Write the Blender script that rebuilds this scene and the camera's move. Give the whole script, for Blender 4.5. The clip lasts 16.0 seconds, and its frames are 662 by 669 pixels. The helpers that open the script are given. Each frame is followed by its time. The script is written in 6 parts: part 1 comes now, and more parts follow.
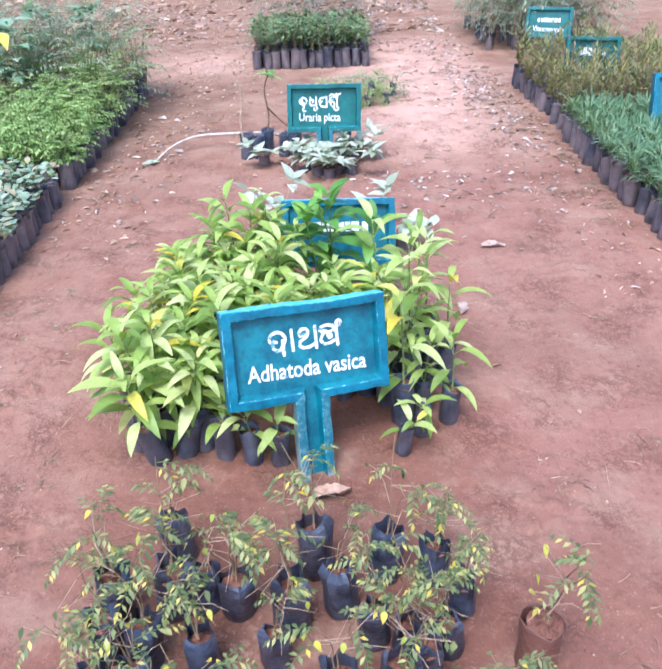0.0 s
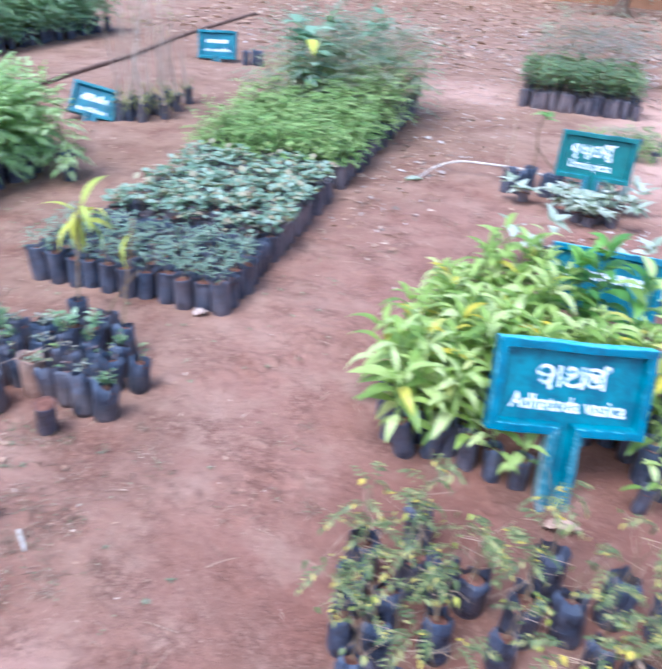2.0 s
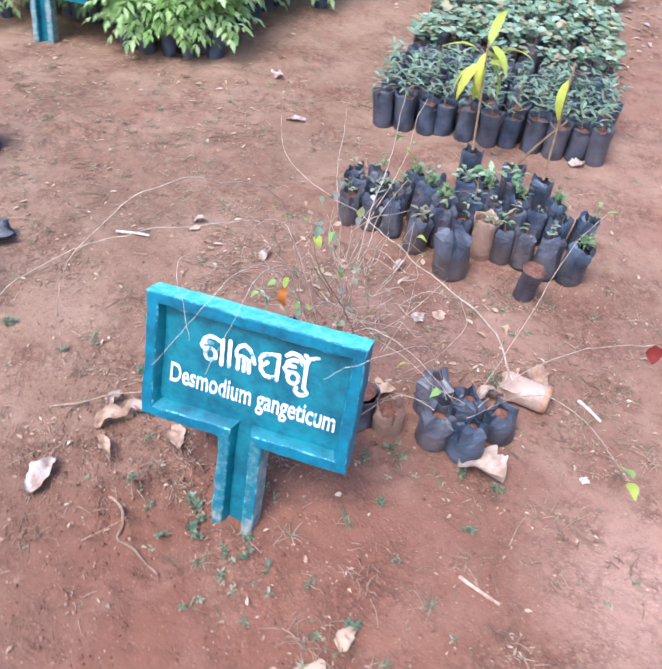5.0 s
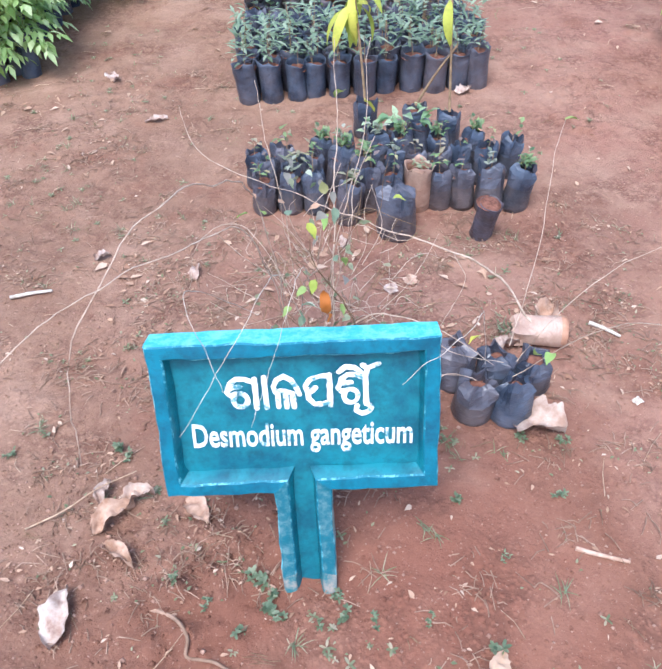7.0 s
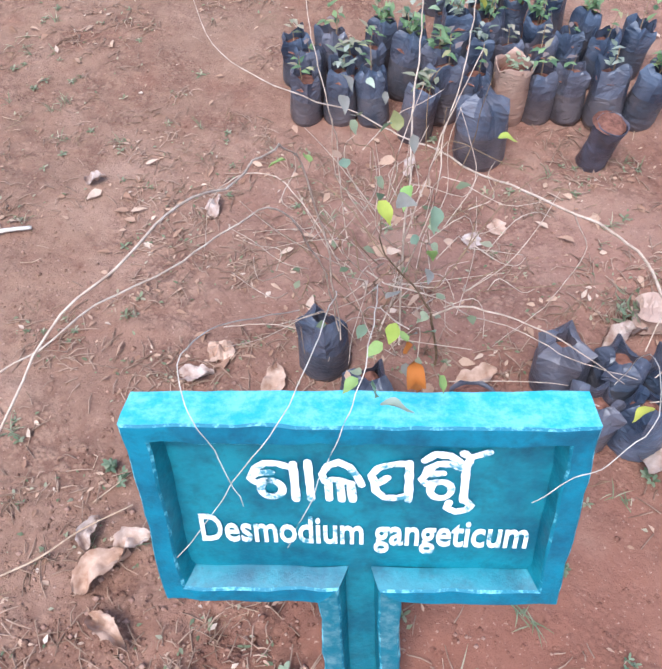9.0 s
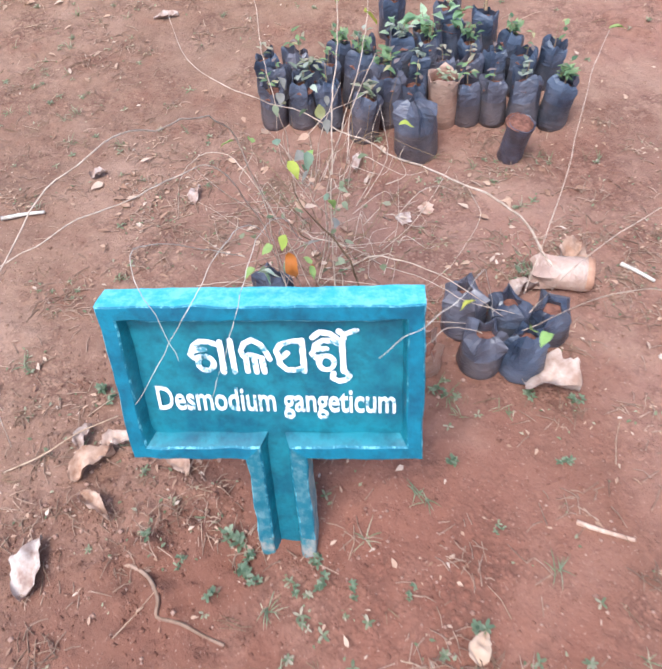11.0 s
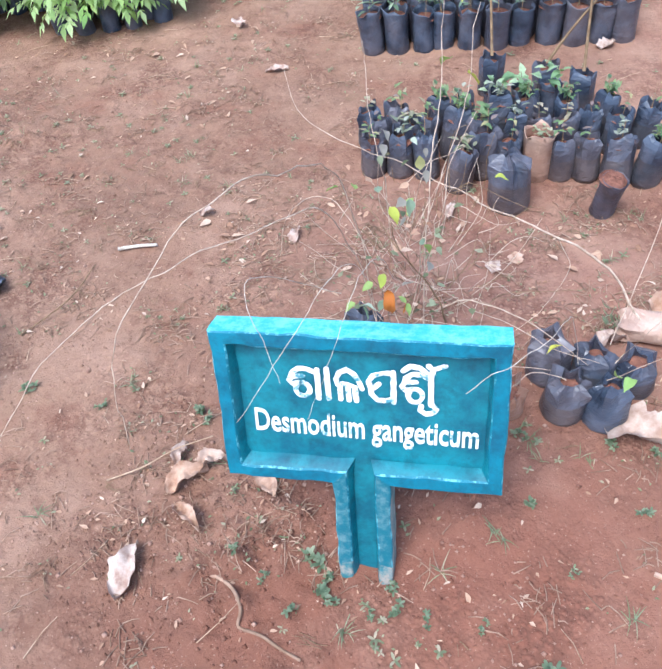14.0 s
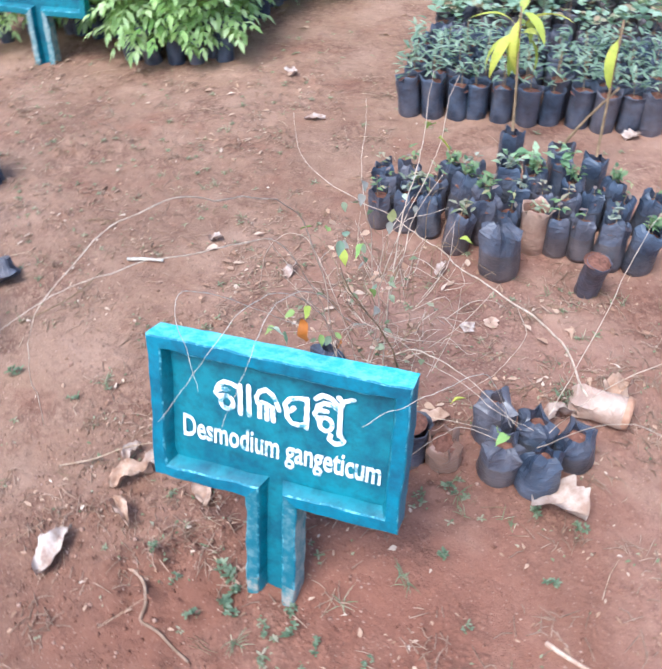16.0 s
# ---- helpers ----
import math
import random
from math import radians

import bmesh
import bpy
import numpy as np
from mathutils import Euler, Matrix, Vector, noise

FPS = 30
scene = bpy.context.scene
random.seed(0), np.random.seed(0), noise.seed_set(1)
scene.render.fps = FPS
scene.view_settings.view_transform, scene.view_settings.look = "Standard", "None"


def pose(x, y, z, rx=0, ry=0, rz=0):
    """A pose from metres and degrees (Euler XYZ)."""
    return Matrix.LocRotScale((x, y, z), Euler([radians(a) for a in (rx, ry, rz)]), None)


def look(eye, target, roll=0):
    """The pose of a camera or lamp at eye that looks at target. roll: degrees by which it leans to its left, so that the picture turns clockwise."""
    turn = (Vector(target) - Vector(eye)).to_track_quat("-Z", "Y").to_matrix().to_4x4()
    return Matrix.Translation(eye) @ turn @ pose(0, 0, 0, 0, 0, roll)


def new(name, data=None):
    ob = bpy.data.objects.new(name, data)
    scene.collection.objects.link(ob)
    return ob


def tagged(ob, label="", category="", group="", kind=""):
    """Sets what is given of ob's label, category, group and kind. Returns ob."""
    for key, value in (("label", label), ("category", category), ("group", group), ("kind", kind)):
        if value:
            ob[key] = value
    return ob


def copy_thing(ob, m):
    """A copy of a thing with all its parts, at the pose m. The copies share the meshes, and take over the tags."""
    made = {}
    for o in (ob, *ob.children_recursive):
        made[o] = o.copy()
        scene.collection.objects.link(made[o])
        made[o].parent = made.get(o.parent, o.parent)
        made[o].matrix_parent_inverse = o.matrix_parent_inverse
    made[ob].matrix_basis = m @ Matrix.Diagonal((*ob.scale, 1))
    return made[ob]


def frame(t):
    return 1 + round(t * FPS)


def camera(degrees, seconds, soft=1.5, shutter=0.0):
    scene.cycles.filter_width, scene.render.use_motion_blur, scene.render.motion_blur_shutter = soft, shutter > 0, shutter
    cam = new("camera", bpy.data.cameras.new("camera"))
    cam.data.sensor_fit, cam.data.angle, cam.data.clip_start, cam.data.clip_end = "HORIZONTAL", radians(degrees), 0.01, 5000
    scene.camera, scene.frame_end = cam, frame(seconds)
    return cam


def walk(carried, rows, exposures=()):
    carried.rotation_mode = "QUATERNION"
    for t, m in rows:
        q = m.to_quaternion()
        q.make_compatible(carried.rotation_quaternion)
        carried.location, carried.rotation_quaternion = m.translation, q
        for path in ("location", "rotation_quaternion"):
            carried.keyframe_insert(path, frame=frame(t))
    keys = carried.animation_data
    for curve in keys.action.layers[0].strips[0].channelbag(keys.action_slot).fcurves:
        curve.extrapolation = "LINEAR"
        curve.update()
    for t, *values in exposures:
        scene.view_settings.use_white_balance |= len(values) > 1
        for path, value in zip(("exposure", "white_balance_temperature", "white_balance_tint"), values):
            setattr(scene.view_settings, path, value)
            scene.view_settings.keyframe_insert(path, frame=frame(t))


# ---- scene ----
cam = camera(48.2, 16.0, 1.9, 0.4)
PATH = [
    (0, (2.293, -0.353, 1.553), (2.312, 1.354, 0.512), -1.8),
    (0.5, (2.287, -0.343, 1.561), (2.33, 1.399, 0.579), -0.7),
    (1, (2.225, -0.389, 1.576), (2.268, 1.345, 0.581), 0.5),
    (1.5, (2.148, -0.474, 1.587), (2.106, 1.219, 0.524), 1.9),
    (1.8, (2.107, -0.528, 1.607), (1.847, 1.175, 0.59), 3.9),
    (2, (2.004, -0.555, 1.616), (1.557, 1.134, 0.606), 4.2),
    (2.5, (1.764, -0.722, 1.599), (1.09, 0.883, 0.609), 5.8),
    (2.9, (1.57, -0.868, 1.596), (0.684, 0.635, 0.615), 6.7),
    (3, (1.563, -0.924, 1.63), (0.671, 0.572, 0.643), 6.5),
    (3.5, (1.364, -0.895, 1.616), (0.307, 0.449, 0.554), 9.4),
    (4, (1.091, -0.887, 1.603), (0.191, 0.516, 0.443), 10.0),
    (4.5, (0.695, -1, 1.622), (0.104, 0.442, 0.299), 4.7),
    (4.7, (0.573, -0.961, 1.606), (0.1, 0.474, 0.217), 4.8),
    (6.8, (0.018, -0.716, 1.412), (0.059, 0.722, -0.002), -2.4),
    (7, (0.03, -0.707, 1.396), (0.087, 0.741, -0.007), -2.3),
    (7.5, (0.047, -0.627, 1.37), (-0.072, 0.749, -0.114), -2.2),
    (8, (0.001, -0.327, 1.259), (-0.083, 0.907, -0.327), -4.7),
    (8.2, (-0.008, -0.198, 1.207), (-0.045, 0.99, -0.415), -3.7),
    (10.3, (0.025, -0.191, 1.252), (-0.08, 0.96, -0.383), -6.4),
    (10.5, (0.058, -0.267, 1.276), (-0.06, 0.938, -0.311), -6.8),
    (11, (0.157, -0.534, 1.364), (0.065, 0.693, -0.213), -5.6),
    (11.5, (0.175, -0.59, 1.395), (0.041, 0.697, -0.129), -8.3),
    (12, (0.122, -0.596, 1.404), (-0.088, 0.675, -0.126), -7.4),
    (12.5, (0.102, -0.64, 1.414), (-0.123, 0.646, -0.1), -7.6),
    (13, (0.128, -0.614, 1.405), (-0.138, 0.664, -0.116), -9.0),
    (13.5, (0.158, -0.605, 1.415), (-0.111, 0.693, -0.086), -9.1),
    (14, (0.14, -0.604, 1.419), (-0.161, 0.704, -0.063), -8.7),
    (14.5, (0.149, -0.606, 1.422), (-0.154, 0.722, -0.042), -8.1),
    (15, (0.157, -0.613, 1.432), (-0.172, 0.742, -0.002), -5.5),
    (15.5, (0.236, -0.656, 1.434), (-0.112, 0.745, 0.049), -7.5),
    (16, (0.381, -0.649, 1.438), (-0.077, 0.725, 0.064), -3.6),
]
walk(cam, [(t, look(eye, target, roll)) for t, eye, target, roll in PATH], [(0.0, 1.57, 5450, 13), (0.5, 1.49, 5150, 10), (2.5, 1.62, 5000, 11), (3.0, 1.68, 5100, 11), (3.5, 1.55, 5180, 9), (4.0, 1.53, 5300, 8), (4.5, 1.53, 5500, 9), (7.0, 1.52, 5620, 10), (8.2, 1.46, 5620, 9), (10.4, 1.44, 5720, 10), (11.0, 1.47, 5850, 10), (13.5, 1.53, 5680, 8), (16.0, 1.58, 5550, 6)])

# ---- world and light: bright overcast day ----
world = bpy.data.worlds.new("overcast_sky")
scene.world = world
world.use_nodes = True
wn = world.node_tree
sky = wn.nodes.new("ShaderNodeTexSky")
sky.sky_type, sky.sun_disc = "NISHITA", False
sky.sun_elevation, sky.sun_rotation = radians(62), radians(200)
sky.dust_density, sky.air_density = 3.0, 1.0
wn.nodes["Background"].inputs["Strength"].default_value = 0.12
wn.links.new(sky.outputs[0], wn.nodes["Background"].inputs["Color"])
sun = new("sun", bpy.data.lights.new("sun", "SUN"))
sun.data.energy, sun.data.angle, sun.data.color = 1.3, radians(25), (1.0, 0.98, 0.95)
sun.matrix_world = look((-3, -6, 14), (0, 0, 0))


# ---- materials ----
def mat(name, rough=0.8):
    m = bpy.data.materials.new(name)
    m.use_nodes = True
    b = m.node_tree.nodes["Principled BSDF"]
    b.inputs["Roughness"].default_value = rough
    return m, m.node_tree, b


def noise_node(nt, scale, detail=6, rough=0.6, coord="Object"):
    tc = nt.nodes.new("ShaderNodeTexCoord")
    n = nt.nodes.new("ShaderNodeTexNoise")
    n.inputs["Scale"].default_value, n.inputs["Detail"].default_value, n.inputs["Roughness"].default_value = scale, detail, rough
    nt.links.new(tc.outputs[coord], n.inputs["Vector"])
    return n


def ramp(nt, src, *stops):
    r = nt.nodes.new("ShaderNodeValToRGB")
    e = r.color_ramp.elements
    while len(e) < len(stops):
        e.new(0.5)
    for k, (p, c) in zip(e, stops):
        k.position, k.color = p, (*c, 1)
    nt.links.new(src, r.inputs[0])
    return r.outputs[0]


def mix(nt, fac, a, b, mode="MIX"):
    x = nt.nodes.new("ShaderNodeMix")
    x.data_type, x.blend_type = "RGBA", mode
    for v, k in ((fac, 0), (a, 6), (b, 7)):
        if isinstance(v, (int, float)):
            x.inputs[k].default_value = v
        elif isinstance(v, tuple):
            x.inputs[k].default_value = (*v, 1)
        else:
            nt.links.new(v, x.inputs[k])
    return x.outputs[2]


def bump(nt, b, height, strength=0.4, dist=0.01):
    n = nt.nodes.new("ShaderNodeBump")
    n.inputs["Strength"].default_value, n.inputs["Distance"].default_value = strength, dist
    nt.links.new(height, n.inputs["Height"])
    nt.links.new(n.outputs[0], b.inputs["Normal"])


def patch(nt, cx, cy, r, soft, wobble):
    """A blotch on the ground with an uneven edge, 1 inside and 0 outside."""
    tc = nt.nodes.new("ShaderNodeTexCoord")
    d = nt.nodes.new("ShaderNodeVectorMath")
    d.operation, d.inputs[1].default_value = "DISTANCE", (cx, cy, 0)
    nt.links.new(tc.outputs["Object"], d.inputs[0])
    w = nt.nodes.new("ShaderNodeMath")
    w.operation, w.inputs[1].default_value = "MULTIPLY_ADD", wobble
    nt.links.new(noise_node(nt, 2.2, 5, 0.65).outputs[0], w.inputs[0])
    nt.links.new(d.outputs["Value"], w.inputs[2])
    q = nt.nodes.new("ShaderNodeMapRange")
    q.inputs[1].default_value, q.inputs[2].default_value, q.inputs[3].default_value, q.inputs[4].default_value = r - soft + wobble / 2, r + soft + wobble / 2, 1.0, 0.0
    nt.links.new(w.outputs[0], q.inputs[0])
    return q.outputs[0]


def times(nt, a, b):
    k = nt.nodes.new("ShaderNodeMath")
    k.operation = "MULTIPLY"
    nt.links.new(a, k.inputs[0])
    if isinstance(b, float):
        k.inputs[1].default_value = b
    else:
        nt.links.new(b, k.inputs[1])
    return k.outputs[0]


def soil_material():
    m, nt, b = mat("red_soil", 0.95)
    big, mid, fine, grit = noise_node(nt, 0.55, 4), noise_node(nt, 3.1, 7, 0.66), noise_node(nt, 36, 7, 0.72), noise_node(nt, 170, 3, 0.6)
    base = ramp(nt, big.outputs[0], (0.34, (0.24, 0.131, 0.088)), (0.5, (0.288, 0.164, 0.113)), (0.66, (0.34, 0.203, 0.145)))
    dug = patch(nt, 0.1, -0.2, 0.7, 0.4, 0.6)
    base = mix(nt, times(nt, dug, 0.9), base, (0.15, 0.066, 0.046))
    base = mix(nt, times(nt, patch(nt, 0.2, 0.8, 0.5, 0.35, 0.5), 0.7), base, (0.31, 0.16, 0.125))
    base = mix(nt, times(nt, patch(nt, 0.95, 0.14, 0.2, 0.14, 0.3), 0.85), base, (0.48, 0.28, 0.21))
    base = mix(nt, times(nt, patch(nt, 0.22, -0.55, 0.2, 0.12, 0.3), 0.8), base, (0.45, 0.26, 0.2))
    base = mix(nt, times(nt, patch(nt, 2.4, 0.5, 1.35, 0.7, 1.0), 0.8), base, (0.27, 0.122, 0.09))
    base = mix(nt, times(nt, patch(nt, 3.1, 2.6, 2.3, 1.0, 1.4), 0.75), base, (0.3, 0.136, 0.108))
    base = mix(nt, times(nt, patch(nt, -1.3, 1.5, 1.1, 0.7, 1.0), 0.35), base, (0.2, 0.105, 0.076))
    # Watered soil at the beds, its colour also holding the shade under plants
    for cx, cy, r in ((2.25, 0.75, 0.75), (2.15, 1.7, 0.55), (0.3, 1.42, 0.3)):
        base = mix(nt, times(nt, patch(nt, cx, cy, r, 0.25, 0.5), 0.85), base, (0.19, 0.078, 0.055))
    for cx, cy, r in ((3.25, 5.6, 0.55), (3.3, 6.6, 0.7), (3.15, 8.0, 0.8)):
        base = mix(nt, times(nt, patch(nt, cx, cy, r, 0.4, 0.9), 0.9), base, (0.48, 0.28, 0.22))
    wide = noise_node(nt, 1.25, 5, 0.6)
    base = mix(nt, ramp(nt, wide.outputs[0], (0.36, (0.4, 0.4, 0.4)), (0.5, (0, 0, 0))), base, (0.19, 0.108, 0.077))
    dusty = mix(nt, ramp(nt, mid.outputs[0], (0.5, (0, 0, 0)), (0.66, (0.6, 0.6, 0.6))), base, (0.37, 0.225, 0.165))
    damp = mix(nt, ramp(nt, mid.outputs[0], (0.33, (0.75, 0.75, 0.75)), (0.46, (0, 0, 0))), dusty, (0.22, 0.098, 0.068))
    c3 = mix(nt, times(nt, ramp(nt, fine.outputs[0], (0.53, (0, 0, 0)), (0.68, (0.7, 0.7, 0.7))), ramp(nt, mid.outputs[0], (0.35, (1, 1, 1)), (0.62, (0.3, 0.3, 0.3)))), damp, (0.15, 0.065, 0.045))
    c4 = mix(nt, ramp(nt, fine.outputs[0], (0.3, (0.45, 0.45, 0.45)), (0.42, (0, 0, 0))), c3, (0.44, 0.26, 0.19))
    c4 = mix(nt, times(nt, patch(nt, 0.3, -0.2, 0.6, 0.4, 0.6), 0.65), c4, (0.25, 0.092, 0.062))
    c4 = mix(nt, times(nt, patch(nt, 1.0, 0.14, 0.22, 0.16, 0.4), 0.3), c4, (0.58, 0.345, 0.27))
    for cx, cy, r in ((3.2, 4.7, 0.3), (3.15, 5.5, 0.42), (3.15, 6.4, 0.5), (3.1, 7.4, 0.5), (1.25, 7.6, 0.5)):
        c4 = mix(nt, times(nt, patch(nt, cx, cy, r, 0.45, 0.7), 0.72), c4, (0.58, 0.355, 0.275))
    tc = nt.nodes.new("ShaderNodeTexCoord")
    clod = None
    for scale in (34, 85):
        v = nt.nodes.new("ShaderNodeTexVoronoi")
        v.inputs["Scale"].default_value, v.inputs["Randomness"].default_value = scale, 1.0
        nt.links.new(tc.outputs["Object"], v.inputs["Vector"])
        d = ramp(nt, v.outputs["Distance"], (0.1, (1, 1, 1)), (0.55, (0, 0, 0)))
        clod = d if clod is None else mix(nt, 0.5, clod, d)
    rough = ramp(nt, noise_node(nt, 4.2, 5, 0.7).outputs[0], (0.46, (0, 0, 0)), (0.62, (1, 1, 1)))
    lumps = times(nt, clod, rough)
    # Gaps between clods coloured darker, standing in for the shade in them
    c4 = mix(nt, times(nt, ramp(nt, clod, (0.1, (0.6, 0.6, 0.6)), (0.36, (0, 0, 0))), rough), c4, (0.13, 0.056, 0.04))
    c5 = mix(nt, ramp(nt, grit.outputs[0], (0.64, (0, 0, 0)), (0.72, (0.6, 0.6, 0.6))), c4, (0.5, 0.33, 0.25))
    hs = nt.nodes.new("ShaderNodeHueSaturation")
    hs.inputs["Hue"].default_value, hs.inputs["Saturation"].default_value = 0.505, 0.99
    nt.links.new(c5, hs.inputs["Color"])
    nt.links.new(hs.outputs[0], b.inputs["Base Color"])
    h = nt.nodes.new("ShaderNodeMath")
    h.operation = "MULTIPLY_ADD"
    nt.links.new(fine.outputs[0], h.inputs[0])
    h.inputs[1].default_value = 0.8
    nt.links.new(mid.outputs[0], h.inputs[2])
    h2 = nt.nodes.new("ShaderNodeMath")
    h2.operation = "MULTIPLY_ADD"
    nt.links.new(lumps, h2.inputs[0])
    h2.inputs[1].default_value = 0.55
    nt.links.new(h.outputs[0], h2.inputs[2])
    bump(nt, b, h2.outputs[0], 0.75, 0.016)
    b.inputs["Specular IOR Level"].default_value = 0.15
    return m


def plain(name, c1, c2, rough=0.8, scale=30, spec=0.3, strength=0.3, dist=0.004):
    m, nt, b = mat(name, rough)
    n = noise_node(nt, scale)
    nt.links.new(ramp(nt, n.outputs[0], (0.35, c1), (0.65, c2)), b.inputs["Base Color"])
    b.inputs["Specular IOR Level"].default_value = spec
    bump(nt, b, n.outputs[0], strength, dist)
    return m


def bag_material(name, dark, light, dust, cover=0.45):
    m, nt, b = mat(name, 0.4)
    n = noise_node(nt, 14, 5)
    info = nt.nodes.new("ShaderNodeObjectInfo")
    c = ramp(nt, n.outputs[0], (0.35, dark), (0.7, light))
    k = nt.nodes.new("ShaderNodeMath")
    k.operation, k.use_clamp = "MULTIPLY_ADD", True
    nt.links.new(info.outputs["Random"], k.inputs[0])
    k.inputs[1].default_value = 0.3
    nt.links.new(noise_node(nt, 9, 6, 0.7).outputs[0], k.inputs[2])
    d = ramp(nt, k.outputs[0], (0.5, (0, 0, 0)), (0.85, (cover, cover, cover)))
    nt.links.new(mix(nt, d, c, dust), b.inputs["Base Color"])
    nt.links.new(ramp(nt, n.outputs[0], (0.4, (0.3, 0.3, 0.3)), (0.7, (0.62, 0.62, 0.62))), b.inputs["Roughness"])
    # creases run mostly round the bag
    tc, mp = nt.nodes.new("ShaderNodeTexCoord"), nt.nodes.new("ShaderNodeMapping")
    mp.inputs["Scale"].default_value = (1.0, 1.0, 2.6)
    nt.links.new(tc.outputs["Object"], mp.inputs["Vector"])
    w = nt.nodes.new("ShaderNodeTexNoise")
    w.inputs["Scale"].default_value, w.inputs["Detail"].default_value, w.inputs["Distortion"].default_value = 26, 4, 1.2
    nt.links.new(mp.outputs[0], w.inputs["Vector"])
    bump(nt, b, w.outputs[0], 0.5, 0.01)
    return m


def leaf_material(name, stops, per_object=False, gloss=0.45, trans=0.3):
    m, nt, b = mat(name, gloss)
    if per_object:
        r = nt.nodes.new("ShaderNodeObjectInfo").outputs["Random"]
    else:
        r = nt.nodes.new("ShaderNodeNewGeometry").outputs["Random Per Island"]
    c = ramp(nt, r, *stops)
    n = noise_node(nt, 60, 4)
    c = mix(nt, ramp(nt, n.outputs[0], (0.45, (0, 0, 0)), (0.75, (0.35, 0.35, 0.35))), c, tuple(v * 0.5 for v in stops[0][1]))
    nt.links.new(c, b.inputs["Base Color"])
    b.inputs["Specular IOR Level"].default_value = 0.35
    bump(nt, b, n.outputs[0], 0.2, 0.002)
    t = nt.nodes.new("ShaderNodeBsdfTranslucent")
    nt.links.new(mix(nt, 0.35, c, (0.5, 0.6, 0.05)), t.inputs["Color"])
    s = nt.nodes.new("ShaderNodeMixShader")
    s.inputs[0].default_value = trans
    nt.links.new(b.outputs[0], s.inputs[1])
    nt.links.new(t.outputs[0], s.inputs[2])
    nt.links.new(s.outputs[0], nt.nodes["Material Output"].inputs["Surface"])
    return m


def paint_material(name, c1, c2, edge):
    m, nt, b = mat(name, 0.5)
    n, fine = noise_node(nt, 9, 6, 0.7), noise_node(nt, 70, 5, 0.7)
    c = ramp(nt, n.outputs[0], (0.4, c1), (0.6, c2))
    c = mix(nt, ramp(nt, noise_node(nt, 30, 5, 0.7).outputs[0], (0.5, (0, 0, 0)), (0.66, (0.55, 0.55, 0.55))), c, tuple(v * 0.62 for v in c1))
    g = nt.nodes.new("ShaderNodeNewGeometry")
    e = nt.nodes.new("ShaderNodeMath")
    e.operation = "MULTIPLY"
    nt.links.new(ramp(nt, g.outputs["Pointiness"], (0.515, (0, 0, 0)), (0.56, (1, 1, 1))), e.inputs[0])
    nt.links.new(ramp(nt, fine.outputs[0], (0.42, (0, 0, 0)), (0.6, (1, 1, 1))), e.inputs[1])
    c = mix(nt, e.outputs[0], c, edge)
    c = mix(nt, ramp(nt, fine.outputs[0], (0.64, (0, 0, 0)), (0.72, (0.6, 0.6, 0.6))), c, tuple(v * 0.55 for v in c1))
    nt.links.new(c, b.inputs["Base Color"])
    bump(nt, b, fine.outputs[0], 0.35, 0.004)
    return m


def worn_material(name, paint, pale, lo, hi):
    """Paint rubbed through to a paler coat in patches."""
    m, nt, b = mat(name, 0.6)
    n, fine = noise_node(nt, 34, 6, 0.75), noise_node(nt, 90, 4)
    c = mix(nt, ramp(nt, n.outputs[0], (lo, (0, 0, 0)), (hi, (1, 1, 1))), paint, pale)
    nt.links.new(c, b.inputs["Base Color"])
    bump(nt, b, fine.outputs[0], 0.5, 0.004)
    return m


# Top edge coloured paler for the sky light on it, plus worn patches
TEAL_TOP = worn_material("sky_lit_worn_teal", (0.045, 0.39, 0.47), (0.2, 0.55, 0.6), 0.42, 0.62)
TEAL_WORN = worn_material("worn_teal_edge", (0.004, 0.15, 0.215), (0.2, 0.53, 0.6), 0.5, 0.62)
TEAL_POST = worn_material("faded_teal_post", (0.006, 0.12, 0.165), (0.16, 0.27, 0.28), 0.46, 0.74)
TEAL_POST_PALE = worn_material("chalky_pale_post", (0.06, 0.2, 0.22), (0.34, 0.37, 0.34), 0.38, 0.62)
TEAL_FOOT = worn_material("paint_worn_to_concrete", (0.025, 0.155, 0.185), (0.32, 0.28, 0.24), 0.42, 0.62)
SOIL = soil_material()
POT_SOIL = plain("pot_soil", (0.1, 0.042, 0.03), (0.25, 0.115, 0.08), 0.95, 60, 0.1, 0.8, 0.01)
BAG = bag_material("black_plastic", (0.024, 0.033, 0.054), (0.095, 0.122, 0.175), (0.2, 0.15, 0.14))
BAG_SPLASHED = bag_material("mud_splashed_plastic", (0.03, 0.034, 0.046), (0.085, 0.09, 0.11), (0.21, 0.14, 0.115), 0.5)
# The paler blue tone puts sky sheen on the film into its colour
BAG_DARK = bag_material("dark_black_plastic", (0.012, 0.015, 0.026), (0.085, 0.105, 0.16), (0.16, 0.1, 0.085), 0.35)
BAG_RED = bag_material("mud_caked_plastic", (0.1, 0.042, 0.032), (0.2, 0.095, 0.07), (0.2, 0.09, 0.065), 0.7)
BAG_DUSTY = bag_material("dusty_plastic", (0.03, 0.032, 0.045), (0.1, 0.1, 0.13), (0.26, 0.2, 0.19), 0.75)
CLAY_FILM = plain("clay_stained_plastic", (0.34, 0.15, 0.085), (0.5, 0.29, 0.19), 0.6, 30)
BAG_TAN = bag_material("clay_brown_plastic", (0.3, 0.17, 0.12), (0.52, 0.36, 0.265), (0.28, 0.15, 0.11), 0.6)
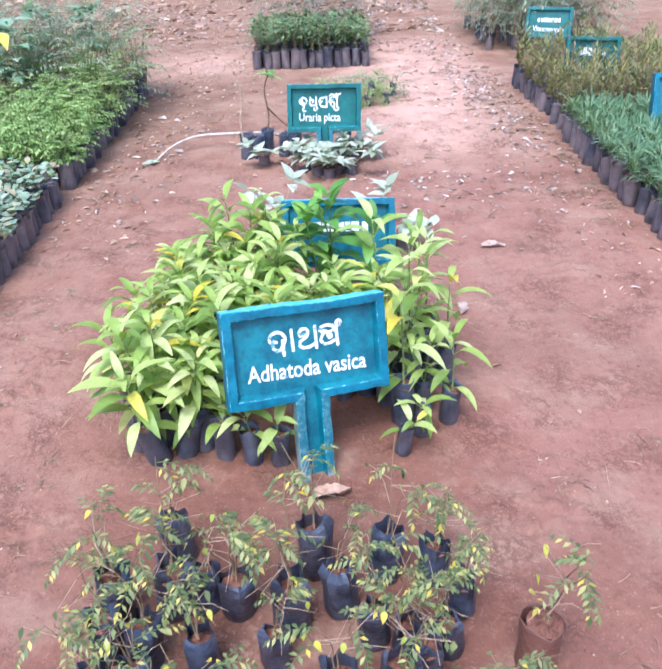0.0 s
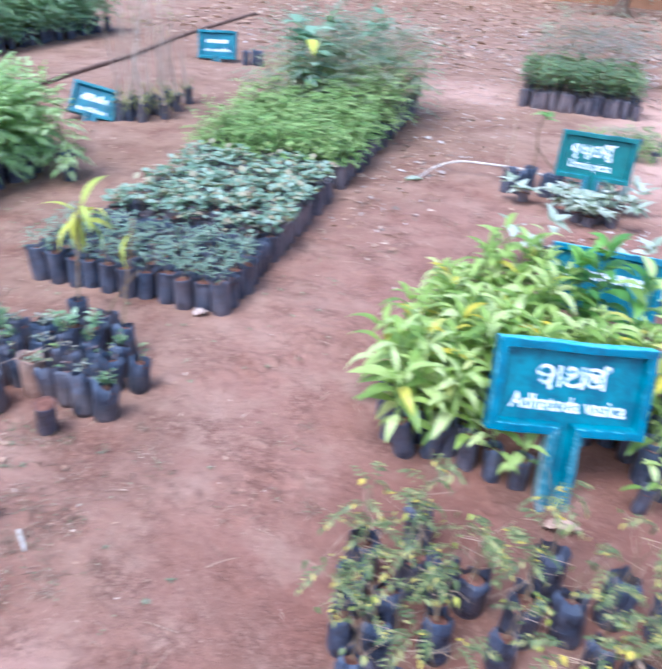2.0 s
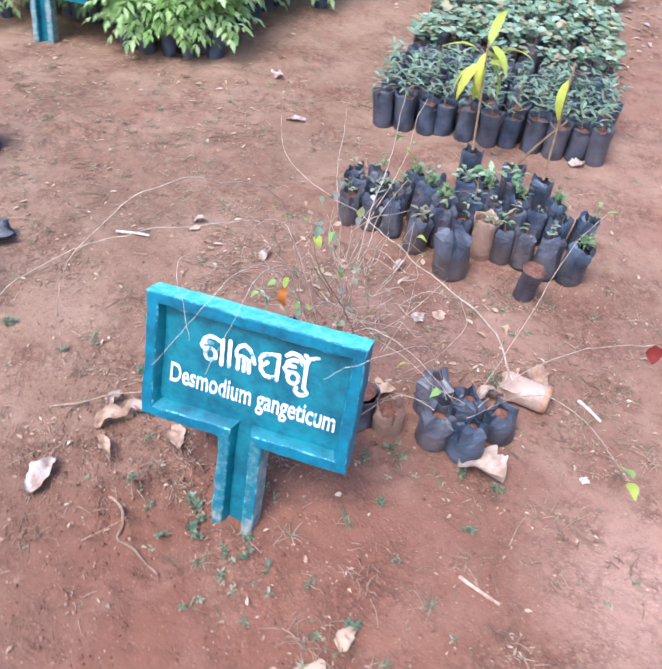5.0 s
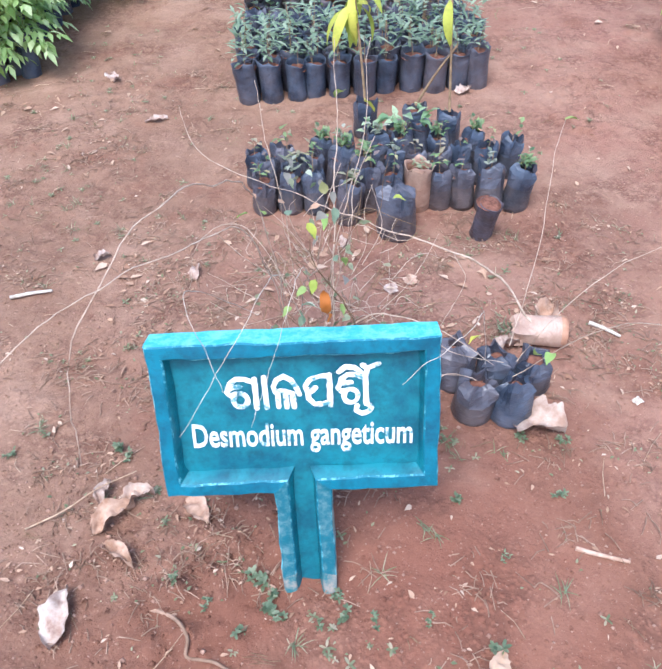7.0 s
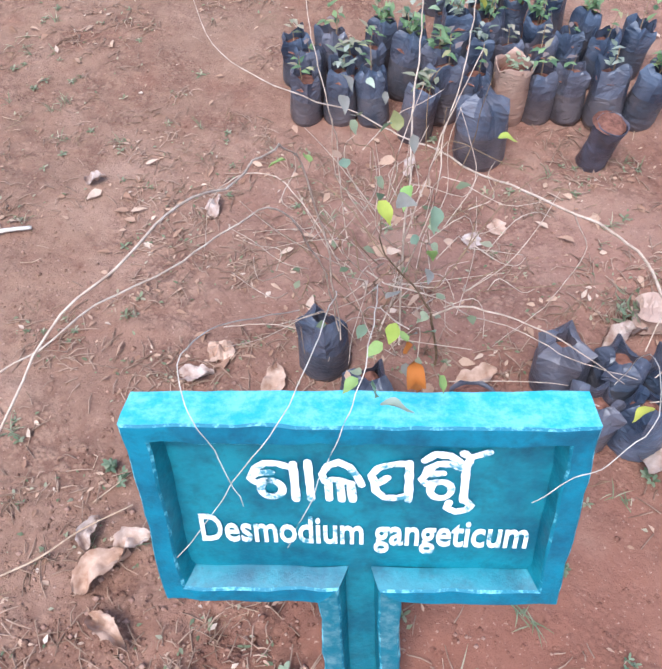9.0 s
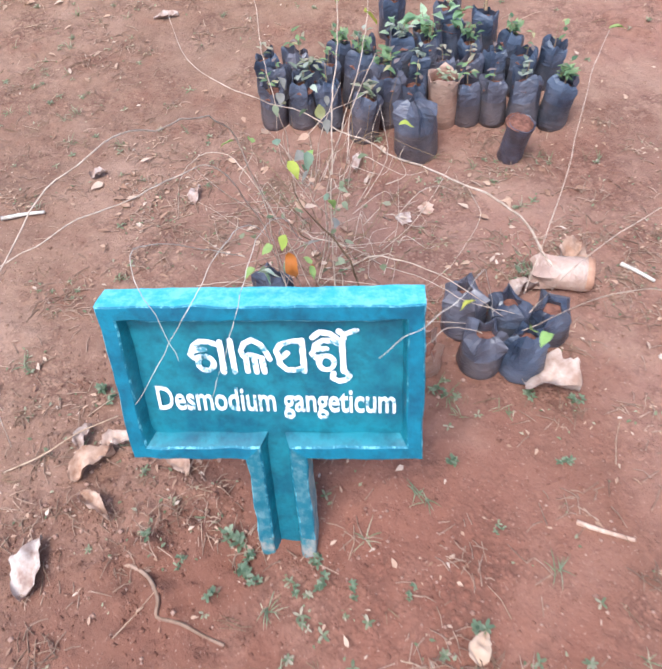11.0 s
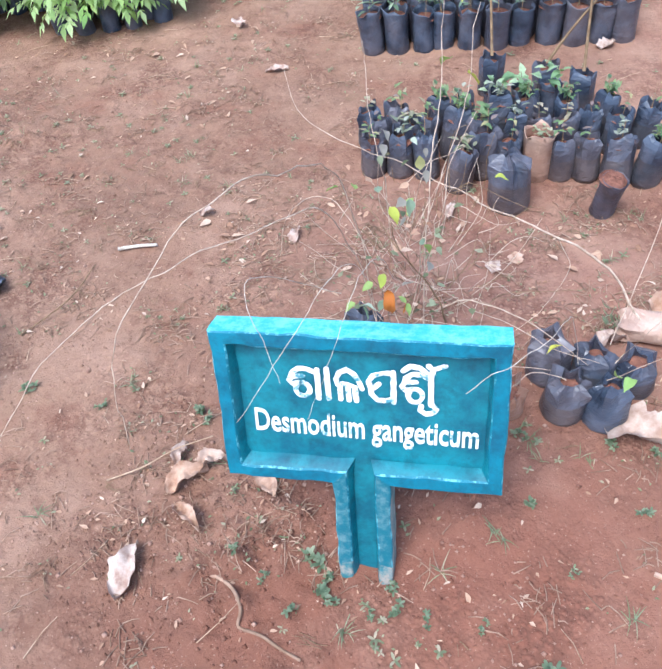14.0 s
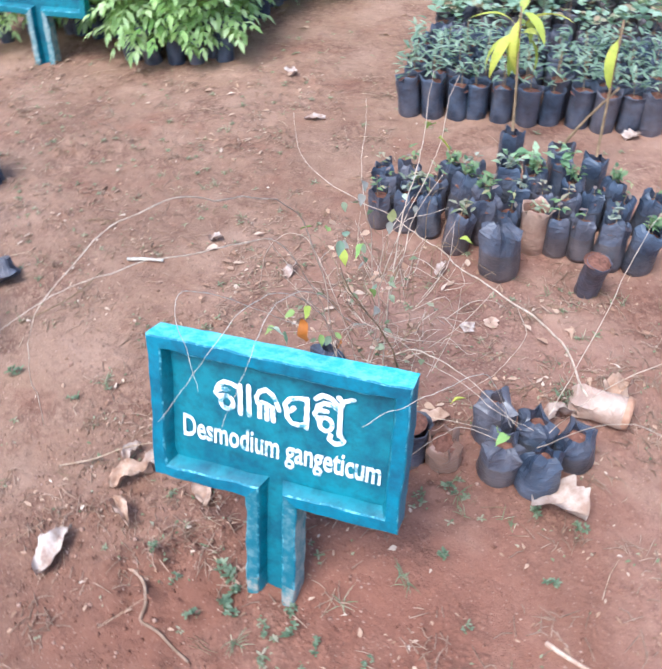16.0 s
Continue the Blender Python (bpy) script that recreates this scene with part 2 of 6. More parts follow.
BAG_BROWN = bag_material("faded_brown_plastic", (0.36, 0.23, 0.17), (0.6, 0.45, 0.36), (0.32, 0.17, 0.12), 0.6)
TEAL = paint_material("teal_paint", (0.001, 0.085, 0.145), (0.005, 0.17, 0.25), (0.1, 0.45, 0.52))
TEAL_DARK = paint_material("dark_teal_paint", (0.003, 0.092, 0.138), (0.012, 0.185, 0.23), (0.03, 0.25, 0.3))
TEAL_GREEN = paint_material("green_teal_paint", (0.006, 0.12, 0.155), (0.01, 0.18, 0.215), (0.05, 0.3, 0.34))
TEAL_DEEP = paint_material("deep_green_teal_paint", (0.004, 0.095, 0.09), (0.008, 0.145, 0.135), (0.03, 0.2, 0.2))
WHITE = worn_material("white_lettering_paint", (0.8, 0.82, 0.82), (0.06, 0.26, 0.32), 0.53, 0.62)
STEM = plain("brown_stem", (0.16, 0.1, 0.055), (0.28, 0.19, 0.11), 0.8, 40)
STEM_GREEN = plain("green_stem", (0.12, 0.17, 0.05), (0.2, 0.24, 0.09), 0.7, 40)
TWIG = plain("dry_twig", (0.32, 0.21, 0.13), (0.55, 0.4, 0.28), 0.8, 50)
PALE_STICK = plain("pale_stick", (0.42, 0.35, 0.28), (0.66, 0.6, 0.52), 0.8, 50)
DRY_STEM = plain("buff_dry_stem", (0.36, 0.26, 0.19), (0.58, 0.46, 0.36), 0.8, 60)
WOODY = plain("brown_debris", (0.16, 0.095, 0.06), (0.42, 0.28, 0.2), 0.9, 12)
BARK = plain("bark", (0.1, 0.065, 0.045), (0.24, 0.16, 0.11), 0.9, 12, 0.2, 0.8, 0.03)
WOOD = plain("weathered_pole", (0.12, 0.07, 0.05), (0.22, 0.13, 0.09), 0.9, 15)
GREYLEAF = leaf_material("grey_litter_leaf", ((0.0, (0.16, 0.11, 0.085)), (0.4, (0.33, 0.25, 0.21)), (0.75, (0.48, 0.4, 0.35)), (1.0, (0.7, 0.63, 0.58))), False, 0.7, 0.1)
DRYLEAF = leaf_material("dry_leaf", ((0.0, (0.24, 0.12, 0.075)), (0.4, (0.4, 0.24, 0.16)), (0.75, (0.5, 0.33, 0.23)), (1.0, (0.6, 0.47, 0.37))), False, 0.7, 0.1)
PALE_LEAF = plain("bleached_leaf", (0.27, 0.165, 0.125), (0.62, 0.52, 0.45), 0.8, 26)
BLEACHED = plain("bone_coloured_leaf", (0.34, 0.22, 0.165), (0.58, 0.46, 0.385), 0.75, 26)
TAN_LEAF = plain("tan_leaf", (0.3, 0.17, 0.11), (0.58, 0.41, 0.31), 0.8, 26)
PAPER = plain("soiled_paper", (0.4, 0.27, 0.19), (0.56, 0.42, 0.31), 0.85, 10)
PEBBLE = plain("pebble", (0.24, 0.12, 0.085), (0.42, 0.27, 0.2), 0.9, 20)
WALL = plain("ochre_wall", (0.3, 0.14, 0.07), (0.42, 0.21, 0.11), 0.9, 3)
RED_CLAY = plain("dark_red_leaf", (0.16, 0.022, 0.02), (0.24, 0.035, 0.03), 0.6, 20)

L_A = leaf_material("bright_green_leaf", ((0.0, (0.18, 0.29, 0.06)), (0.3, (0.33, 0.46, 0.1)), (0.65, (0.5, 0.61, 0.19)), (0.92, (0.68, 0.73, 0.33)), (0.965, (0.64, 0.58, 0.1)), (1.0, (0.68, 0.5, 0.03))), True, 0.42, 0.38)
L_A_DARK = leaf_material("deep_green_leaf", ((0.0, (0.0675, 0.196, 0.0375)), (0.6, (0.135, 0.308, 0.06)), (1.0, (0.216, 0.42, 0.075))), True)
L_B = leaf_material("olive_leaflet", ((0.0, (0.07, 0.11, 0.045)), (0.35, (0.14, 0.19, 0.075)), (0.7, (0.28, 0.32, 0.125)), (0.9, (0.5, 0.46, 0.17)), (1.0, (0.78, 0.58, 0.06))))
L_YEL = leaf_material("yellow_leaf", ((0.0, (0.36, 0.45, 0.09)), (0.5, (0.54, 0.55, 0.09)), (1.0, (0.7, 0.65, 0.12))), True)
L_SEED = leaf_material("seedling_leaf", ((0.0, (0.06, 0.12, 0.07)), (0.5, (0.13, 0.21, 0.1)), (0.84, (0.24, 0.34, 0.15)), (0.92, (0.22, 0.16, 0.16)), (1.0, (0.5, 0.48, 0.2))), False, 0.6)
L_GREY = leaf_material("grey_green_leaf", ((0.0, (0.1, 0.17, 0.11)), (0.5, (0.19, 0.27, 0.19)), (1.0, (0.34, 0.42, 0.3))), False, 0.6)
L_CAB = leaf_material("blue_green_round_leaf", ((0.0, (0.13, 0.22, 0.14)), (0.45, (0.27, 0.38, 0.265)), (0.82, (0.43, 0.53, 0.4)), (0.92, (0.46, 0.43, 0.28)), (1.0, (0.42, 0.25, 0.17))), False, 0.6)
L_FERN = leaf_material("fresh_green_leaflet", ((0.0, (0.12, 0.24, 0.06)), (0.5, (0.26, 0.43, 0.12)), (1.0, (0.45, 0.6, 0.22))), False, 0.55)
L_F = leaf_material("light_green_cut_leaf", ((0.0, (0.29, 0.45, 0.16)), (0.5, (0.48, 0.65, 0.29)), (1.0, (0.68, 0.8, 0.45))), False, 0.65, 0.5)
L_FINE = leaf_material("soft_green_leaflet", ((0.0, (0.11, 0.2, 0.055)), (0.5, (0.26, 0.37, 0.11)), (1.0, (0.46, 0.55, 0.22))), False, 0.6)
L_HEDGE = leaf_material("dark_feathery_leaf", ((0.0, (0.18, 0.32, 0.16)), (0.6, (0.32, 0.48, 0.27)), (1.0, (0.5, 0.63, 0.41))), False, 0.6, 0.45)
L_LINE = leaf_material("bluish_blade", ((0.0, (0.08, 0.17, 0.085)), (0.5, (0.17, 0.29, 0.16)), (0.9, (0.3, 0.42, 0.23)), (1.0, (0.5, 0.5, 0.25))))
L_DRY = leaf_material("withered_leaf", ((0.0, (0.1, 0.115, 0.05)), (0.5, (0.22, 0.22, 0.09)), (0.85, (0.34, 0.31, 0.12)), (0.95, (0.48, 0.42, 0.12)), (1.0, (0.7, 0.58, 0.12))))
L_PURPLE = leaf_material("grey_withered_leaf", ((0.0, (0.13, 0.125, 0.11)), (0.5, (0.24, 0.225, 0.2)), (1.0, (0.43, 0.39, 0.37))), False, 0.7)
L_DUSK = leaf_material("dull_shrub_leaf", ((0.0, (0.1, 0.125, 0.095)), (0.5, (0.2, 0.23, 0.175)), (1.0, (0.4, 0.42, 0.34))), False, 0.65)
L_SAGE = leaf_material("pale_sage_leaf", ((0.0, (0.27, 0.33, 0.23)), (0.6, (0.46, 0.52, 0.4)), (1.0, (0.66, 0.69, 0.57))), False, 0.65)
L_BIG = leaf_material("broad_blue_green_leaf", ((0.0, (0.16, 0.29, 0.18)), (0.6, (0.29, 0.44, 0.29)), (1.0, (0.45, 0.58, 0.42))), False, 0.6)
L_STRAW = leaf_material("grey_straw_leaf", ((0.0, (0.16, 0.21, 0.13)), (0.5, (0.3, 0.34, 0.22)), (1.0, (0.48, 0.48, 0.33))), False, 0.65)
L_WEED = leaf_material("weed_leaf", ((0.0, (0.11, 0.145, 0.085)), (0.45, (0.19, 0.215, 0.13)), (0.8, (0.3, 0.29, 0.2)), (1.0, (0.45, 0.37, 0.27))), False, 0.7)
L_ROSETTE = leaf_material("blue_green_weed", ((0.0, (0.075, 0.12, 0.075)), (0.5, (0.14, 0.195, 0.12)), (1.0, (0.26, 0.3, 0.2))), False, 0.6)
L_ORANGE = leaf_material("orange_leaf", ((0.0, (0.34, 0.1, 0.016)), (1.0, (0.46, 0.15, 0.03))), False, 0.6, 0.15)

# ---- mesh building ----
UP = Vector((0, 0, 1))
rnd = random.Random(7)


def U(a, b):
    return rnd.uniform(a, b)


class Geo:
    """Collects points and faces of one mesh."""

    def __init__(self):
        self.v, self.f, self.m = [], [], []

    def add(self, vs, fs, mi=0):
        o = len(self.v)
        self.v.extend(vs)
        self.f.extend(tuple(o + i for i in f) for f in fs)
        self.m.extend([mi] * len(fs))

    def mesh(self, name, *mats, smooth=True):
        me = bpy.data.meshes.new(name)
        me.from_pydata([tuple(p) for p in self.v], [], self.f)
        for x in mats:
            me.materials.append(x)
        me.polygons.foreach_set("material_index", self.m)
        me.polygons.foreach_set("use_smooth", [smooth] * len(self.f))
        me.update()
        return me

    def tube(self, path, r0, r1, sides=5, mi=0, caps=True):
        path = [Vector(p) for p in path]
        n, vs, fs = len(path), [], []
        for i, p in enumerate(path):
            d = (path[min(i + 1, n - 1)] - path[max(i - 1, 0)]).normalized()
            a = d.cross(UP if abs(d.z) < 0.9 else Vector((1, 0, 0))).normalized()
            b = d.cross(a)
            r = r0 + (r1 - r0) * i / (n - 1)
            for k in range(sides):
                t = 2 * math.pi * k / sides
                vs.append(p + a * (r * math.cos(t)) + b * (r * math.sin(t)))
        for i in range(n - 1):
            for k in range(sides):
                k2 = (k + 1) % sides
                fs.append((i * sides + k, i * sides + k2, (i + 1) * sides + k2, (i + 1) * sides + k))
        if caps:
            fs.append(tuple(range(sides)))
            fs.append(tuple((n - 1) * sides + k for k in range(sides)))
        self.add(vs, fs, mi)

    def leaf(self, p, d, length, width, droop=0.6, fold=0.3, seg=5, shape="lance", mi=0, twist=0.0, wave=0.0):
        p, d = Vector(p), Vector(d).normalized()
        side = d.cross(UP)
        side = side.normalized() if side.length > 0.05 else Vector((1, 0, 0))
        if twist:
            side = Matrix.Rotation(twist, 3, d) @ side
        vs, fs, ph = [], [], U(0, 6)
        for i in range(seg + 1):
            s = i / seg
            if shape == "lance":
                w = math.sin(math.pi * min(1, s ** 0.75)) ** 0.85
            elif shape == "round":
                w = math.sqrt(max(0, 1 - (2 * s - 1) ** 2))
            elif shape == "ovate":
                w = math.sin(math.pi * s ** 0.6)
            else:
                w = min(1, 4 * s + 0.3) * (1 - s) ** 0.6
            w = max(w, 0.03) * width / 2
            n = side.cross(d)
            lift = n * (fold * w + wave * width * math.sin(ph + s * 9))
            vs += [p - side * w + lift, p.copy(), p + side * w + lift]
            p = p + d * (length / seg)
            d = (d - UP * (droop / seg)).normalized()
            side = (side - d * side.dot(d)).normalized()
        for i in range(seg):
            o = 3 * i
            fs += [(o, o + 1, o + 4, o + 3), (o + 1, o + 2, o + 5, o + 4)]
        self.add(vs, fs, mi)

    def leaflet(self, p, d, length, width, mi=0):
        d = Vector(d).normalized()
        side = d.cross(UP)
        side = side.normalized() if side.length > 0.05 else Vector((1, 0, 0))
        n, p = side.cross(d), Vector(p)
        q = p + d * (length * 0.5) - UP * (0.04 * length)
        w = width / 2
        self.add([p, q - side * w + n * (0.3 * w), q, q + side * w + n * (0.3 * w), p + d * length - UP * (0.2 * length)], [(0, 2, 1), (0, 3, 2), (1, 2, 4), (2, 3, 4)], mi)

    def pinnate(self, p, d, length, pairs, ll, lw, droop=0.6, mi=0, stem=None, angle=1.0):
        p, d = Vector(p), Vector(d).normalized()
        pts = [p.copy()]
        for i in range(pairs):
            p = p + d * (length / pairs)
            d = (d - UP * (droop / pairs)).normalized()
            pts.append(p.copy())
            side = d.cross(UP)
            side = side.normalized() if side.length > 0.05 else Vector((1, 0, 0))
            k = 1 - 0.45 * abs(2 * (i + 0.5) / pairs - 0.8)
            for sg in (-1, 1):
                self.leaflet(p, d * math.cos(angle) + side * (sg * math.sin(angle)) + Vector((U(-0.2, 0.2), U(-0.2, 0.2), U(-0.25, 0.15))), ll * k * U(0.8, 1.15), lw * k, mi)
        self.leaflet(p, d, ll * 0.9, lw, mi)
        if stem is not None:
            self.tube(pts, 0.0012, 0.0006, 3, stem, False)


def part(name, me, parent, label="", m=None):
    ob = new(name, me)
    ob.parent = parent
    if m is not None:
        ob.matrix_basis = m
    if label:
        ob["label"] = label
    return ob


def empty(name, label, category, group=""):
    ob = new(name)
    ob.empty_display_size = 0.1
    return tagged(ob, label, category, group)


def single(name, me, label, category, m=None, group="", kind=""):
    ob = new(name, me)
    if m is not None:
        ob.matrix_basis = m
    return tagged(ob, label, category, group, kind)


def heading(a, pitch):
    return Vector((math.cos(a) * math.cos(pitch), math.sin(a) * math.cos(pitch), math.sin(pitch)))


# ---- ground: one sheet out to the horizon ----
def axis(lo, hi, fine_lo, fine_hi, step):
    mid = list(np.arange(fine_lo, fine_hi + 1e-6, step))
    out, d, p = [], step, fine_hi
    while p < hi:
        d *= 1.12
        p += d
        out.append(p)
    low, d, p = [], step, fine_lo
    while p > lo:
        d *= 1.12
        p -= d
        low.append(p)
    return low[::-1] + mid + out


def ground_height(x, y):
    h = 0.010 * noise.noise((x * 1.1, y * 1.1, 3)) + 0.005 * noise.noise((x * 5, y * 5, 8))
    if -2.5 < x < 3.5 and -1.5 < y < 5:
        h += 0.0042 * noise.noise((x * 19, y * 19, 1)) + 0.0025 * noise.noise((x * 43, y * 43, 5)) + 0.006 * max(0, noise.noise((x * 13, y * 13, 31)))
        c = noise.noise((x * 2.2, y * 2.2, 20))
        d = math.exp(-((x + 0.25) ** 2 + (y - 0.02) ** 2) / 0.2) + 0.7 * math.exp(-((x + 1.2) ** 2 + (y - 1.5) ** 2) / 0.5)
        k = max(0, c - 0.05) + 0.35 * d
        h += k * (0.065 * max(0, noise.noise((x * 24, y * 24, 9))) + 0.03 * max(0, noise.noise((x * 40, y * 40, 19))))
    return h


def build_ground():
    xs, ys = axis(-400, 400, -2.0, 3.0, 0.016), axis(-400, 400, -0.5, 3.2, 0.016)
    g = Geo()
    g.v = [(x, y, ground_height(x, y)) for y in ys for x in xs]
    w = len(xs)
    g.f = [(j * w + i, j * w + i + 1, (j + 1) * w + i + 1, (j + 1) * w + i) for j in range(len(ys) - 1) for i in range(w - 1)]
    g.m = [0] * len(g.f)
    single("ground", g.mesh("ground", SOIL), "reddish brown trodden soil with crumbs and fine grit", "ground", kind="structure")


build_ground()


# ---- painted concrete name boards ----
def arc(cx, cy, rx, ry, a0, a1, n=20):
    return [(cx + rx * math.cos(radians(a0 + (a1 - a0) * i / n)), cy + ry * math.sin(radians(a0 + (a1 - a0) * i / n))) for i in range(n + 1)]


THREE = [[(0.46, 0.72), (0.3, 0.71), (0.12, 0.67), (0.05, 0.56), (0.15, 0.44), (0.36, 0.5)], arc(0.44, 0.28, 0.21, 0.22, 110, -250), [(0.12, 0.68), (0.18, 0.84), (0.36, 0.98), (0.6, 0.97), (0.8, 0.88), (0.9, 0.84)], [(0.9, 0.97), (0.9, 0.0)]]
GLYPHS = {
    "sha": THREE,
    "aa": [[(0.4, 1), (0.5, 0)]],
    "lla": [[(0.12, 0.5), (0.06, 0.68), (0.2, 0.9), (0.45, 1.0), (0.7, 0.88), (0.88, 0.62), (0.97, 0.4)], [(0.12, 0.5), (0.3, 0.55), (0.5, 0.52), (0.74, 0.44)], [(0.2, 0.5), (0.2, 0.02)], [(0.47, 0.5), (0.5, 0.0)], [(0.72, 0.44), (0.76, 0.0)]],
    "pa": [[(0.92, 0.97), (0.55, 0.95), (0.22, 0.86), (0.05, 0.66), (0.12, 0.5), (0.24, 0.46), (0.42, 0.6)], [(0.12, 0.5), (0.15, 0.25), (0.35, 0.06), (0.65, 0.05), (0.92, 0.13)], [(0.92, 1.0), (0.92, 0)]],
    "rnnii": THREE + [[(0.9, 0.05), (1.0, -0.05), (1.06, -0.13), (0.98, -0.25), (0.76, -0.31), (0.58, -0.2), (0.62, -0.04)], [(0.1, 1.08), (0.3, 1.24), (0.58, 1.2), (0.76, 1.05)], [(0.82, 1.28), (0.95, 1.16), (0.93, 1.0)], [(0.95, 1.17), (1.3, 1.3)]],
    "ba": [[(0.42, 0.5), (0.27, 0.58), (0.1, 0.52), (0.04, 0.68), (0.16, 0.88), (0.45, 1.0), (0.74, 0.92), (0.92, 0.68), (0.88, 0.48), (0.78, 0.36)], [(0.22, 0.5), (0.22, 0.24), (0.4, 0.08), (0.62, 0.12), (0.78, 0.34)], [(0.76, 0.56), (0.78, -0.16)]],
    "sa": [[(0.5, 0.62), (0.34, 0.7), (0.14, 0.62), (0.08, 0.8), (0.22, 0.97), (0.46, 0.96), (0.55, 0.8), (0.5, 0.6), (0.28, 0.46), (0.08, 0.36), (0.08, 0.16), (0.26, 0.04), (0.6, 0.06), (0.92, 0.2)], [(0.92, 1.02), (0.94, -0.04)]],
    "nga": [[(0.3, 0.72), (0.14, 0.7), (0.04, 0.78), (0.14, 0.94), (0.42, 1.0), (0.7, 0.92), (0.8, 0.78)], [(0.3, 0.72), (0.14, 0.5), (0.04, 0.3), (0.18, 0.1), (0.46, 0.08), (0.74, 0.2)], [(0.3, 0.7), (0.52, 0.6), (0.62, 0.42), (0.5, 0.34), (0.42, 0.5)], [(0.56, 0.66), (0.74, 0.7), (0.86, 0.6)], [(0.86, 0.86), (0.9, -0.02)], arc(1.0, 1.04, 0.11, 0.12, 0, 360), [(0.96, 0.92), (0.86, 0.84)]],
    "kru": [[(0.12, 0.38), (0.03, 0.6), (0.14, 0.88), (0.45, 1.0), (0.76, 0.88), (0.9, 0.62), (0.8, 0.42)], [(0.34, 0.78), (0.3, 0.3), (0.46, 0.12), (0.62, 0.3), (0.52, 0.52), (0.34, 0.46)], [(0.56, 0.02), (0.36, -0.14), (0.46, -0.34), (0.7, -0.32)]],
    "sna": [[(0.16, 1.0), (0.08, 0.5), (0.2, 0.22), (0.5, 0.2), (0.82, 0.3)], [(0.14, 0.72), (0.4, 0.78), (0.56, 0.62), (0.4, 0.5)], [(0.82, 1.0), (0.84, 0.08)], [(0.84, 0.08), (0.98, -0.1), (0.8, -0.3), (0.56, -0.22), (0.6, -0.04)]],
    "gu": [arc(0.45, 0.55, 0.42, 0.42, 210, -30), [(0.85, 0.4), (0.85, 0.05)] + arc(0.65, -0.15, 0.2, 0.18, 30, -200), arc(0.3, 0.5, 0.15, 0.16, 0, 360)],
}
WORDS = {
    "shalaparni": (("sha", 1.0), ("aa", 0.14), ("lla", 0.82), ("pa", 0.82), ("rnnii", 0.96)),
    "basanga": (("ba", 0.9), ("aa", 0.3), ("sa", 0.95), ("nga", 1.0)),
    "krushnaparni": (("kru", 0.9), ("sna", 0.9), ("pa", 0.9), ("rnnii", 1.0)),
    "guggula": (("gu", 0.9), ("gu", 0.9), ("lla", 0.95)),
}


def strokes(word, cx, z0, width, height, y, pen, parent, gap=0.12):
    """Brush-painted letters of the local script, a flat ribbon mesh for each letter."""
    total = sum(w + gap for _, w in WORDS[word])
    sx, x = width / total, cx - width / 2
    for name, w in WORDS[word]:
        g = Geo()
        for q, st in enumerate(GLYPHS[name]):
            pts = [Vector((x + px * w * sx, 0, z0 + pz * height)) for px, pz in st]
            fine = [pts[0]]
            for p in pts[1:]:
                n = max(1, int((p - fine[-1]).length / 0.004))
                o = fine[-1]
                fine += [o.lerp(p, (i + 1) / n) for i in range(n)]
            vs = []
            for i, p in enumerate(fine):
                d = (fine[min(i + 1, len(fine) - 1)] - fine[max(i - 1, 0)]).normalized()
                n = Vector((-d.z, 0, d.x)) * (pen * (1 + 0.3 * noise.noise(p * 90)) / 2)
                off = Vector((0, y - 0.0003 * q, 0))
                vs += [p + n + off, p - n + off]
            g.add(vs, [(2 * i, 2 * i + 1, 2 * i + 3, 2 * i + 2) for i in range(len(fine) - 1)])
            for end, sg in ((0, -1), (len(fine) - 1, 1)):
                c = fine[end] + Vector((0, y - 0.0003 * q - 0.0001, 0))
                g.add([c] + [c + Vector((math.cos(t) * pen / 2, 0, math.sin(t) * pen / 2)) for t in np.linspace(0, 2 * math.pi, 9)[:-1]], [(0, k, k % 8 + 1) for k in range(1, 9)])
        part("letter", g.mesh("letter", WHITE), parent, "white hand-painted letter")
        x += (w + gap) * sx


def latin(text, width, size, bold=0.0):
    cu = bpy.data.curves.new("line", "FONT")
    cu.body, cu.size, cu.offset, cu.extrude, cu.align_x = text, size, bold, 0.0006, "CENTER"
    cu.resolution_u = 3
    ob = new("line", cu)
    bpy.context.view_layer.update()
    me = bpy.data.meshes.new_from_object(ob.evaluated_get(bpy.context.evaluated_depsgraph_get()))
    bpy.data.objects.remove(ob)
    me.materials.clear()
    me.materials.append(WHITE)
    span = max(v.co.x for v in me.vertices) - min(v.co.x for v in me.vertices)
    me.transform(Matrix.Diagonal((width / span, 1, 1, 1)))
    return me


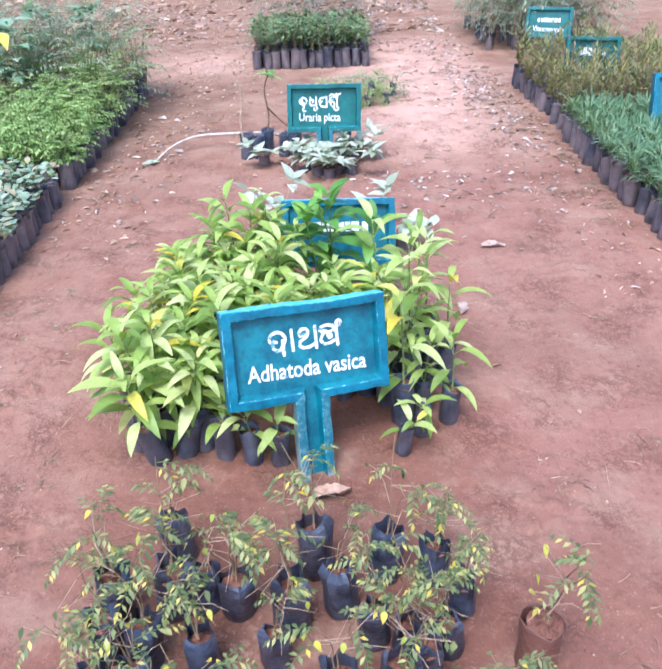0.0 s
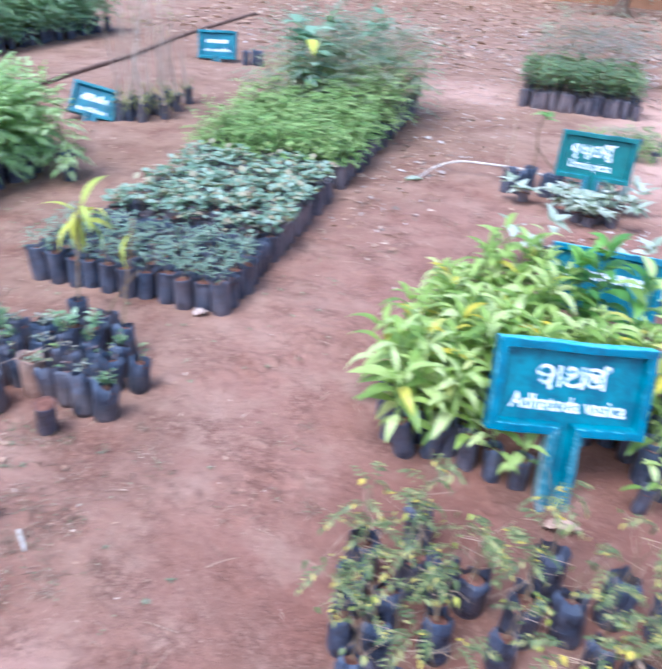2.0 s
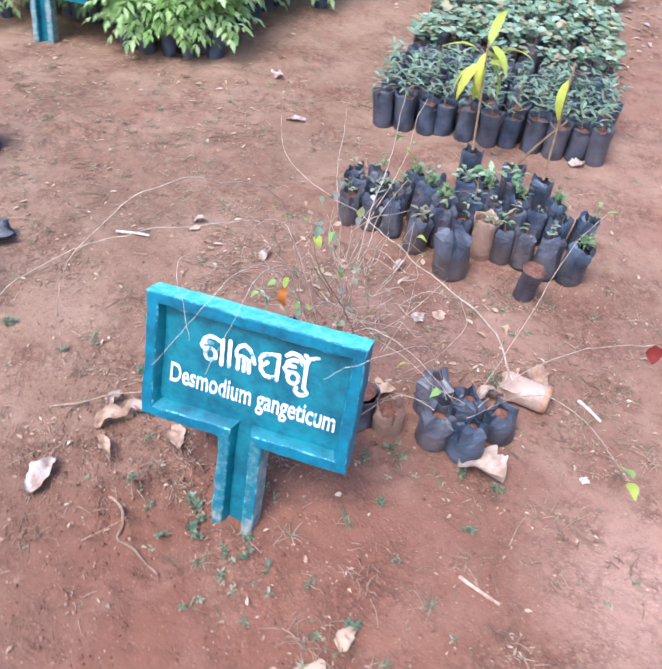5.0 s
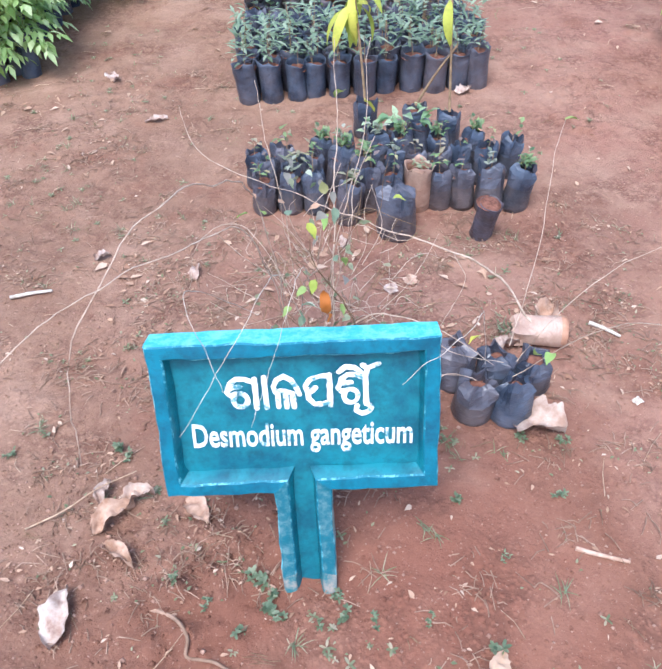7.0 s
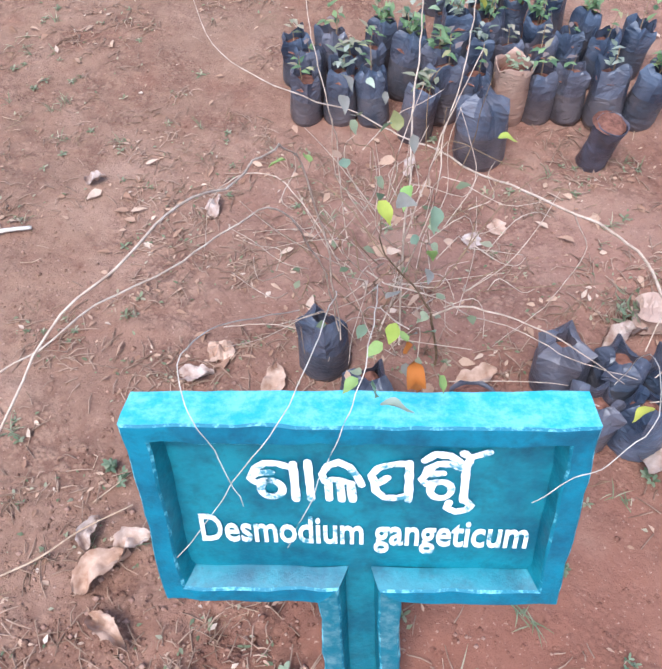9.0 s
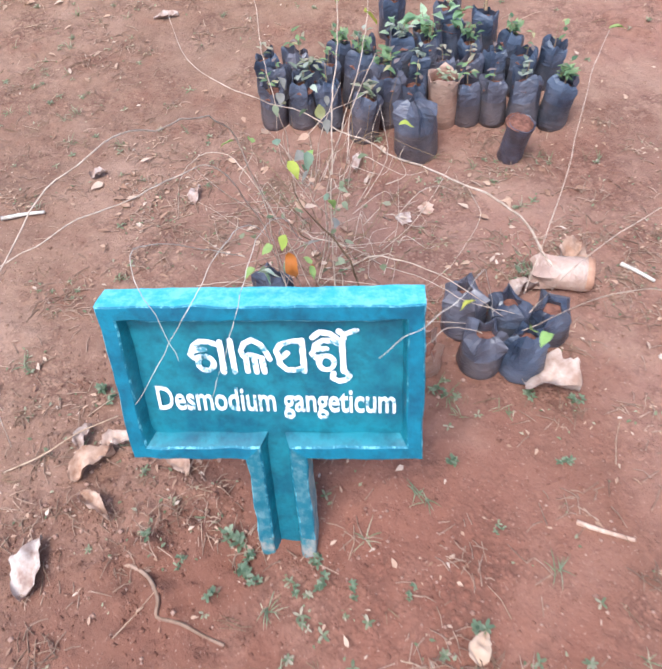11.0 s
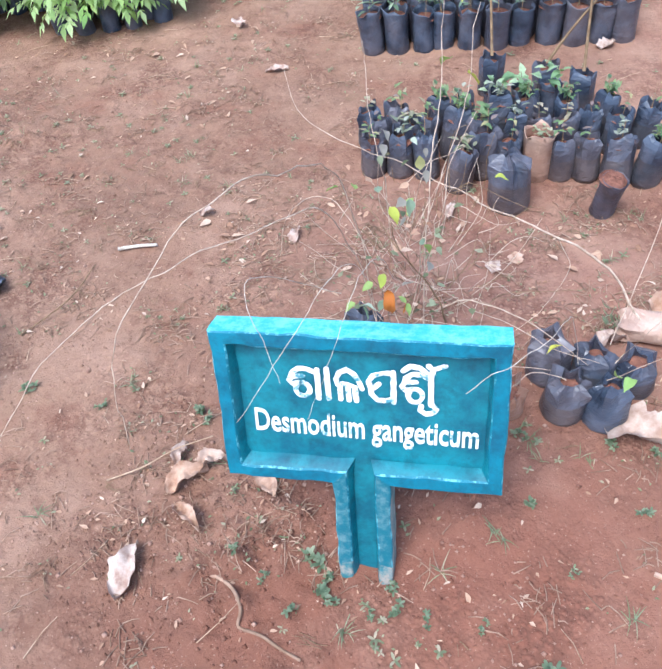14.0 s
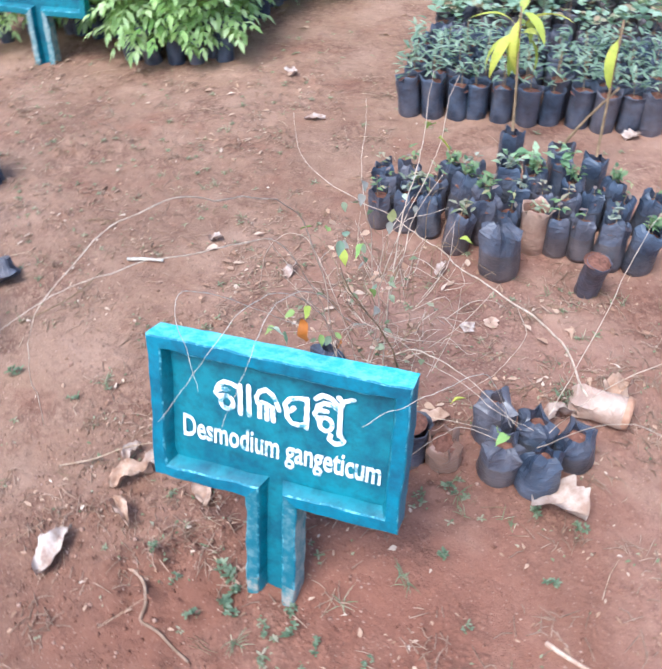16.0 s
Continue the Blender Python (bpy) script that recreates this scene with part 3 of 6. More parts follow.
def letters(me, parent, m):
    """Splits a line of text into one mesh for each letter."""
    up = list(range(len(me.vertices)))

    def root_of(a):
        while up[a] != a:
            up[a] = up[up[a]]
            a = up[a]
        return a

    for e in me.edges:
        up[root_of(e.vertices[0])] = root_of(e.vertices[1])
    isles = {}
    for f in me.polygons:
        isles.setdefault(root_of(f.vertices[0]), []).append(tuple(f.vertices))
    spans = sorted((min(me.vertices[v].co.x for f in fs for v in f), max(me.vertices[v].co.x for f in fs for v in f), fs) for fs in isles.values())
    groups = []
    for a, b, fs in spans:
        if groups and min(b, groups[-1][1]) - a > 0.6 * min(b - a, groups[-1][1] - groups[-1][0]):
            groups[-1] = (groups[-1][0], max(b, groups[-1][1]), groups[-1][2] + fs)
        else:
            groups.append((a, b, fs))
    for a, b, fs in groups:
        ids = sorted({v for f in fs for v in f})
        at = {v: k for k, v in enumerate(ids)}
        g = Geo()
        g.add([me.vertices[v].co.copy() for v in ids], [tuple(at[v] for v in f) for f in fs])
        part("letter", g.mesh("letter", WHITE, smooth=False), parent, "", m)


def bars(cx, z0, width, height, y, seed, parent, wide=1.0):
    r, x = random.Random(seed), cx - width / 2
    while x < cx + width / 2 - 0.012:
        w, up = r.uniform(0.006, 0.017) * wide, r.choice((0.62, 0.66, 0.7, 1.0))
        g = Geo()
        g.add([(x, y, z0), (x + w, y, z0), (x + w, y, z0 + height * up), (x, y, z0 + height * up)], [(0, 1, 2, 3)])
        part("bar", g.mesh("bar", WHITE), parent)
        x += w + r.choice((0.004, 0.005, 0.005, 0.012))


def name_board(label, x, y, lean, yaw=0.0, roll=0.0, w=0.49, top=0.57, bh=0.305, pw=0.105, rim=0.028, paint=TEAL, panel=TEAL_DARK, word=None, text=None, sunk=0.0, stroke_w=0.26, text_w=0.385, bar=None, shift=0.012, blocks=0, post=None):
    root = empty("name_board", label, "sign", "painted plant name boards")
    hb, th, fr, rec = top - bh, 0.026, -0.03, -0.002
    outer = [(-pw / 2, -0.06), (-pw / 2, hb), (-w / 2, hb), (-w / 2, top), (w / 2, top), (w / 2, hb), (pw / 2, hb), (pw / 2, -0.06)]
    q, pr = rim, pw * 0.27
    inner = [(-pw / 2 + pr, -0.06), (-pw / 2 + pr, hb + q), (-w / 2 + q, hb + q), (-w / 2 + q, top - q), (w / 2 - q, top - q), (w / 2 - q, hb + q), (pw / 2 - pr, hb + q), (pw / 2 - pr, -0.06)]
    prof = ((0, th), (0, fr * 0.3), (0, fr + 0.003), (0.08, fr), (0.5, fr - 0.0005), (0.88, fr), (0.98, fr + 0.003), (1.2, rec))
    pairs = []
    for k in range(7):
        (ax, az), (bx, bz), (cx, cz), (dx, dz) = outer[k], outer[k + 1], inner[k], inner[k + 1]
        n = max(2, int(math.hypot(bx - ax, bz - az) / 0.02))
        for i in range(n + (k == 6)):
            s = i / n
            pairs.append(((ax + (bx - ax) * s, az + (bz - az) * s), (cx + (dx - cx) * s, cz + (dz - cz) * s)))
    g, np_ = Geo(), len(prof)
    vs = []
    for o, i in pairs:
        low = o[1] == hb and i[1] == hb + q
        for n_, (u, yy) in enumerate(prof):
            if low and n_ == np_ - 1:
                u = 1.35
            p = Vector((o[0] + (i[0] - o[0]) * u, yy, o[1] + (i[1] - o[1]) * u))
            k = noise.noise_vector(p * 28 + Vector((x * 7, y * 3, 0))) * (0.0022 if n_ in (0, 1, np_ - 1) else 0.0034) + noise.noise_vector(p * 6 + Vector((x, y, 0))) * 0.003
            vs.append(p + k)
    fs = [(a * np_ + b, (a + 1) * np_ + b, (a + 1) * np_ + b + 1, a * np_ + b + 1) for a in range(len(pairs) - 1) for b in range(np_ - 1)]
    g.add(vs, fs)
    own, run = [], []
    for k in range(7):
        n = max(2, int(math.hypot(outer[k + 1][0] - outer[k][0], outer[k + 1][1] - outer[k][1]) / 0.02))
        run += [(k, -0.06 + (hb + 0.06) * (i + 0.5) / n if k == 0 else hb - (hb + 0.06) * (i + 0.5) / n if k == 6 else 1.0) for i in range(n)]
    for k, low in run:
        for b in range(np_ - 1):
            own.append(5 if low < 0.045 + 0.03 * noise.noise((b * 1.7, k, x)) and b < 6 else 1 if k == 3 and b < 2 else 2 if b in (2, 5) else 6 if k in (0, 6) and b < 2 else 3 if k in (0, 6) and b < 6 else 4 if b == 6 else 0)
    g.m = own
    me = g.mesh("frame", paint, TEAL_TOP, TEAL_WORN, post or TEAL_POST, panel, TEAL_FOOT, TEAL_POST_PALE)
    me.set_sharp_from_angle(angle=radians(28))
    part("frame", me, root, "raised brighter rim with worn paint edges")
    g = Geo()
    for x0, x1, z0, z1 in ((-w / 2 + 0.004, w / 2 - 0.004, hb + 0.004, top - 0.004), (-pw / 2 + 0.004, pw / 2 - 0.004, -0.06, hb + 0.004)):
        nx, nz = max(2, int((x1 - x0) / 0.03)), max(2, int((z1 - z0) / 0.03))
        for yy, flip in ((rec, 0), (th - 0.001, 1)):
            vs = [Vector((x0 + (x1 - x0) * i / nx, yy + 0.001 * noise.noise((i * 0.7, j * 0.7, x + flip)), z0 + (z1 - z0) * j / nz)) for j in range(nz + 1) for i in range(nx + 1)]
            g.add(vs, [(j * (nx + 1) + i, j * (nx + 1) + i + 1, (j + 1) * (nx + 1) + i + 1, (j + 1) * (nx + 1) + i) for j in range(nz) for i in range(nx)])
    face = part("panel", g.mesh("panel", panel), root)
    yl = rec - 0.0025
    if word:
        strokes(word, shift, top - 0.14, stroke_w, 0.062, yl, 0.0096, face)
    if blocks:
        bars(shift, top - 0.135, stroke_w, 0.058, yl, blocks, face, 2.2)
    if text:
        me = latin(text, text_w, 0.07, 0.0011)
        letters(me, face, pose(shift, yl, top - 0.222, 90, 1.2 if w < 0.5 else 0, 0))
    elif bar:
        bars(shift, top - 0.225, text_w, 0.04, yl, bar, face)
    root.matrix_basis = pose(x, y, -sunk, -lean, roll, yaw)
    return root


name_board("teal concrete board with white lettering, slightly reclined in bare soil", -0.001, 0.026, 17.6, -2.7, -0.7, w=0.497, top=0.56, bh=0.31, word="shalaparni", text="Desmodium gangeticum", sunk=0.006, text_w=0.397, shift=0.004)
name_board("blue concrete board with white lettering before leafy green seedlings", 2.257, 1.372, 18.5, 17.3, 3.1, w=0.497, top=0.558, bh=0.292, word="basanga", text="Adhatoda vasica", sunk=0.02, stroke_w=0.225, text_w=0.37, shift=0.0)
name_board("teal concrete board half hidden behind green seedling leaves", 2.365, 2.441, 17.6, 2, 1.6, w=0.474, top=0.449, bh=0.28, blocks=4, stroke_w=0.34, paint=TEAL, shift=0.0)
name_board("dark teal concrete board with white lettering above pale sage plants", 2.343, 4.289, 13.3, 1.9, 1.1, w=0.464, top=0.509, bh=0.287, word="krushnaparni", text="Uraria picta", sunk=0.011, stroke_w=0.25, text_w=0.26, paint=TEAL_DEEP, panel=TEAL_DEEP, shift=-0.03)
name_board("teal concrete board with white lettering beside bare twiggy cuttings", -1.8, 0.729, 9, 7.3, 3.2, w=0.55, top=0.556, bh=0.285, word="guggula", text="Commiphora caudata", sunk=0.037, stroke_w=0.2, text_w=0.4, paint=TEAL_GREEN, shift=-0.02)
name_board("teal concrete board with white lettering before light green cut-leaved plants", -1.949, 2.299, 9, 5.8, 3.7, w=0.478, top=0.568, bh=0.309, blocks=3, bar=3, sunk=0.04, stroke_w=0.19, text_w=0.31, paint=TEAL_GREEN, shift=-0.01, post=TEAL_POST_PALE)
name_board("teal concrete board sagging sideways beside tall bare stems", -1.5, 4.62, 33.8, 21.7, 13.5, w=0.36, top=0.34, bh=0.261, blocks=3, bar=5, stroke_w=0.2, text_w=0.26, paint=TEAL_GREEN, sunk=0.035, shift=0.0)
name_board("small teal concrete board standing low on bare soil", -1.728, 7.58, 16, 5, -2.6, w=0.445, top=0.364, bh=0.305, blocks=4, bar=7, stroke_w=0.28, text_w=0.3, paint=TEAL_GREEN, sunk=0.035, shift=0.0)
name_board("dark teal concrete board with white lettering before grey withered plants", 4.604, 7.361, 18, -16.3, 0.6, w=0.441, top=0.49, bh=0.282, blocks=4, text="Vitexnegundo", sunk=0.021, stroke_w=0.22, text_w=0.3, paint=TEAL_DEEP, panel=TEAL_DEEP, shift=0.0)
name_board("dark teal concrete board among yellowed spindly plants", 4.417, 5.449, 17, -0.9, 2.5, w=0.41, top=0.531, bh=0.28, blocks=3, bar=9, sunk=0.012, stroke_w=0.2, text_w=0.28, paint=TEAL_DEEP, panel=TEAL_DEEP, shift=0.0)
name_board("blue concrete board with white lettering above bluish grassy seedlings", 4.583, 4.041, 18.3, -4.7, 0, w=0.502, top=0.546, blocks=5, bar=11, stroke_w=0.25, text_w=0.33, shift=0.0)


# ---- polythene grow bags ----
def bag_mesh(seed, r=0.042, h=0.155, flare=1.0, material=None):
    g, sides = Geo(), 14
    prof = ((0.55, 0.0), (0.93, 0.004), (1.0, 0.03), (1.0, 0.3), (0.98, 0.55), (1.0, 0.8), (1.02, 0.93), (1.05, 1.0), (1.02, 1.005), (0.98, 0.93), (0.93, 0.78))
    vs = []
    for j, (pr, pz) in enumerate(prof):
        for k in range(sides):
            a = 2 * math.pi * k / sides
            c, s = math.cos(a), math.sin(a)
            n = noise.noise((c * 1.7 + seed * 9.1, s * 1.7, pz * 2.2)) + 0.6 * noise.noise((c * 3.5, s * 3.5 + seed * 5.3, pz * 8))
            rr = r * (pr + 0.11 * n * (0.6 + pz))
            z = h * pz
            if j in (7, 8):
                z += h * 0.16 * flare * noise.noise((c * 2, s * 2, seed * 3.7))
                rr += r * 0.14 * flare * max(0, noise.noise((c * 2.5, s * 2.5, seed * 2.1)))
            vs.append(Vector((rr * c + 0.006 * pz * math.sin(seed * 5), rr * s + 0.006 * pz * math.cos(seed * 3), z - 0.006)))
    fs = [(j * sides + k, j * sides + (k + 1) % sides, (j + 1) * sides + (k + 1) % sides, (j + 1) * sides + k) for j in range(len(prof) - 1) for k in range(sides)]
    fs.append(tuple(range(sides))[::-1])
    g.add(vs, fs)
    return g.mesh("bag", material or BAG)


FOLDED = {}


def slack_bag(seed, r=0.045, h=0.15, material=None, mouth=0.85, dent=0.3, rise=0.1):
    """A filled bag whose empty top is creased into flat facets round an uneven mouth."""
    g, q = Geo(), random.Random(seed)
    n = q.choice((4, 5, 5, 6))
    turn = q.uniform(0, 6.3)
    corners = []
    for k in range(n):
        a = turn + 2 * math.pi * (k + q.uniform(-0.22, 0.22)) / n
        corners.append((a, q.uniform(1.0, 1.2), q.uniform(-0.6, 1.0) * rise, mouth * q.uniform(0.72, 1.25), q.uniform(-0.2, 1.0) * dent))
    ox, oy = q.uniform(-0.25, 0.25) * (1.1 - mouth), q.uniform(-0.25, 0.25) * (1.1 - mouth)
    per, sides = 4, 4 * n
    rings = ((0.0, 0.0, 0.6), (0.015, 0.0, 0.94), (0.14, 0.0, 1.03), (0.38, 0.08, 1.0), (0.6, 0.3, 0.98), (0.77, 0.7, 0.98), (0.88, 1.0, 0.98), (0.98, 1.0, -0.45), (1.03, 1.0, -1.0), (1.0, 1.0, -1.03), (0.78, 1.0, -0.93))
    vs = []
    for j, (pz, poly, pr) in enumerate(rings):
        for k in range(n):
            a0, c0, h0, m0, d0 = corners[k]
            a1, c1, h1, m1, _ = corners[(k + 1) % n]
            a1 += 2 * math.pi if k == n - 1 else 0
            for i in range(per):
                t = i / per
                a = a0 + (a1 - a0) * t
                p0, p1 = Vector((math.cos(a0) * c0, math.sin(a0) * c0, 0)), Vector((math.cos(a1) * c1, math.sin(a1) * c1, 0))
                out = p0.lerp(p1, t) * (1 - d0 * math.sin(math.pi * t))
                rnd_ = Vector((math.cos(a), math.sin(a), 0))
                w = (-pr if pr < 0 else 0.0)
                if w:
                    lip = Vector((math.cos(a0) * m0 + ox, math.sin(a0) * m0 + oy, 0)).lerp(Vector((math.cos(a1) * m1 + ox, math.sin(a1) * m1 + oy, 0)), t) * (1 - 0.6 * d0 * math.sin(math.pi * t))
                    p = out.lerp(lip, min(1.0, w)) * (0.93 if j == len(rings) - 1 else 1.0)
                else:
                    p = rnd_.lerp(out, poly) * pr
                b = 0.05 * noise.noise((p.x * 2.3 + seed * 3.1, p.y * 2.3, pz * 5)) + 0.035 * noise.noise((p.x * 6, p.y * 6 + seed, pz * 13))
                z = pz + (h0 + (h1 - h0) * t - 0.5 * rise * math.sin(math.pi * t)) * poly * (1 if j < len(rings) - 1 else 0.2) + (0.07 * noise.noise((a * 2.1, seed, pz * 4)) if j > 4 else 0)
                vs.append(Vector((p.x * r * (1 + b), p.y * r * (1 + b), h * z - 0.005)))
    fs = [(j * sides + k, j * sides + (k + 1) % sides, (j + 1) * sides + (k + 1) % sides, (j + 1) * sides + k) for j in range(len(rings) - 1) for k in range(sides)]
    fs.append(tuple(range(sides))[::-1])
    g.add(vs, fs)
    # Collar faces get the bluer plastic, with sky sheen in its colour
    if material is None:
        g.m = [0 if i < 4 * sides else 1 for i in range(len(fs) - 1)] + [0]
    me = g.mesh("bag", material or BAG_SPLASHED, BAG)
    FOLDED[me.name] = soil_mesh(seed % 7, r * min(0.86, 0.9 * mouth + 0.12), h * 0.97)
    me.polygons.foreach_set("use_smooth", [f.index < 4 * sides for f in me.polygons])
    return me


def soil_mesh(seed, r=0.042, h=0.155):
    g, sides = Geo(), 12
    vs = [Vector((0.006 * math.sin(seed * 5), 0.006 * math.cos(seed * 3), h * 0.84))]
    for q, dz in ((0.5, 0.005), (0.93, -0.004)):
        for k in range(sides):
            a = 2 * math.pi * k / sides
            vs.append(Vector((r * q * math.cos(a), r * q * math.sin(a), h * 0.82 + dz + 0.008 * noise.noise((q * 3 + seed, a, 1)))))
    fs = [(0, 1 + k, 1 + (k + 1) % sides) for k in range(sides)] + [(1 + k, 1 + sides + k, 1 + sides + (k + 1) % sides, 1 + (k + 1) % sides) for k in range(sides)]
    g.add(vs, fs)
    return g.mesh("soil", POT_SOIL)


BAGS = [bag_mesh(i + 1) for i in range(7)]
BAGS_AGED = [bag_mesh(i + 61, 0.042, 0.155, 1.3, BAG_DUSTY) for i in range(7)]
BAGS_TALL = [bag_mesh(i + 21, 0.039, 0.178) for i in range(4)]
SOILS = [soil_mesh(i + 1) for i in range(4)]
SOILS_TALL = [soil_mesh(i + 11, 0.039, 0.178) for i in range(3)]
BAG_OLD = bag_mesh(31, 0.045, 0.165, 1.3, BAG_TAN)
TOP = 0.14


AGED = ("block of round-leaved seedlings", "block of fine-leaved seedlings", "block of straggly tall herbs", "bed of bluish grassy seedlings", "bed of yellowed spindly plants", "bed of grey withering plants", "small far block of leafy seedlings")


def potted(name, label, category, group, i, tall=False, bag=None, bag_label=""):
    root = empty(name, label, category, group)
    if bag is None and group in AGED:
        bag, tall = BAGS_AGED[i % 7], False
        bag_label = "dusty greyed black plastic"
    part("bag", bag if bag else (BAGS_TALL if tall else BAGS)[i % (4 if tall else 7)], root, bag_label)
    part("soil", FOLDED.get(bag.name if bag else "", (SOILS_TALL if tall else SOILS)[i % 3]), root)
    return root


def bed(variants, spots, tilt=3.0, lo=0.9, hi=1.1, rise=None):
    """Sets the variants out over the spots, turned and tilted at random."""
    for i, (x, y) in enumerate(spots):
        s = U(lo, hi) * (rise(x, y) if rise else 1.0)
        m = pose(x, y, 0, U(-tilt, tilt), U(-tilt, tilt), U(0, 360)) @ Matrix.Diagonal((s, s, s, 1))
        v = variants[i % len(variants)] if i < len(variants) else variants[rnd.randrange(len(variants))]
        if i < len(variants):
            v.matrix_basis = m
        else:
            copy_thing(v, m)


def grid(x0, x1, nx, y0, y1, ny, jit=0.012, skip=0.0):
    out = []
    for j in range(ny):
        for i in range(nx):
            if rnd.random() >= skip:
                out.append((x0 + (x1 - x0) * i / max(1, nx - 1) + U(-jit, jit), y0 + (y1 - y0) * j / max(1, ny - 1) + U(-jit, jit)))
    return out


# ---- broad-leaved bright green seedlings (leaf by leaf) ----
def leaf_meshes(mat_, n, length, width, droop, shape="lance", seg=6):
    out = []
    for i in range(n):
        g = Geo()
        g.tube([(0, 0, 0), (0.012, 0, 0.003), (0.022, 0, 0.005)], 0.0014, 0.001, 4)
        L = length * U(0.8, 1.15)
        g.leaf((0.02, 0, 0.005), (1, 0, U(0.1, 0.4)), L, width * U(0.85, 1.15), droop * U(0.6, 1.4), 0.28, seg, shape, 0, U(-0.25, 0.25), 0.02)
        out.append(g.mesh("leaf", mat_))
    return out


LEAVES_A = leaf_meshes(L_A, 14, 0.152, 0.039, 2.0, "lance", 8)
LEAVES_DARK = leaf_meshes(L_A_DARK, 4, 0.12, 0.042, 1.3)


def broad_seedling(i, height, nodes, leaves, label):
    root = potted("broad_leaved_seedling", label, "potted plant", "bright green seedlings in grow bags", i, True)
    g = Geo()
    lean = heading(U(0, 6.3), 0) * U(0.0, 0.06)
    pts = [Vector((0, 0, 0.15)) + lean * (k / 5) ** 1.5 + UP * (height * k / 5) for k in range(6)]
    g.tube(pts, 0.004, 0.002, 5)
    stem = part("stem", g.mesh("stem", STEM_GREEN), root)
    a = U(0, 6.3)
    for k in range(nodes):
        f = 0.06 + 0.94 * (k / (nodes - 1)) ** 0.8
        p = pts[0].lerp(pts[5], f)
        a += math.pi / 2 + U(-0.3, 0.3)
        pitch = 12 - 35 * k / nodes - 20 * U(0, 1) if k < nodes - 2 else -42
        size = (0.75 + 0.35 * math.sin(math.pi * (k + 1) / (nodes + 1.5))) * (0.8 if k == nodes - 1 else 1)
        for sd in (0, math.pi):
            m = pose(*p, 0, pitch + U(-15, 15), math.degrees(a + sd + U(-0.3, 0.3))) @ Matrix.Diagonal((size, size, size, 1))
            part("leaf", leaves[rnd.randrange(len(leaves))], stem, "", m)
    return root


VA = [broad_seedling(i, h, n, LEAVES_A, "bright yellow-green broad-leaved seedling in a black grow bag") for i, (h, n) in enumerate(((0.31, 11), (0.37, 12), (0.27, 10), (0.33, 11), (0.29, 10), (0.4, 12)))]
FRONT_A = [(1.73, 1.6), (1.79, 1.56), (1.87, 1.55), (1.7, 1.72), (1.68, 1.84), (1.7, 1.97), (1.93, 1.57)]
MASS_A = [(x, y) for x, y in grid(1.74, 2.5, 10, 1.66, 2.38, 8, 0.025) if not (1.95 < x and y < 1.74) and not (2.16 < x and y > 2.06)]
# the clump mounds up from its open edge to the middle of its back
bed(VA, FRONT_A + MASS_A, 9, 0.88, 1.1, rise=lambda x, y: 0.84 + 0.24 * max(0.0, min(1.0, (x - 1.68) / 0.35)) * max(0.3, min(1.0, (y - 1.3) / 0.7)) - 0.12 * (x > 2.15))
bed([broad_seedling(i, 0.2, 8, LEAVES_A, "low bright green broad-leaved seedling in a black grow bag") for i in range(3)], [(1.69, 1.54), (1.76, 1.47), (1.65, 1.66), (1.84, 1.49), (1.66, 1.78), (1.9, 1.52)], 12, 0.85, 1.05)
VAS = [broad_seedling(i, h, n, LEAVES_A, "short yellow-green broad-leaved seedling in a black grow bag") for i, (h, n) in enumerate(((0.06, 2), (0.05, 3), (0.08, 3)))]
bed(VAS, [(1.97, 1.47), (2.06, 1.44), (2.145, 1.43), (2.53, 1.46), (2.6, 1.55), (2.66, 1.9)], 5, 0.75, 0.85)
VASP = [broad_seedling(i, h, 4, LEAVES_A, "spindly yellow-green seedling with few leaves in a black grow bag") for i, h in enumerate((0.3, 0.22, 0.36))]
bed(VASP, [(2.55, 1.62), (2.7, 1.62), (2.6, 1.78), (2.68, 2.05), (2.55, 1.98), (2.72, 1.85), (2.5, 1.72), (2.62, 1.66), (2.52, 1.86), (2.58, 2.1), (2.48, 2.02)], 10, 0.8, 1.02)
bed([broad_seedling(i, h, 6, LEAVES_A, "leggy yellow-green seedling topped with a tuft of leaves") for i, h in enumerate((0.38, 0.44))], [(2.52, 2.12), (2.64, 1.96), (1.98, 2.36), (2.08, 2.32), (2.6, 1.86)], 6, 0.9, 1.02)
VD = [broad_seedling(i, h, 8, LEAVES_DARK, "deep green broad-leaved seedling in a black grow bag") for i, h in enumerate((0.29, 0.34))]
bed(VD, [(2.28, 2.22), (2.38, 2.28), (2.46, 2.2), (2.34, 2.38)], 4, 0.95, 1.1)


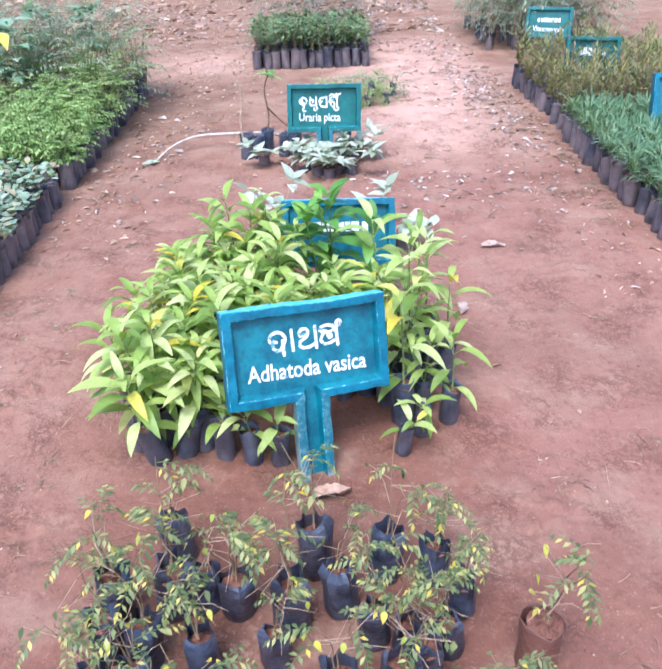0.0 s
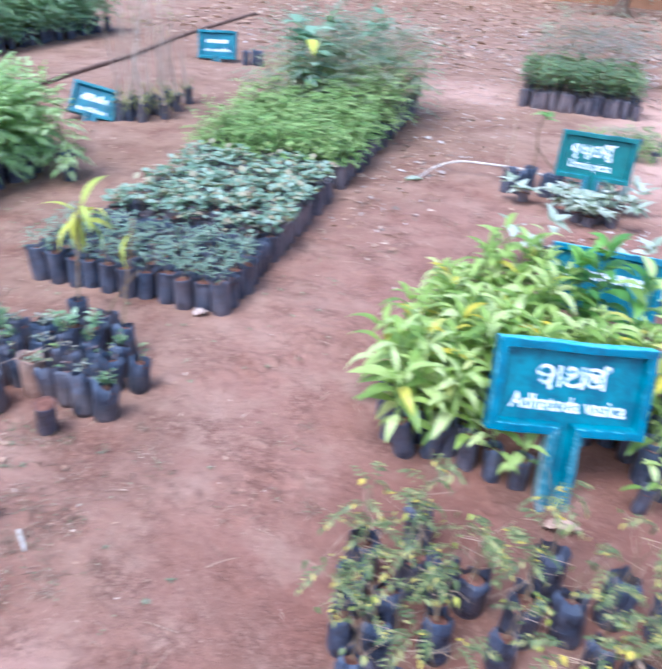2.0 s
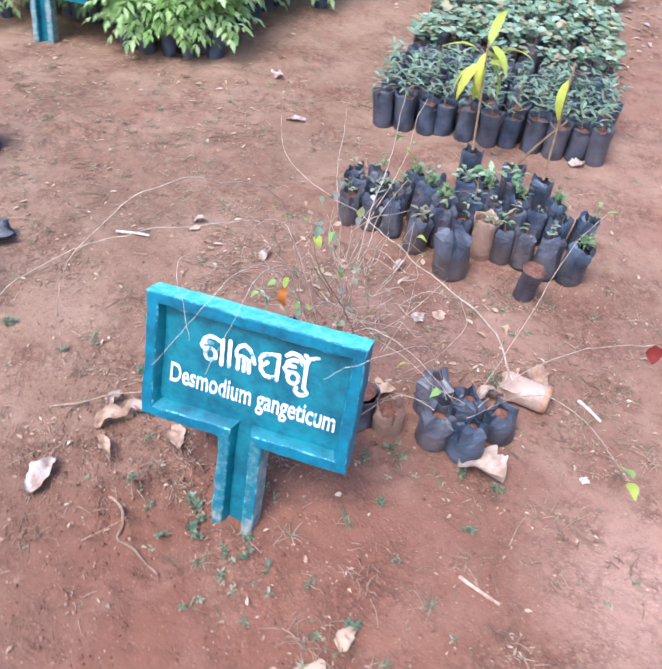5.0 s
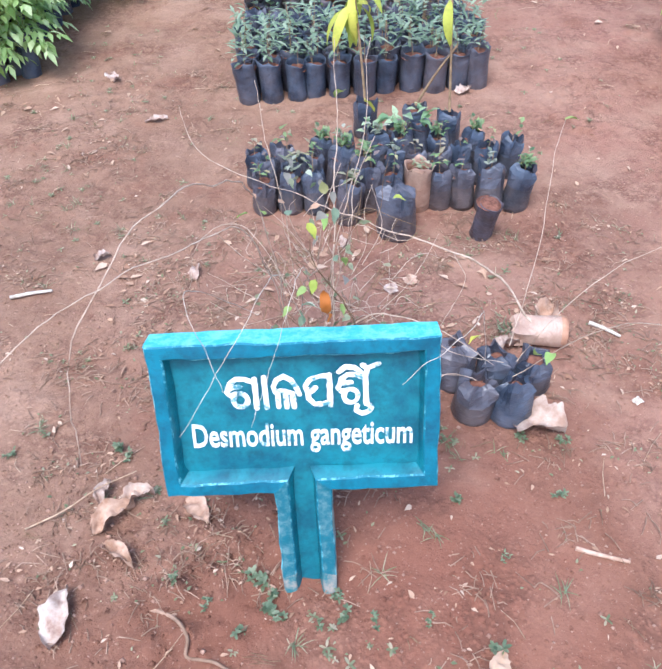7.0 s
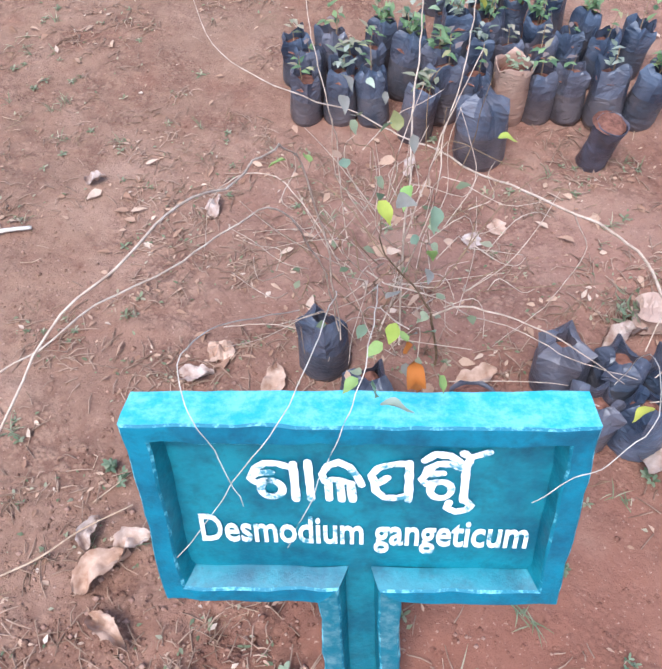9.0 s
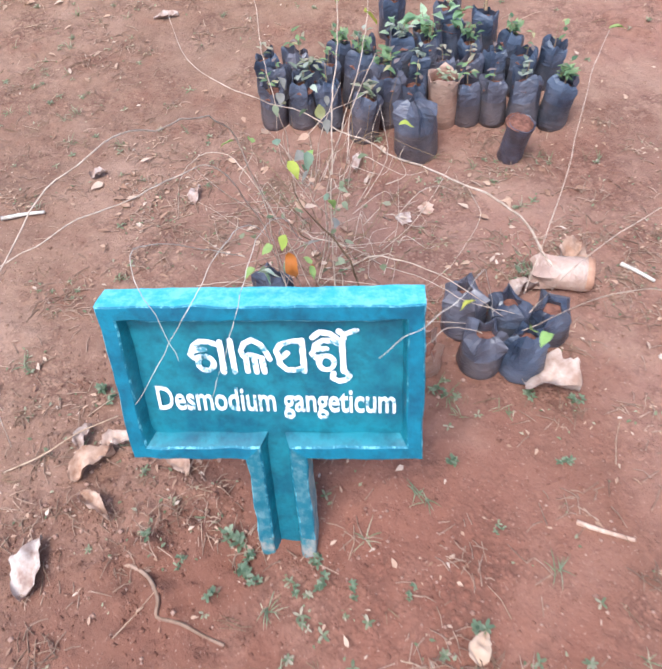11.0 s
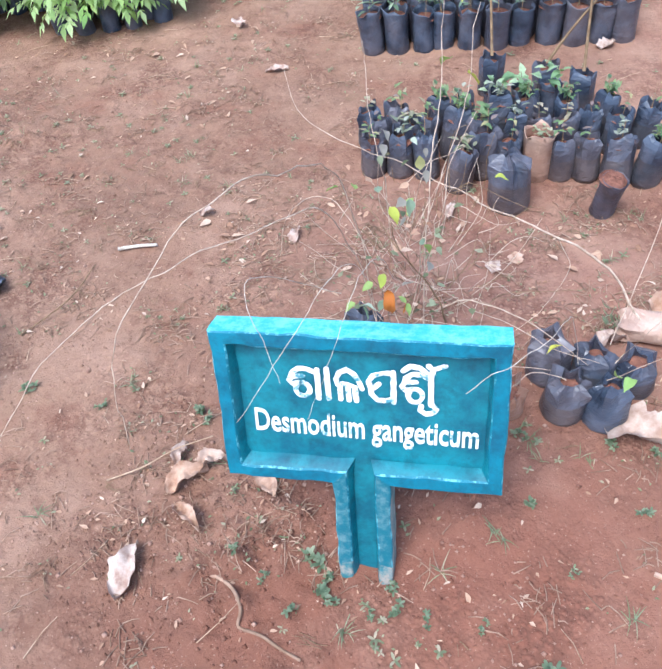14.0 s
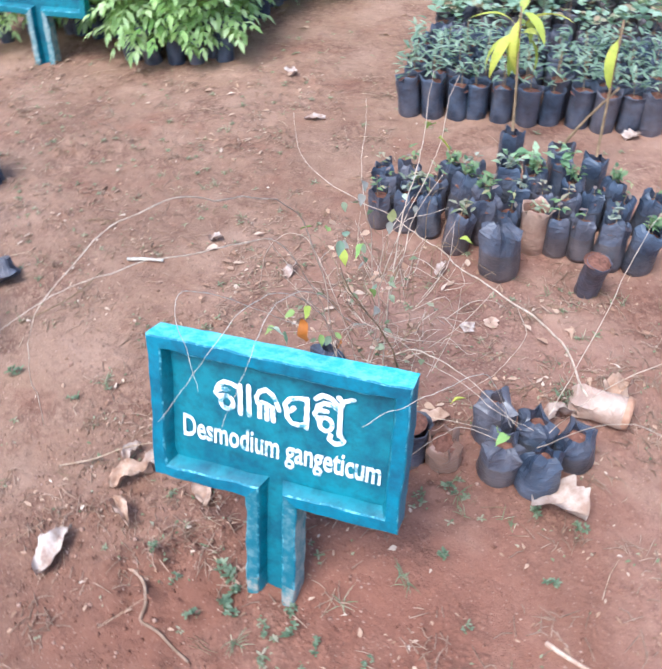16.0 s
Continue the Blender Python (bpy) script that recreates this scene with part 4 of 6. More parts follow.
# ---- small pinnate seedlings in the nearest bed ----
def pinnate_seedling(i, own=None):
    root = potted("pinnate_seedling", "spindly olive-green seedling with yellowing leaflets in a grow bag", "potted plant", "small seedlings in loose rows", i, bag=own or slack_bag(130 + i, 0.046, 0.155, BAG_DARK, 0.88, 0.3, 0.14))
    gs, gl = Geo(), Geo()
    for _ in range(rnd.choice((2, 2, 3))):
        hd, h = heading(U(0, 6.3), 0), U(0.15, 0.29)
        b = U(0.02, 0.09)
        pts = [Vector((0, 0, TOP)) + hd * (b * (k / 4) ** 1.6) + UP * (h * k / 4) + Vector((U(-0.008, 0.008), U(-0.008, 0.008), 0)) for k in range(5)]
        gs.tube(pts, 0.0024, 0.001, 4)
        for k in range(rnd.choice((2, 3, 4))):
            f = U(0.6, 1)
            p = pts[0].lerp(pts[4], f)
            gl.pinnate(p, heading(U(0, 6.3), U(-0.1, 0.6)), U(0.06, 0.115), rnd.choice((5, 6, 7)), 0.027, 0.0115, U(0.8, 2.4), 0, 1)
        for k in range(2):
            p = pts[0].lerp(pts[4], U(0.2, 0.6))
            q = p + heading(U(0, 6.3), U(-0.3, 0.5)) * U(0.05, 0.13)
            gl.tube([p, p.lerp(q, 0.5) + UP * U(-0.01, 0.015), q], 0.0011, 0.0006, 3, 3)
        for k in range(2):
            p = pts[0].lerp(pts[4], U(0.3, 0.8))
            q = p + heading(U(0, 6.3), U(-0.2, 0.7)) * U(0.05, 0.1)
            gl.tube([p, q], 0.0014, 0.0008, 3, 3)
            gl.leaf(q, heading(U(0, 6.3), U(-1.3, -0.5)), U(0.022, 0.036), 0.015, 0.7, 0.35, 6, "ovate", 2 if rnd.random() < 0.4 else 0)
    part("stem", gs.mesh("stem", STEM), root)
    part("foliage", gl.mesh("foliage", L_B, STEM_GREEN, L_YEL, TWIG), root)
    return root


VB = [pinnate_seedling(i) for i in range(9)]
SPOTS_B = [(1.885, 1.064), (1.895, 0.893), (1.972, 0.902), (2.056, 0.885), (1.745, 0.89), (1.757, 0.774), (1.846, 0.749), (1.775, 0.65), (1.995, 0.708), (2.155, 0.734), (2.314, 0.871), (2.388, 0.78), (2.464, 0.753), (2.604, 0.856), (2.56, 0.748), (1.868, 0.645), (2.191, 0.834), (2.422, 0.635), (2.492, 0.66), (2.552, 0.954), (2.425, 0.975), (1.811, 0.539), (1.9, 0.502), (2.013, 0.509), (2.625, 0.578), (2.4, 0.512), (2.3, 0.61), (2.52, 0.5), (2.25, 1.0)]
bed(VB, SPOTS_B, 7, 0.84, 1.04)
MUD_BAG = bag_mesh(44, 0.047, 0.15, 0.2, BAG_RED)
FOLDED[MUD_BAG.name] = soil_mesh(4, 0.045, 0.172)
pinnate_seedling(3, MUD_BAG).matrix_basis = pose(2.752, 0.705, 0, 3, 2, 40)


# ---- low seedlings in the two small beds beside the middle path ----
def low_seedling(name, label, group, i, leafmat, h, count, ll, lw, shape="lance", tall=False, spread=0.02, droop=0.6, loose=False):
    root = potted(name, label, "potted plant", group, i, tall, bag=slack_bag(90 + i, 0.043, 0.15, None, 0.86, 0.32, 0.12) if loose else None)
    g = Geo()
    z0 = 0.16 if tall else TOP
    for _ in range(count):
        f = U(0.2, 1)
        p = Vector((U(-spread, spread), U(-spread, spread), z0 + h * f))
        g.leaf(p, heading(U(0, 6.3), U(-0.1, 0.8)), ll * U(0.7, 1.2), lw * U(0.8, 1.2), droop, 0.25, 3 if ll < 0.06 else 6, shape)
    for _ in range(max(1, count // 8)):
        g.tube([(U(-0.01, 0.01), U(-0.01, 0.01), z0 - 0.02), (U(-0.015, 0.015), U(-0.015, 0.015), z0 + h)], 0.0018, 0.001, 4, 1)
    part("foliage", g.mesh("foliage", leafmat, STEM), root)
    return root


VE = [low_seedling("small_seedling", "small sprouting seedling in a crumpled black grow bag", "short block of grow bags", i, (L_SEED, L_DUSK, L_SEED, L_WEED, L_SEED)[i % 5], U(0.03, 0.1), n, 0.032, 0.013, "ovate", loose=True) for i, n in enumerate((8, 12, 5, 18, 9, 3, 9, 22, 6, 10))]
bed(VE, [(-0.087, 1.345), (-0.004, 1.338), (0.08, 1.32), (0.175, 1.262), (0.478, 1.312), (0.552, 1.305), (0.634, 1.278), (0.717, 1.278), (-0.11, 1.5), (-0.018, 1.485), (0.073, 1.46), (0.16, 1.43), (0.245, 1.42), (0.342, 1.44), (0.43, 1.45), (0.5, 1.43), (0.572, 1.46), (0.648, 1.44), (0.735, 1.475), (0.25, 1.33), (0.33, 1.34), (-0.07, 1.42), (0.02, 1.41), (0.1, 1.54), (0.2, 1.53), (0.3, 1.53), (0.4, 1.545), (0.52, 1.53), (0.62, 1.53)], 7, 0.9, 1.04)
VM = [low_seedling("narrow_leaved_seedling", "grey-green narrow-leaved seedling in a black grow bag", "grow bags of grey-green seedlings", i, L_GREY, 0.09, n, 0.05, 0.013, "lance", False, 0.035) for i, n in enumerate((15, 21, 11, 18))]
bed(VM, [(x, y) for x, y in grid(-0.15, 0.78, 11, 2.13, 2.47, 5) if not (x < 0.1 and y < 2.2 and rnd.random() < 0.25)], 3, 0.95, 1.08)
VGAP = potted("grow_bag", "black grow bag of bare soil between two blocks", "grow bag", "bare grow bags between the blocks", 3, bag=slack_bag(151, 0.042, 0.15, None, 0.85, 0.3, 0.12))
VGAP2 = potted("grow_bag", "black grow bag of bare soil between two blocks", "grow bag", "bare grow bags between the blocks", 2, bag=slack_bag(157, 0.042, 0.145, None, 0.8, 0.35, 0.15))
bed([VGAP, VGAP2], grid(-0.13, 0.77, 11, 2.56, 2.64, 2, 0.01), 4, 0.95, 1.05)
VC = [low_seedling("round_leaved_seedling", "blue-green round-leaved seedling in a black grow bag", "block of round-leaved seedlings", i, L_CAB, 0.1, n, 0.045, 0.04, "round", False, 0.045, 0.4) for i, n in enumerate((15, 20, 9, 17, 13))]
bed(VC, grid(-0.13, 0.76, 11, 2.76, 3.8, 12), 4, 0.85, 1.15)


def bushy(name, label, group, i, leafmat, h, sprays, length, pairs, ll, lw, spread, tall=False, low=0.3, droop=0.7, wood=None):
    root = potted(name, label, "potted plant", group, i, tall)
    g = Geo()
    z0 = 0.16 if tall else TOP
    for _ in range(max(1, sprays // 7)):
        a, t = U(0, 6.3), spread * U(0.2, 1.1)
        q = heading(a, 0) * t
        g.tube([(0, 0, z0 - 0.02), q * 0.3 + UP * (z0 + h * 0.35) + Vector((U(-0.02, 0.02), U(-0.02, 0.02), 0)), q * 0.8 + UP * (z0 + h * 0.7) + Vector((U(-0.03, 0.03), U(-0.03, 0.03), 0)), q * 1.25 + UP * (z0 + h * U(0.85, 1.0))], 0.0026, 0.0008, 4, 1)
    for _ in range(sprays):
        f = U(low, 1.0)
        a = U(0, 6.3)
        p = Vector((math.cos(a) * spread * U(0, 1), math.sin(a) * spread * U(0, 1), z0 + h * f))
        g.pinnate(p, heading(a + U(-0.6, 0.6), U(0.0, 0.9) if f < 0.85 else U(0.6, 1.4)), length * U(0.7, 1.2), pairs, ll, lw, droop, 0)
    part("foliage", g.mesh("foliage", leafmat, wood or STEM_GREEN), root)
    return root


VF1 = [bushy("ferny_seedling", "fresh green fine-leaved seedling in a black grow bag", "block of fine-leaved seedlings", i, (L_FINE, L_FINE, L_FERN, L_FINE, L_FERN)[i], (0.17, 0.22, 0.15, 0.24, 0.19)[i], 24, 0.08, 4, 0.03, 0.017, 0.055, False, 0.0, 1.0) for i in range(5)]
bed(VF1, grid(-0.2, 0.77, 11, 4.0, 5.15, 12), 4, 0.85, 1.2)
VT = [bushy("straggly_plant", "straggly green herb in a black grow bag", "block of straggly tall herbs", i, (L_STRAW, L_FINE, L_STRAW, L_GREY, L_STRAW)[i], h, n, 0.17, 6, ll, lw, 0.14, False, 0.0, 0.9, TWIG if i % 2 else None) for i, (h, n, ll, lw) in enumerate(((0.35, 26, 0.045, 0.014), (0.28, 28, 0.04, 0.022), (0.5, 22, 0.05, 0.01), (0.42, 24, 0.05, 0.018), (0.6, 16, 0.05, 0.009)))]
bed(VT, grid(-0.2, 0.78, 9, 5.27, 6.4, 9), 6, 0.8, 1.2)
def cut_leaved_plant(i, h):
    """Upright shoots, each with a whorl of broad, deeply cut leaves to its tip."""
    root = potted("cut_leaved_plant", "light green plant with feathery cut leaves in a black grow bag", "potted plant", "dense bed of light green plants", i, True)
    gs, gl = Geo(), Geo()
    for _ in range(3):
        a, lean = U(0, 6.3), U(0.02, 0.1)
        pts = [Vector((0, 0, 0.15)) + heading(a, 0) * (lean * (k / 4) ** 1.3) + UP * (h * U(0.85, 1.05) * k / 4) for k in range(5)]
        gs.tube(pts, 0.0035, 0.0015, 4)
        for k in range(12):
            f = 0.05 + 0.95 * k / 11
            p = pts[0].lerp(pts[2], 2 * f) if f < 0.5 else pts[2].lerp(pts[4], 2 * f - 1)
            a += 2.4
            up = U(-0.5, 0.2) if f < 0.4 else U(0.0, 0.6) if f < 0.85 else U(0.6, 1.3)
            gl.pinnate(p, heading(a, up), U(0.11, 0.17) * (1.1 - 0.3 * f), 4, 0.07 - 0.02 * f, 0.028, U(0.3, 0.9), 0, None, 0.85)
    part("stem", gs.mesh("stem", STEM_GREEN), root)
    part("foliage", gl.mesh("foliage", (L_F, L_F, L_FERN, L_F)[i % 4]), root)
    return root


VCUT = [cut_leaved_plant(i, h) for i, h in enumerate((0.33, 0.4, 0.28, 0.36, 0.44))]
CUT = [(x + 0.1 * max(0, y - 2.5), y) for x, y in grid(-2.25, -1.18, 12, 2.52, 3.7, 10, 0.02) if not (x < -1.55 and y < 2.6) and not (x > -1.3 and y > 3.45)]
bed(VCUT, [(-1.105, 2.49), (-1.22, 2.43), (-1.32, 2.42), (-1.43, 2.4), (-1.54, 2.41), (-0.82, 3.37), (-2.3, 2.5)] + CUT, 5, 0.9, 1.12)
g = Geo()
for k in range(3):
    g.pinnate(Vector((-2.16, 2.36 - 0.03 * k, 0.17)), Vector((-0.8, -0.5 + 0.3 * k, -0.15 - 0.1 * k)), 0.36, 9, 0.075, 0.03, 0.8, 0)
me = g.mesh("fallen_spray", L_F)
me.transform(Matrix.Translation((0, 0, 0.002 - min(v.co.z for v in me.vertices))))
single("fallen_spray", me, "pale green cut-leaved spray sagging onto bare soil", "leaf spray")
VH = [bushy("feathery_plant", "dark green feathery plant in a black grow bag", "long bed of dark feathery plants", i, L_HEDGE, 0.42, 62, 0.14, 6, 0.054, 0.024, 0.11, True, -0.12, 1.0) for i in range(4)]
bed(VH, [(x + 0.06 * (y - 3), y) for x, y in grid(-4.12, -5.3, 6, 1.9, 8.6, 44, 0.04)], 5, 0.9, 1.15)


# ---- beds on the far side of the right-hand path ----
def blade_plant(name, label, group, i, leafmat, h, count, ll, lw, spread, tall=False):
    root = potted(name, label, "potted plant", group, i, tall)
    g = Geo()
    z0 = TOP
    for _ in range(max(2, count // 10)):
        a, t = U(0, 6.3), U(0.3, 1)
        q = Vector((math.cos(a) * spread * t, math.sin(a) * spread * t, z0 + h * U(0.7, 1)))
        g.tube([(0, 0, z0 - 0.02), tuple(q * 0.5 + Vector((0, 0, z0 * 0.5))), tuple(q)], 0.0022, 0.001, 4, 1)
    for _ in range(count):
        a, f = U(0, 6.3), U(0.1, 1)
        p = Vector((math.cos(a) * spread * f * U(0, 1), math.sin(a) * spread * f * U(0, 1), z0 + h * f))
        g.leaf(p, heading(a, U(0.0, 1.2)), ll * U(0.7, 1.3), lw, 0.6, 0.2, 3, "lance")
    part("foliage", g.mesh("foliage", leafmat, STEM if leafmat in (L_DRY, L_PURPLE) else STEM_GREEN), root)
    return root


VR1 = [blade_plant("grassy_seedling", "bluish-green narrow-bladed seedling in a black grow bag", "bed of bluish grassy seedlings", i, L_LINE, 0.12, 60, 0.085, 0.009, 0.055) for i in range(3)]
bed(VR1, grid(4.02, 5.2, 12, 2.75, 4.6, 17, 0.015), 5)
VR2 = [blade_plant("withered_plant", "yellowed spindly withering plant in a black grow bag", "bed of yellowed spindly plants", i, L_DRY, h, 84, 0.05, 0.012, 0.08) for i, h in enumerate((0.25, 0.32, 0.28))]
bed(VR2, grid(4.06, 5.3, 11, 4.78, 6.3, 13, 0.025), 7, 0.8, 1.15)
VR3 = [bushy("grey_withered_plant", "grey-green withering bushy plant in a black grow bag", "bed of grey withering plants", i, (L_DUSK, L_STRAW, L_GREY, L_DUSK, L_PURPLE)[i], h, n, 0.19, 5, ll, lw, 0.26, False, 0.1, 1.1, TWIG) for i, (h, n, ll, lw) in enumerate(((0.5, 54, 0.06, 0.022), (0.7, 40, 0.05, 0.014), (0.58, 54, 0.065, 0.026), (0.8, 50, 0.06, 0.022), (0.65, 34, 0.05, 0.014)))]
bed(VR3, grid(4.2, 5.35, 7, 7.9, 9.4, 8, 0.06), 9, 0.75, 1.15)
VR4 = [low_seedling("leafy_seedling", "fresh green leafy seedling in a black grow bag", "small far block of leafy seedlings", i, L_SEED, 0.2, 26, 0.06, 0.028, "ovate", True, 0.06) for i in range(4)]
bed(VR4, grid(1.75, 2.8, 13, 7.28, 8.3, 10, 0.015), 3)
VR5 = [bushy("thin_stemmed_plant", "thin tall grey-stemmed plant in a black grow bag", "thin tall plants at the back of the block", i, (L_PURPLE, L_STRAW, L_DUSK)[i], h, n, 0.16, 4, 0.06, 0.02, 0.2, False, 0.25, 0.7, TWIG) for i, (h, n) in enumerate(((0.65, 24), (0.9, 22), (0.78, 30)))]
bed(VR5, grid(1.8, 2.85, 8, 8.42, 9.1, 3, 0.08), 8, 0.8, 1.15)
VLOW = [bushy("creeping_plant", "low yellowish-green creeping plant in a grow bag", "low creeping plants", i, (L_STRAW, L_FINE)[i], 0.12, 46, 0.15, 5, 0.035, 0.022, 0.15, False, -0.9, 1.3) for i in range(2)]
bed(VLOW, [(2.62, 5.85), (2.76, 6.05), (2.88, 5.8), (2.6, 6.15), (2.78, 6.3), (2.95, 6.05), (2.72, 5.72), (2.5, 5.95), (2.4, 6.1)], 6, 0.7, 0.9)


# ---- sage-leaved plants about the far middle board ----
LOW_BAG = bag_mesh(35, 0.042, 0.075, 1.4, BAG_DUSTY)
FOLDED[LOW_BAG.name] = soil_mesh(3, 0.042, 0.075)


def sage_plant(i):
    root = potted("sage_leaved_plant", "pale sage-leaved plant with bare stems in a low grow bag", "potted plant", "pale plants round the middle board", i, bag=LOW_BAG)
    g = Geo()
    for _ in range(4):
        a = U(0, 6.3)
        tip = heading(a, 0) * U(0.08, 0.2) + UP * U(0.08, 0.2)
        pts = [Vector((0, 0, 0.05)), tip * 0.5 + UP * 0.04, tip]
        g.tube(pts, 0.003, 0.0012, 4, 1)
        for _ in range(8):
            g.leaf(pts[0].lerp(tip, U(0.3, 1.0)) if rnd.random() < 0.4 else pts[1].lerp(tip, U(0.2, 1)), heading(U(0, 6.3), U(-0.3, 0.8)), U(0.07, 0.12), 0.05, 0.6, 0.2, 4, "ovate")
    part("foliage", g.mesh("foliage", L_SAGE, TWIG), root)
    return root


VS = [sage_plant(i) for i in range(3)]
bed(VS, [(1.95, 4.36), (2.2, 4.18), (2.5, 4.3), (2.56, 4.48), (2.42, 4.14), (2.3, 4.12), (2.36, 4.06), (2.5, 4.12), (2.24, 4.24), (2.1, 3.4), (2.55, 3.1), (2.7, 3.0)], 6)
VEMPTY = potted("grow_bag", "black grow bag of bare soil", "grow bag", "loose grow bags", 2)
bed([VEMPTY], [(1.83, 4.5), (1.91, 4.5), (2.08, 4.52), (2.16, 4.5), (2.48, 4.52)], 4)


def bare_branch(name, pts, r0, r1, label, material=TWIG, category="branch"):
    g = Geo()
    g.tube(smooth_path(pts, 5), r0, r1, 6)
    ob = single(name, g.mesh(name, material), label, category)
    return ob


def smooth_path(pts, n):
    """A smooth line through the points."""
    P = [Vector(p) for p in pts]
    P = [P[0] * 2 - P[1]] + P + [P[-1] * 2 - P[-2]]
    out = []
    for i in range(1, len(P) - 2):
        a, b, c, d = P[i - 1], P[i], P[i + 1], P[i + 2]
        for k in range(n):
            t = k / n
            out.append(0.5 * ((2 * b) + (c - a) * t + (2 * a - 5 * b + 4 * c - d) * t * t + (3 * b - a - 3 * c + d) * t ** 3))
    return out + [P[-2]]


bare_branch("fallen_branch", [(1.21, 4.43, 0.004), (1.3, 4.62, 0.05), (1.45, 4.72, 0.09), (1.65, 4.73, 0.1), (1.95, 4.72, 0.1), (2.15, 4.7, 0.06), (2.3, 4.75, 0.01)], 0.006, 0.011, "pale peeled branch arching over bare soil", PALE_STICK)
bare_branch("upright_twig", [(1.81, 4.5, 0.12), (1.8, 4.51, 0.25), (1.82, 4.52, 0.36), (1.8, 4.52, 0.5)], 0.008, 0.004, "pale bare twig standing in a grow bag", TWIG)


def young_tree(x, y):
    root = empty("young_sapling", "young sapling with a few yellow-green leaves on a bare stem", "sapling")
    g = Geo()
    g.tube(smooth_path([(0, 0, 0.1), (0.02, 0, 0.25), (0.0, 0.01, 0.4), (0.03, 0, 0.5)], 3), 0.008, 0.004, 6)
    g.tube([(0.01, 0, 0.3), (0.1, 0.02, 0.2), (0.2, 0, 0.12)], 0.006, 0.003, 5)
    part("stem", g.mesh("stem", STEM), root)
    g = Geo()
    for k in range(6):
        g.leaf((0.03, 0, 0.48 + 0.01 * k), heading(k * 1.05, U(0, 0.5)), 0.1, 0.055, 0.8, 0.2, 5, "ovate")
    part("foliage", g.mesh("foliage", L_FERN), root)
    part("bag", BAGS[3], root)
    root.matrix_basis = pose(x, y, 0)


young_tree(1.96, 4.62)


# ---- drooping yellow-leaved saplings between the two small beds ----
LEAVES_Y = leaf_meshes(L_YEL, 4, 0.15, 0.032, 1.6, "lance", 7)


def yellow_sapling(x, y, height, lean, count, bag_i, label):
    root = potted("yellow_leaved_sapling", label, "potted plant", "yellow-leaved saplings", bag_i, bag=slack_bag(170 + bag_i, 0.043, 0.14, None, 0.85, 0.25, 0.1))
    g = Geo()
    pts = smooth_path([(0, 0, 0.14), (lean[0] * 0.4, lean[1] * 0.4, 0.14 + height * 0.45), (lean[0], lean[1], 0.14 + height)], 4)
    g.tube(pts, 0.0055, 0.0035, 6)
    stem = part("stem", g.mesh("stem", STEM), root)
    for k in range(count):
        p = pts[-1] - UP * U(0, 0.09)
        size = U(0.85, 1.3) if count > 2 else 1.05
        pitch = 52 if count < 3 else rnd.choice((-35, 10, 30, 45, 60, 70)) + U(-10, 10)
        part("leaf", LEAVES_Y[k % 4], stem, "", pose(*p, U(-25, 25), pitch, (200 if count > 2 else 265) + 222 * k + U(-30, 30)) @ Matrix.Diagonal((size, size, size, 1)))
    root.matrix_basis = pose(x, y, 0)


yellow_sapling(0.285, 1.79, 0.38, (-0.03, 0.12), 14, 1, "sapling with drooping yellow-green leaves in a black grow bag")
yellow_sapling(0.57, 1.67, 0.4, (0.0, 0.12), 1, 2, "leaning sapling with one hanging yellow leaf in a black grow bag")
yellow_sapling(0.46, 1.73, 0.2, (0.14, 0.03), 0, 3, "bare leaning sapling stem in a black grow bag")
VG = [low_seedling("sprouting_seedling", "green sprouting seedling in a low grow bag", "odd seedlings between the beds", i, L_HEDGE, 0.07, 13, 0.05, 0.032, "ovate", False, 0.04) for i in range(2)]
bed(VG, [(0.38, 1.62), (0.46, 1.63), (0.28, 1.62)], 4, 0.8, 0.95)

# ---- odd bags in front of the short block ----
ob = potted("crumpled_grow_bag", "large crumpled black grow bag with its top folded over", "grow bag", "loose grow bags", 1, bag=slack_bag(41, 0.06, 0.175, None, 0.3, 0.35, 0.16))
ob.matrix_basis = pose(0.322, 1.175, 0, 4, -3, 20)
ob = potted("faded_grow_bag", "faded tan grow bag with dry sprigs on top", "grow bag", "loose grow bags", 2, bag=BAG_OLD)
g = Geo()
for _ in range(26):
    g.leaf((U(-0.026, 0.026), U(-0.026, 0.026), U(0.135, 0.165)), heading(U(0, 6.3), U(0, 0.9)), U(0.012, 0.024), 0.009, 0.5, 0.2, 3, "ovate")
tagged(part("sprig_tuft", g.mesh("sprig_tuft", L_STRAW), ob, "dry straw-coloured sprigs"), kind="stuff")
ob.matrix_basis = pose(0.408, 1.315, 0, 2, 0, 60)
ob = potted("short_grow_bag", "short black grow bag filled level with red soil", "grow bag", "loose grow bags", 0, bag=bag_mesh(43, 0.034, 0.135, 0.2, BAG_DARK))
ob.matrix_basis = pose(0.58, 1.135, 0, 5, 5, 0)

# ---- cluster of crumpled bags beside the nearest board ----
VK = [potted("crumpled_grow_bag", "crumpled mud-splashed black grow bag with a folded collar", "grow bag", "cluster of crumpled grow bags", i, bag=slack_bag(50 + i, 0.049, 0.118, BAG if i % 3 == 1 else None, 0.5, 0.34, 0.16)) for i in range(7)]
bed(VK, [(0.408, 0.43), (0.496, 0.412), (0.478, 0.51), (0.572, 0.512), (0.385, 0.535), (0.02, 0.49), (-0.05, 0.6)], 6, 0.95, 1.05)
ob = potted("squat_grow_bag", "squat dusty grow bag of bare soil behind the board", "grow bag", "loose grow bags", 2, bag=bag_mesh(63, 0.043, 0.12, 1.0, BAG_DUSTY))
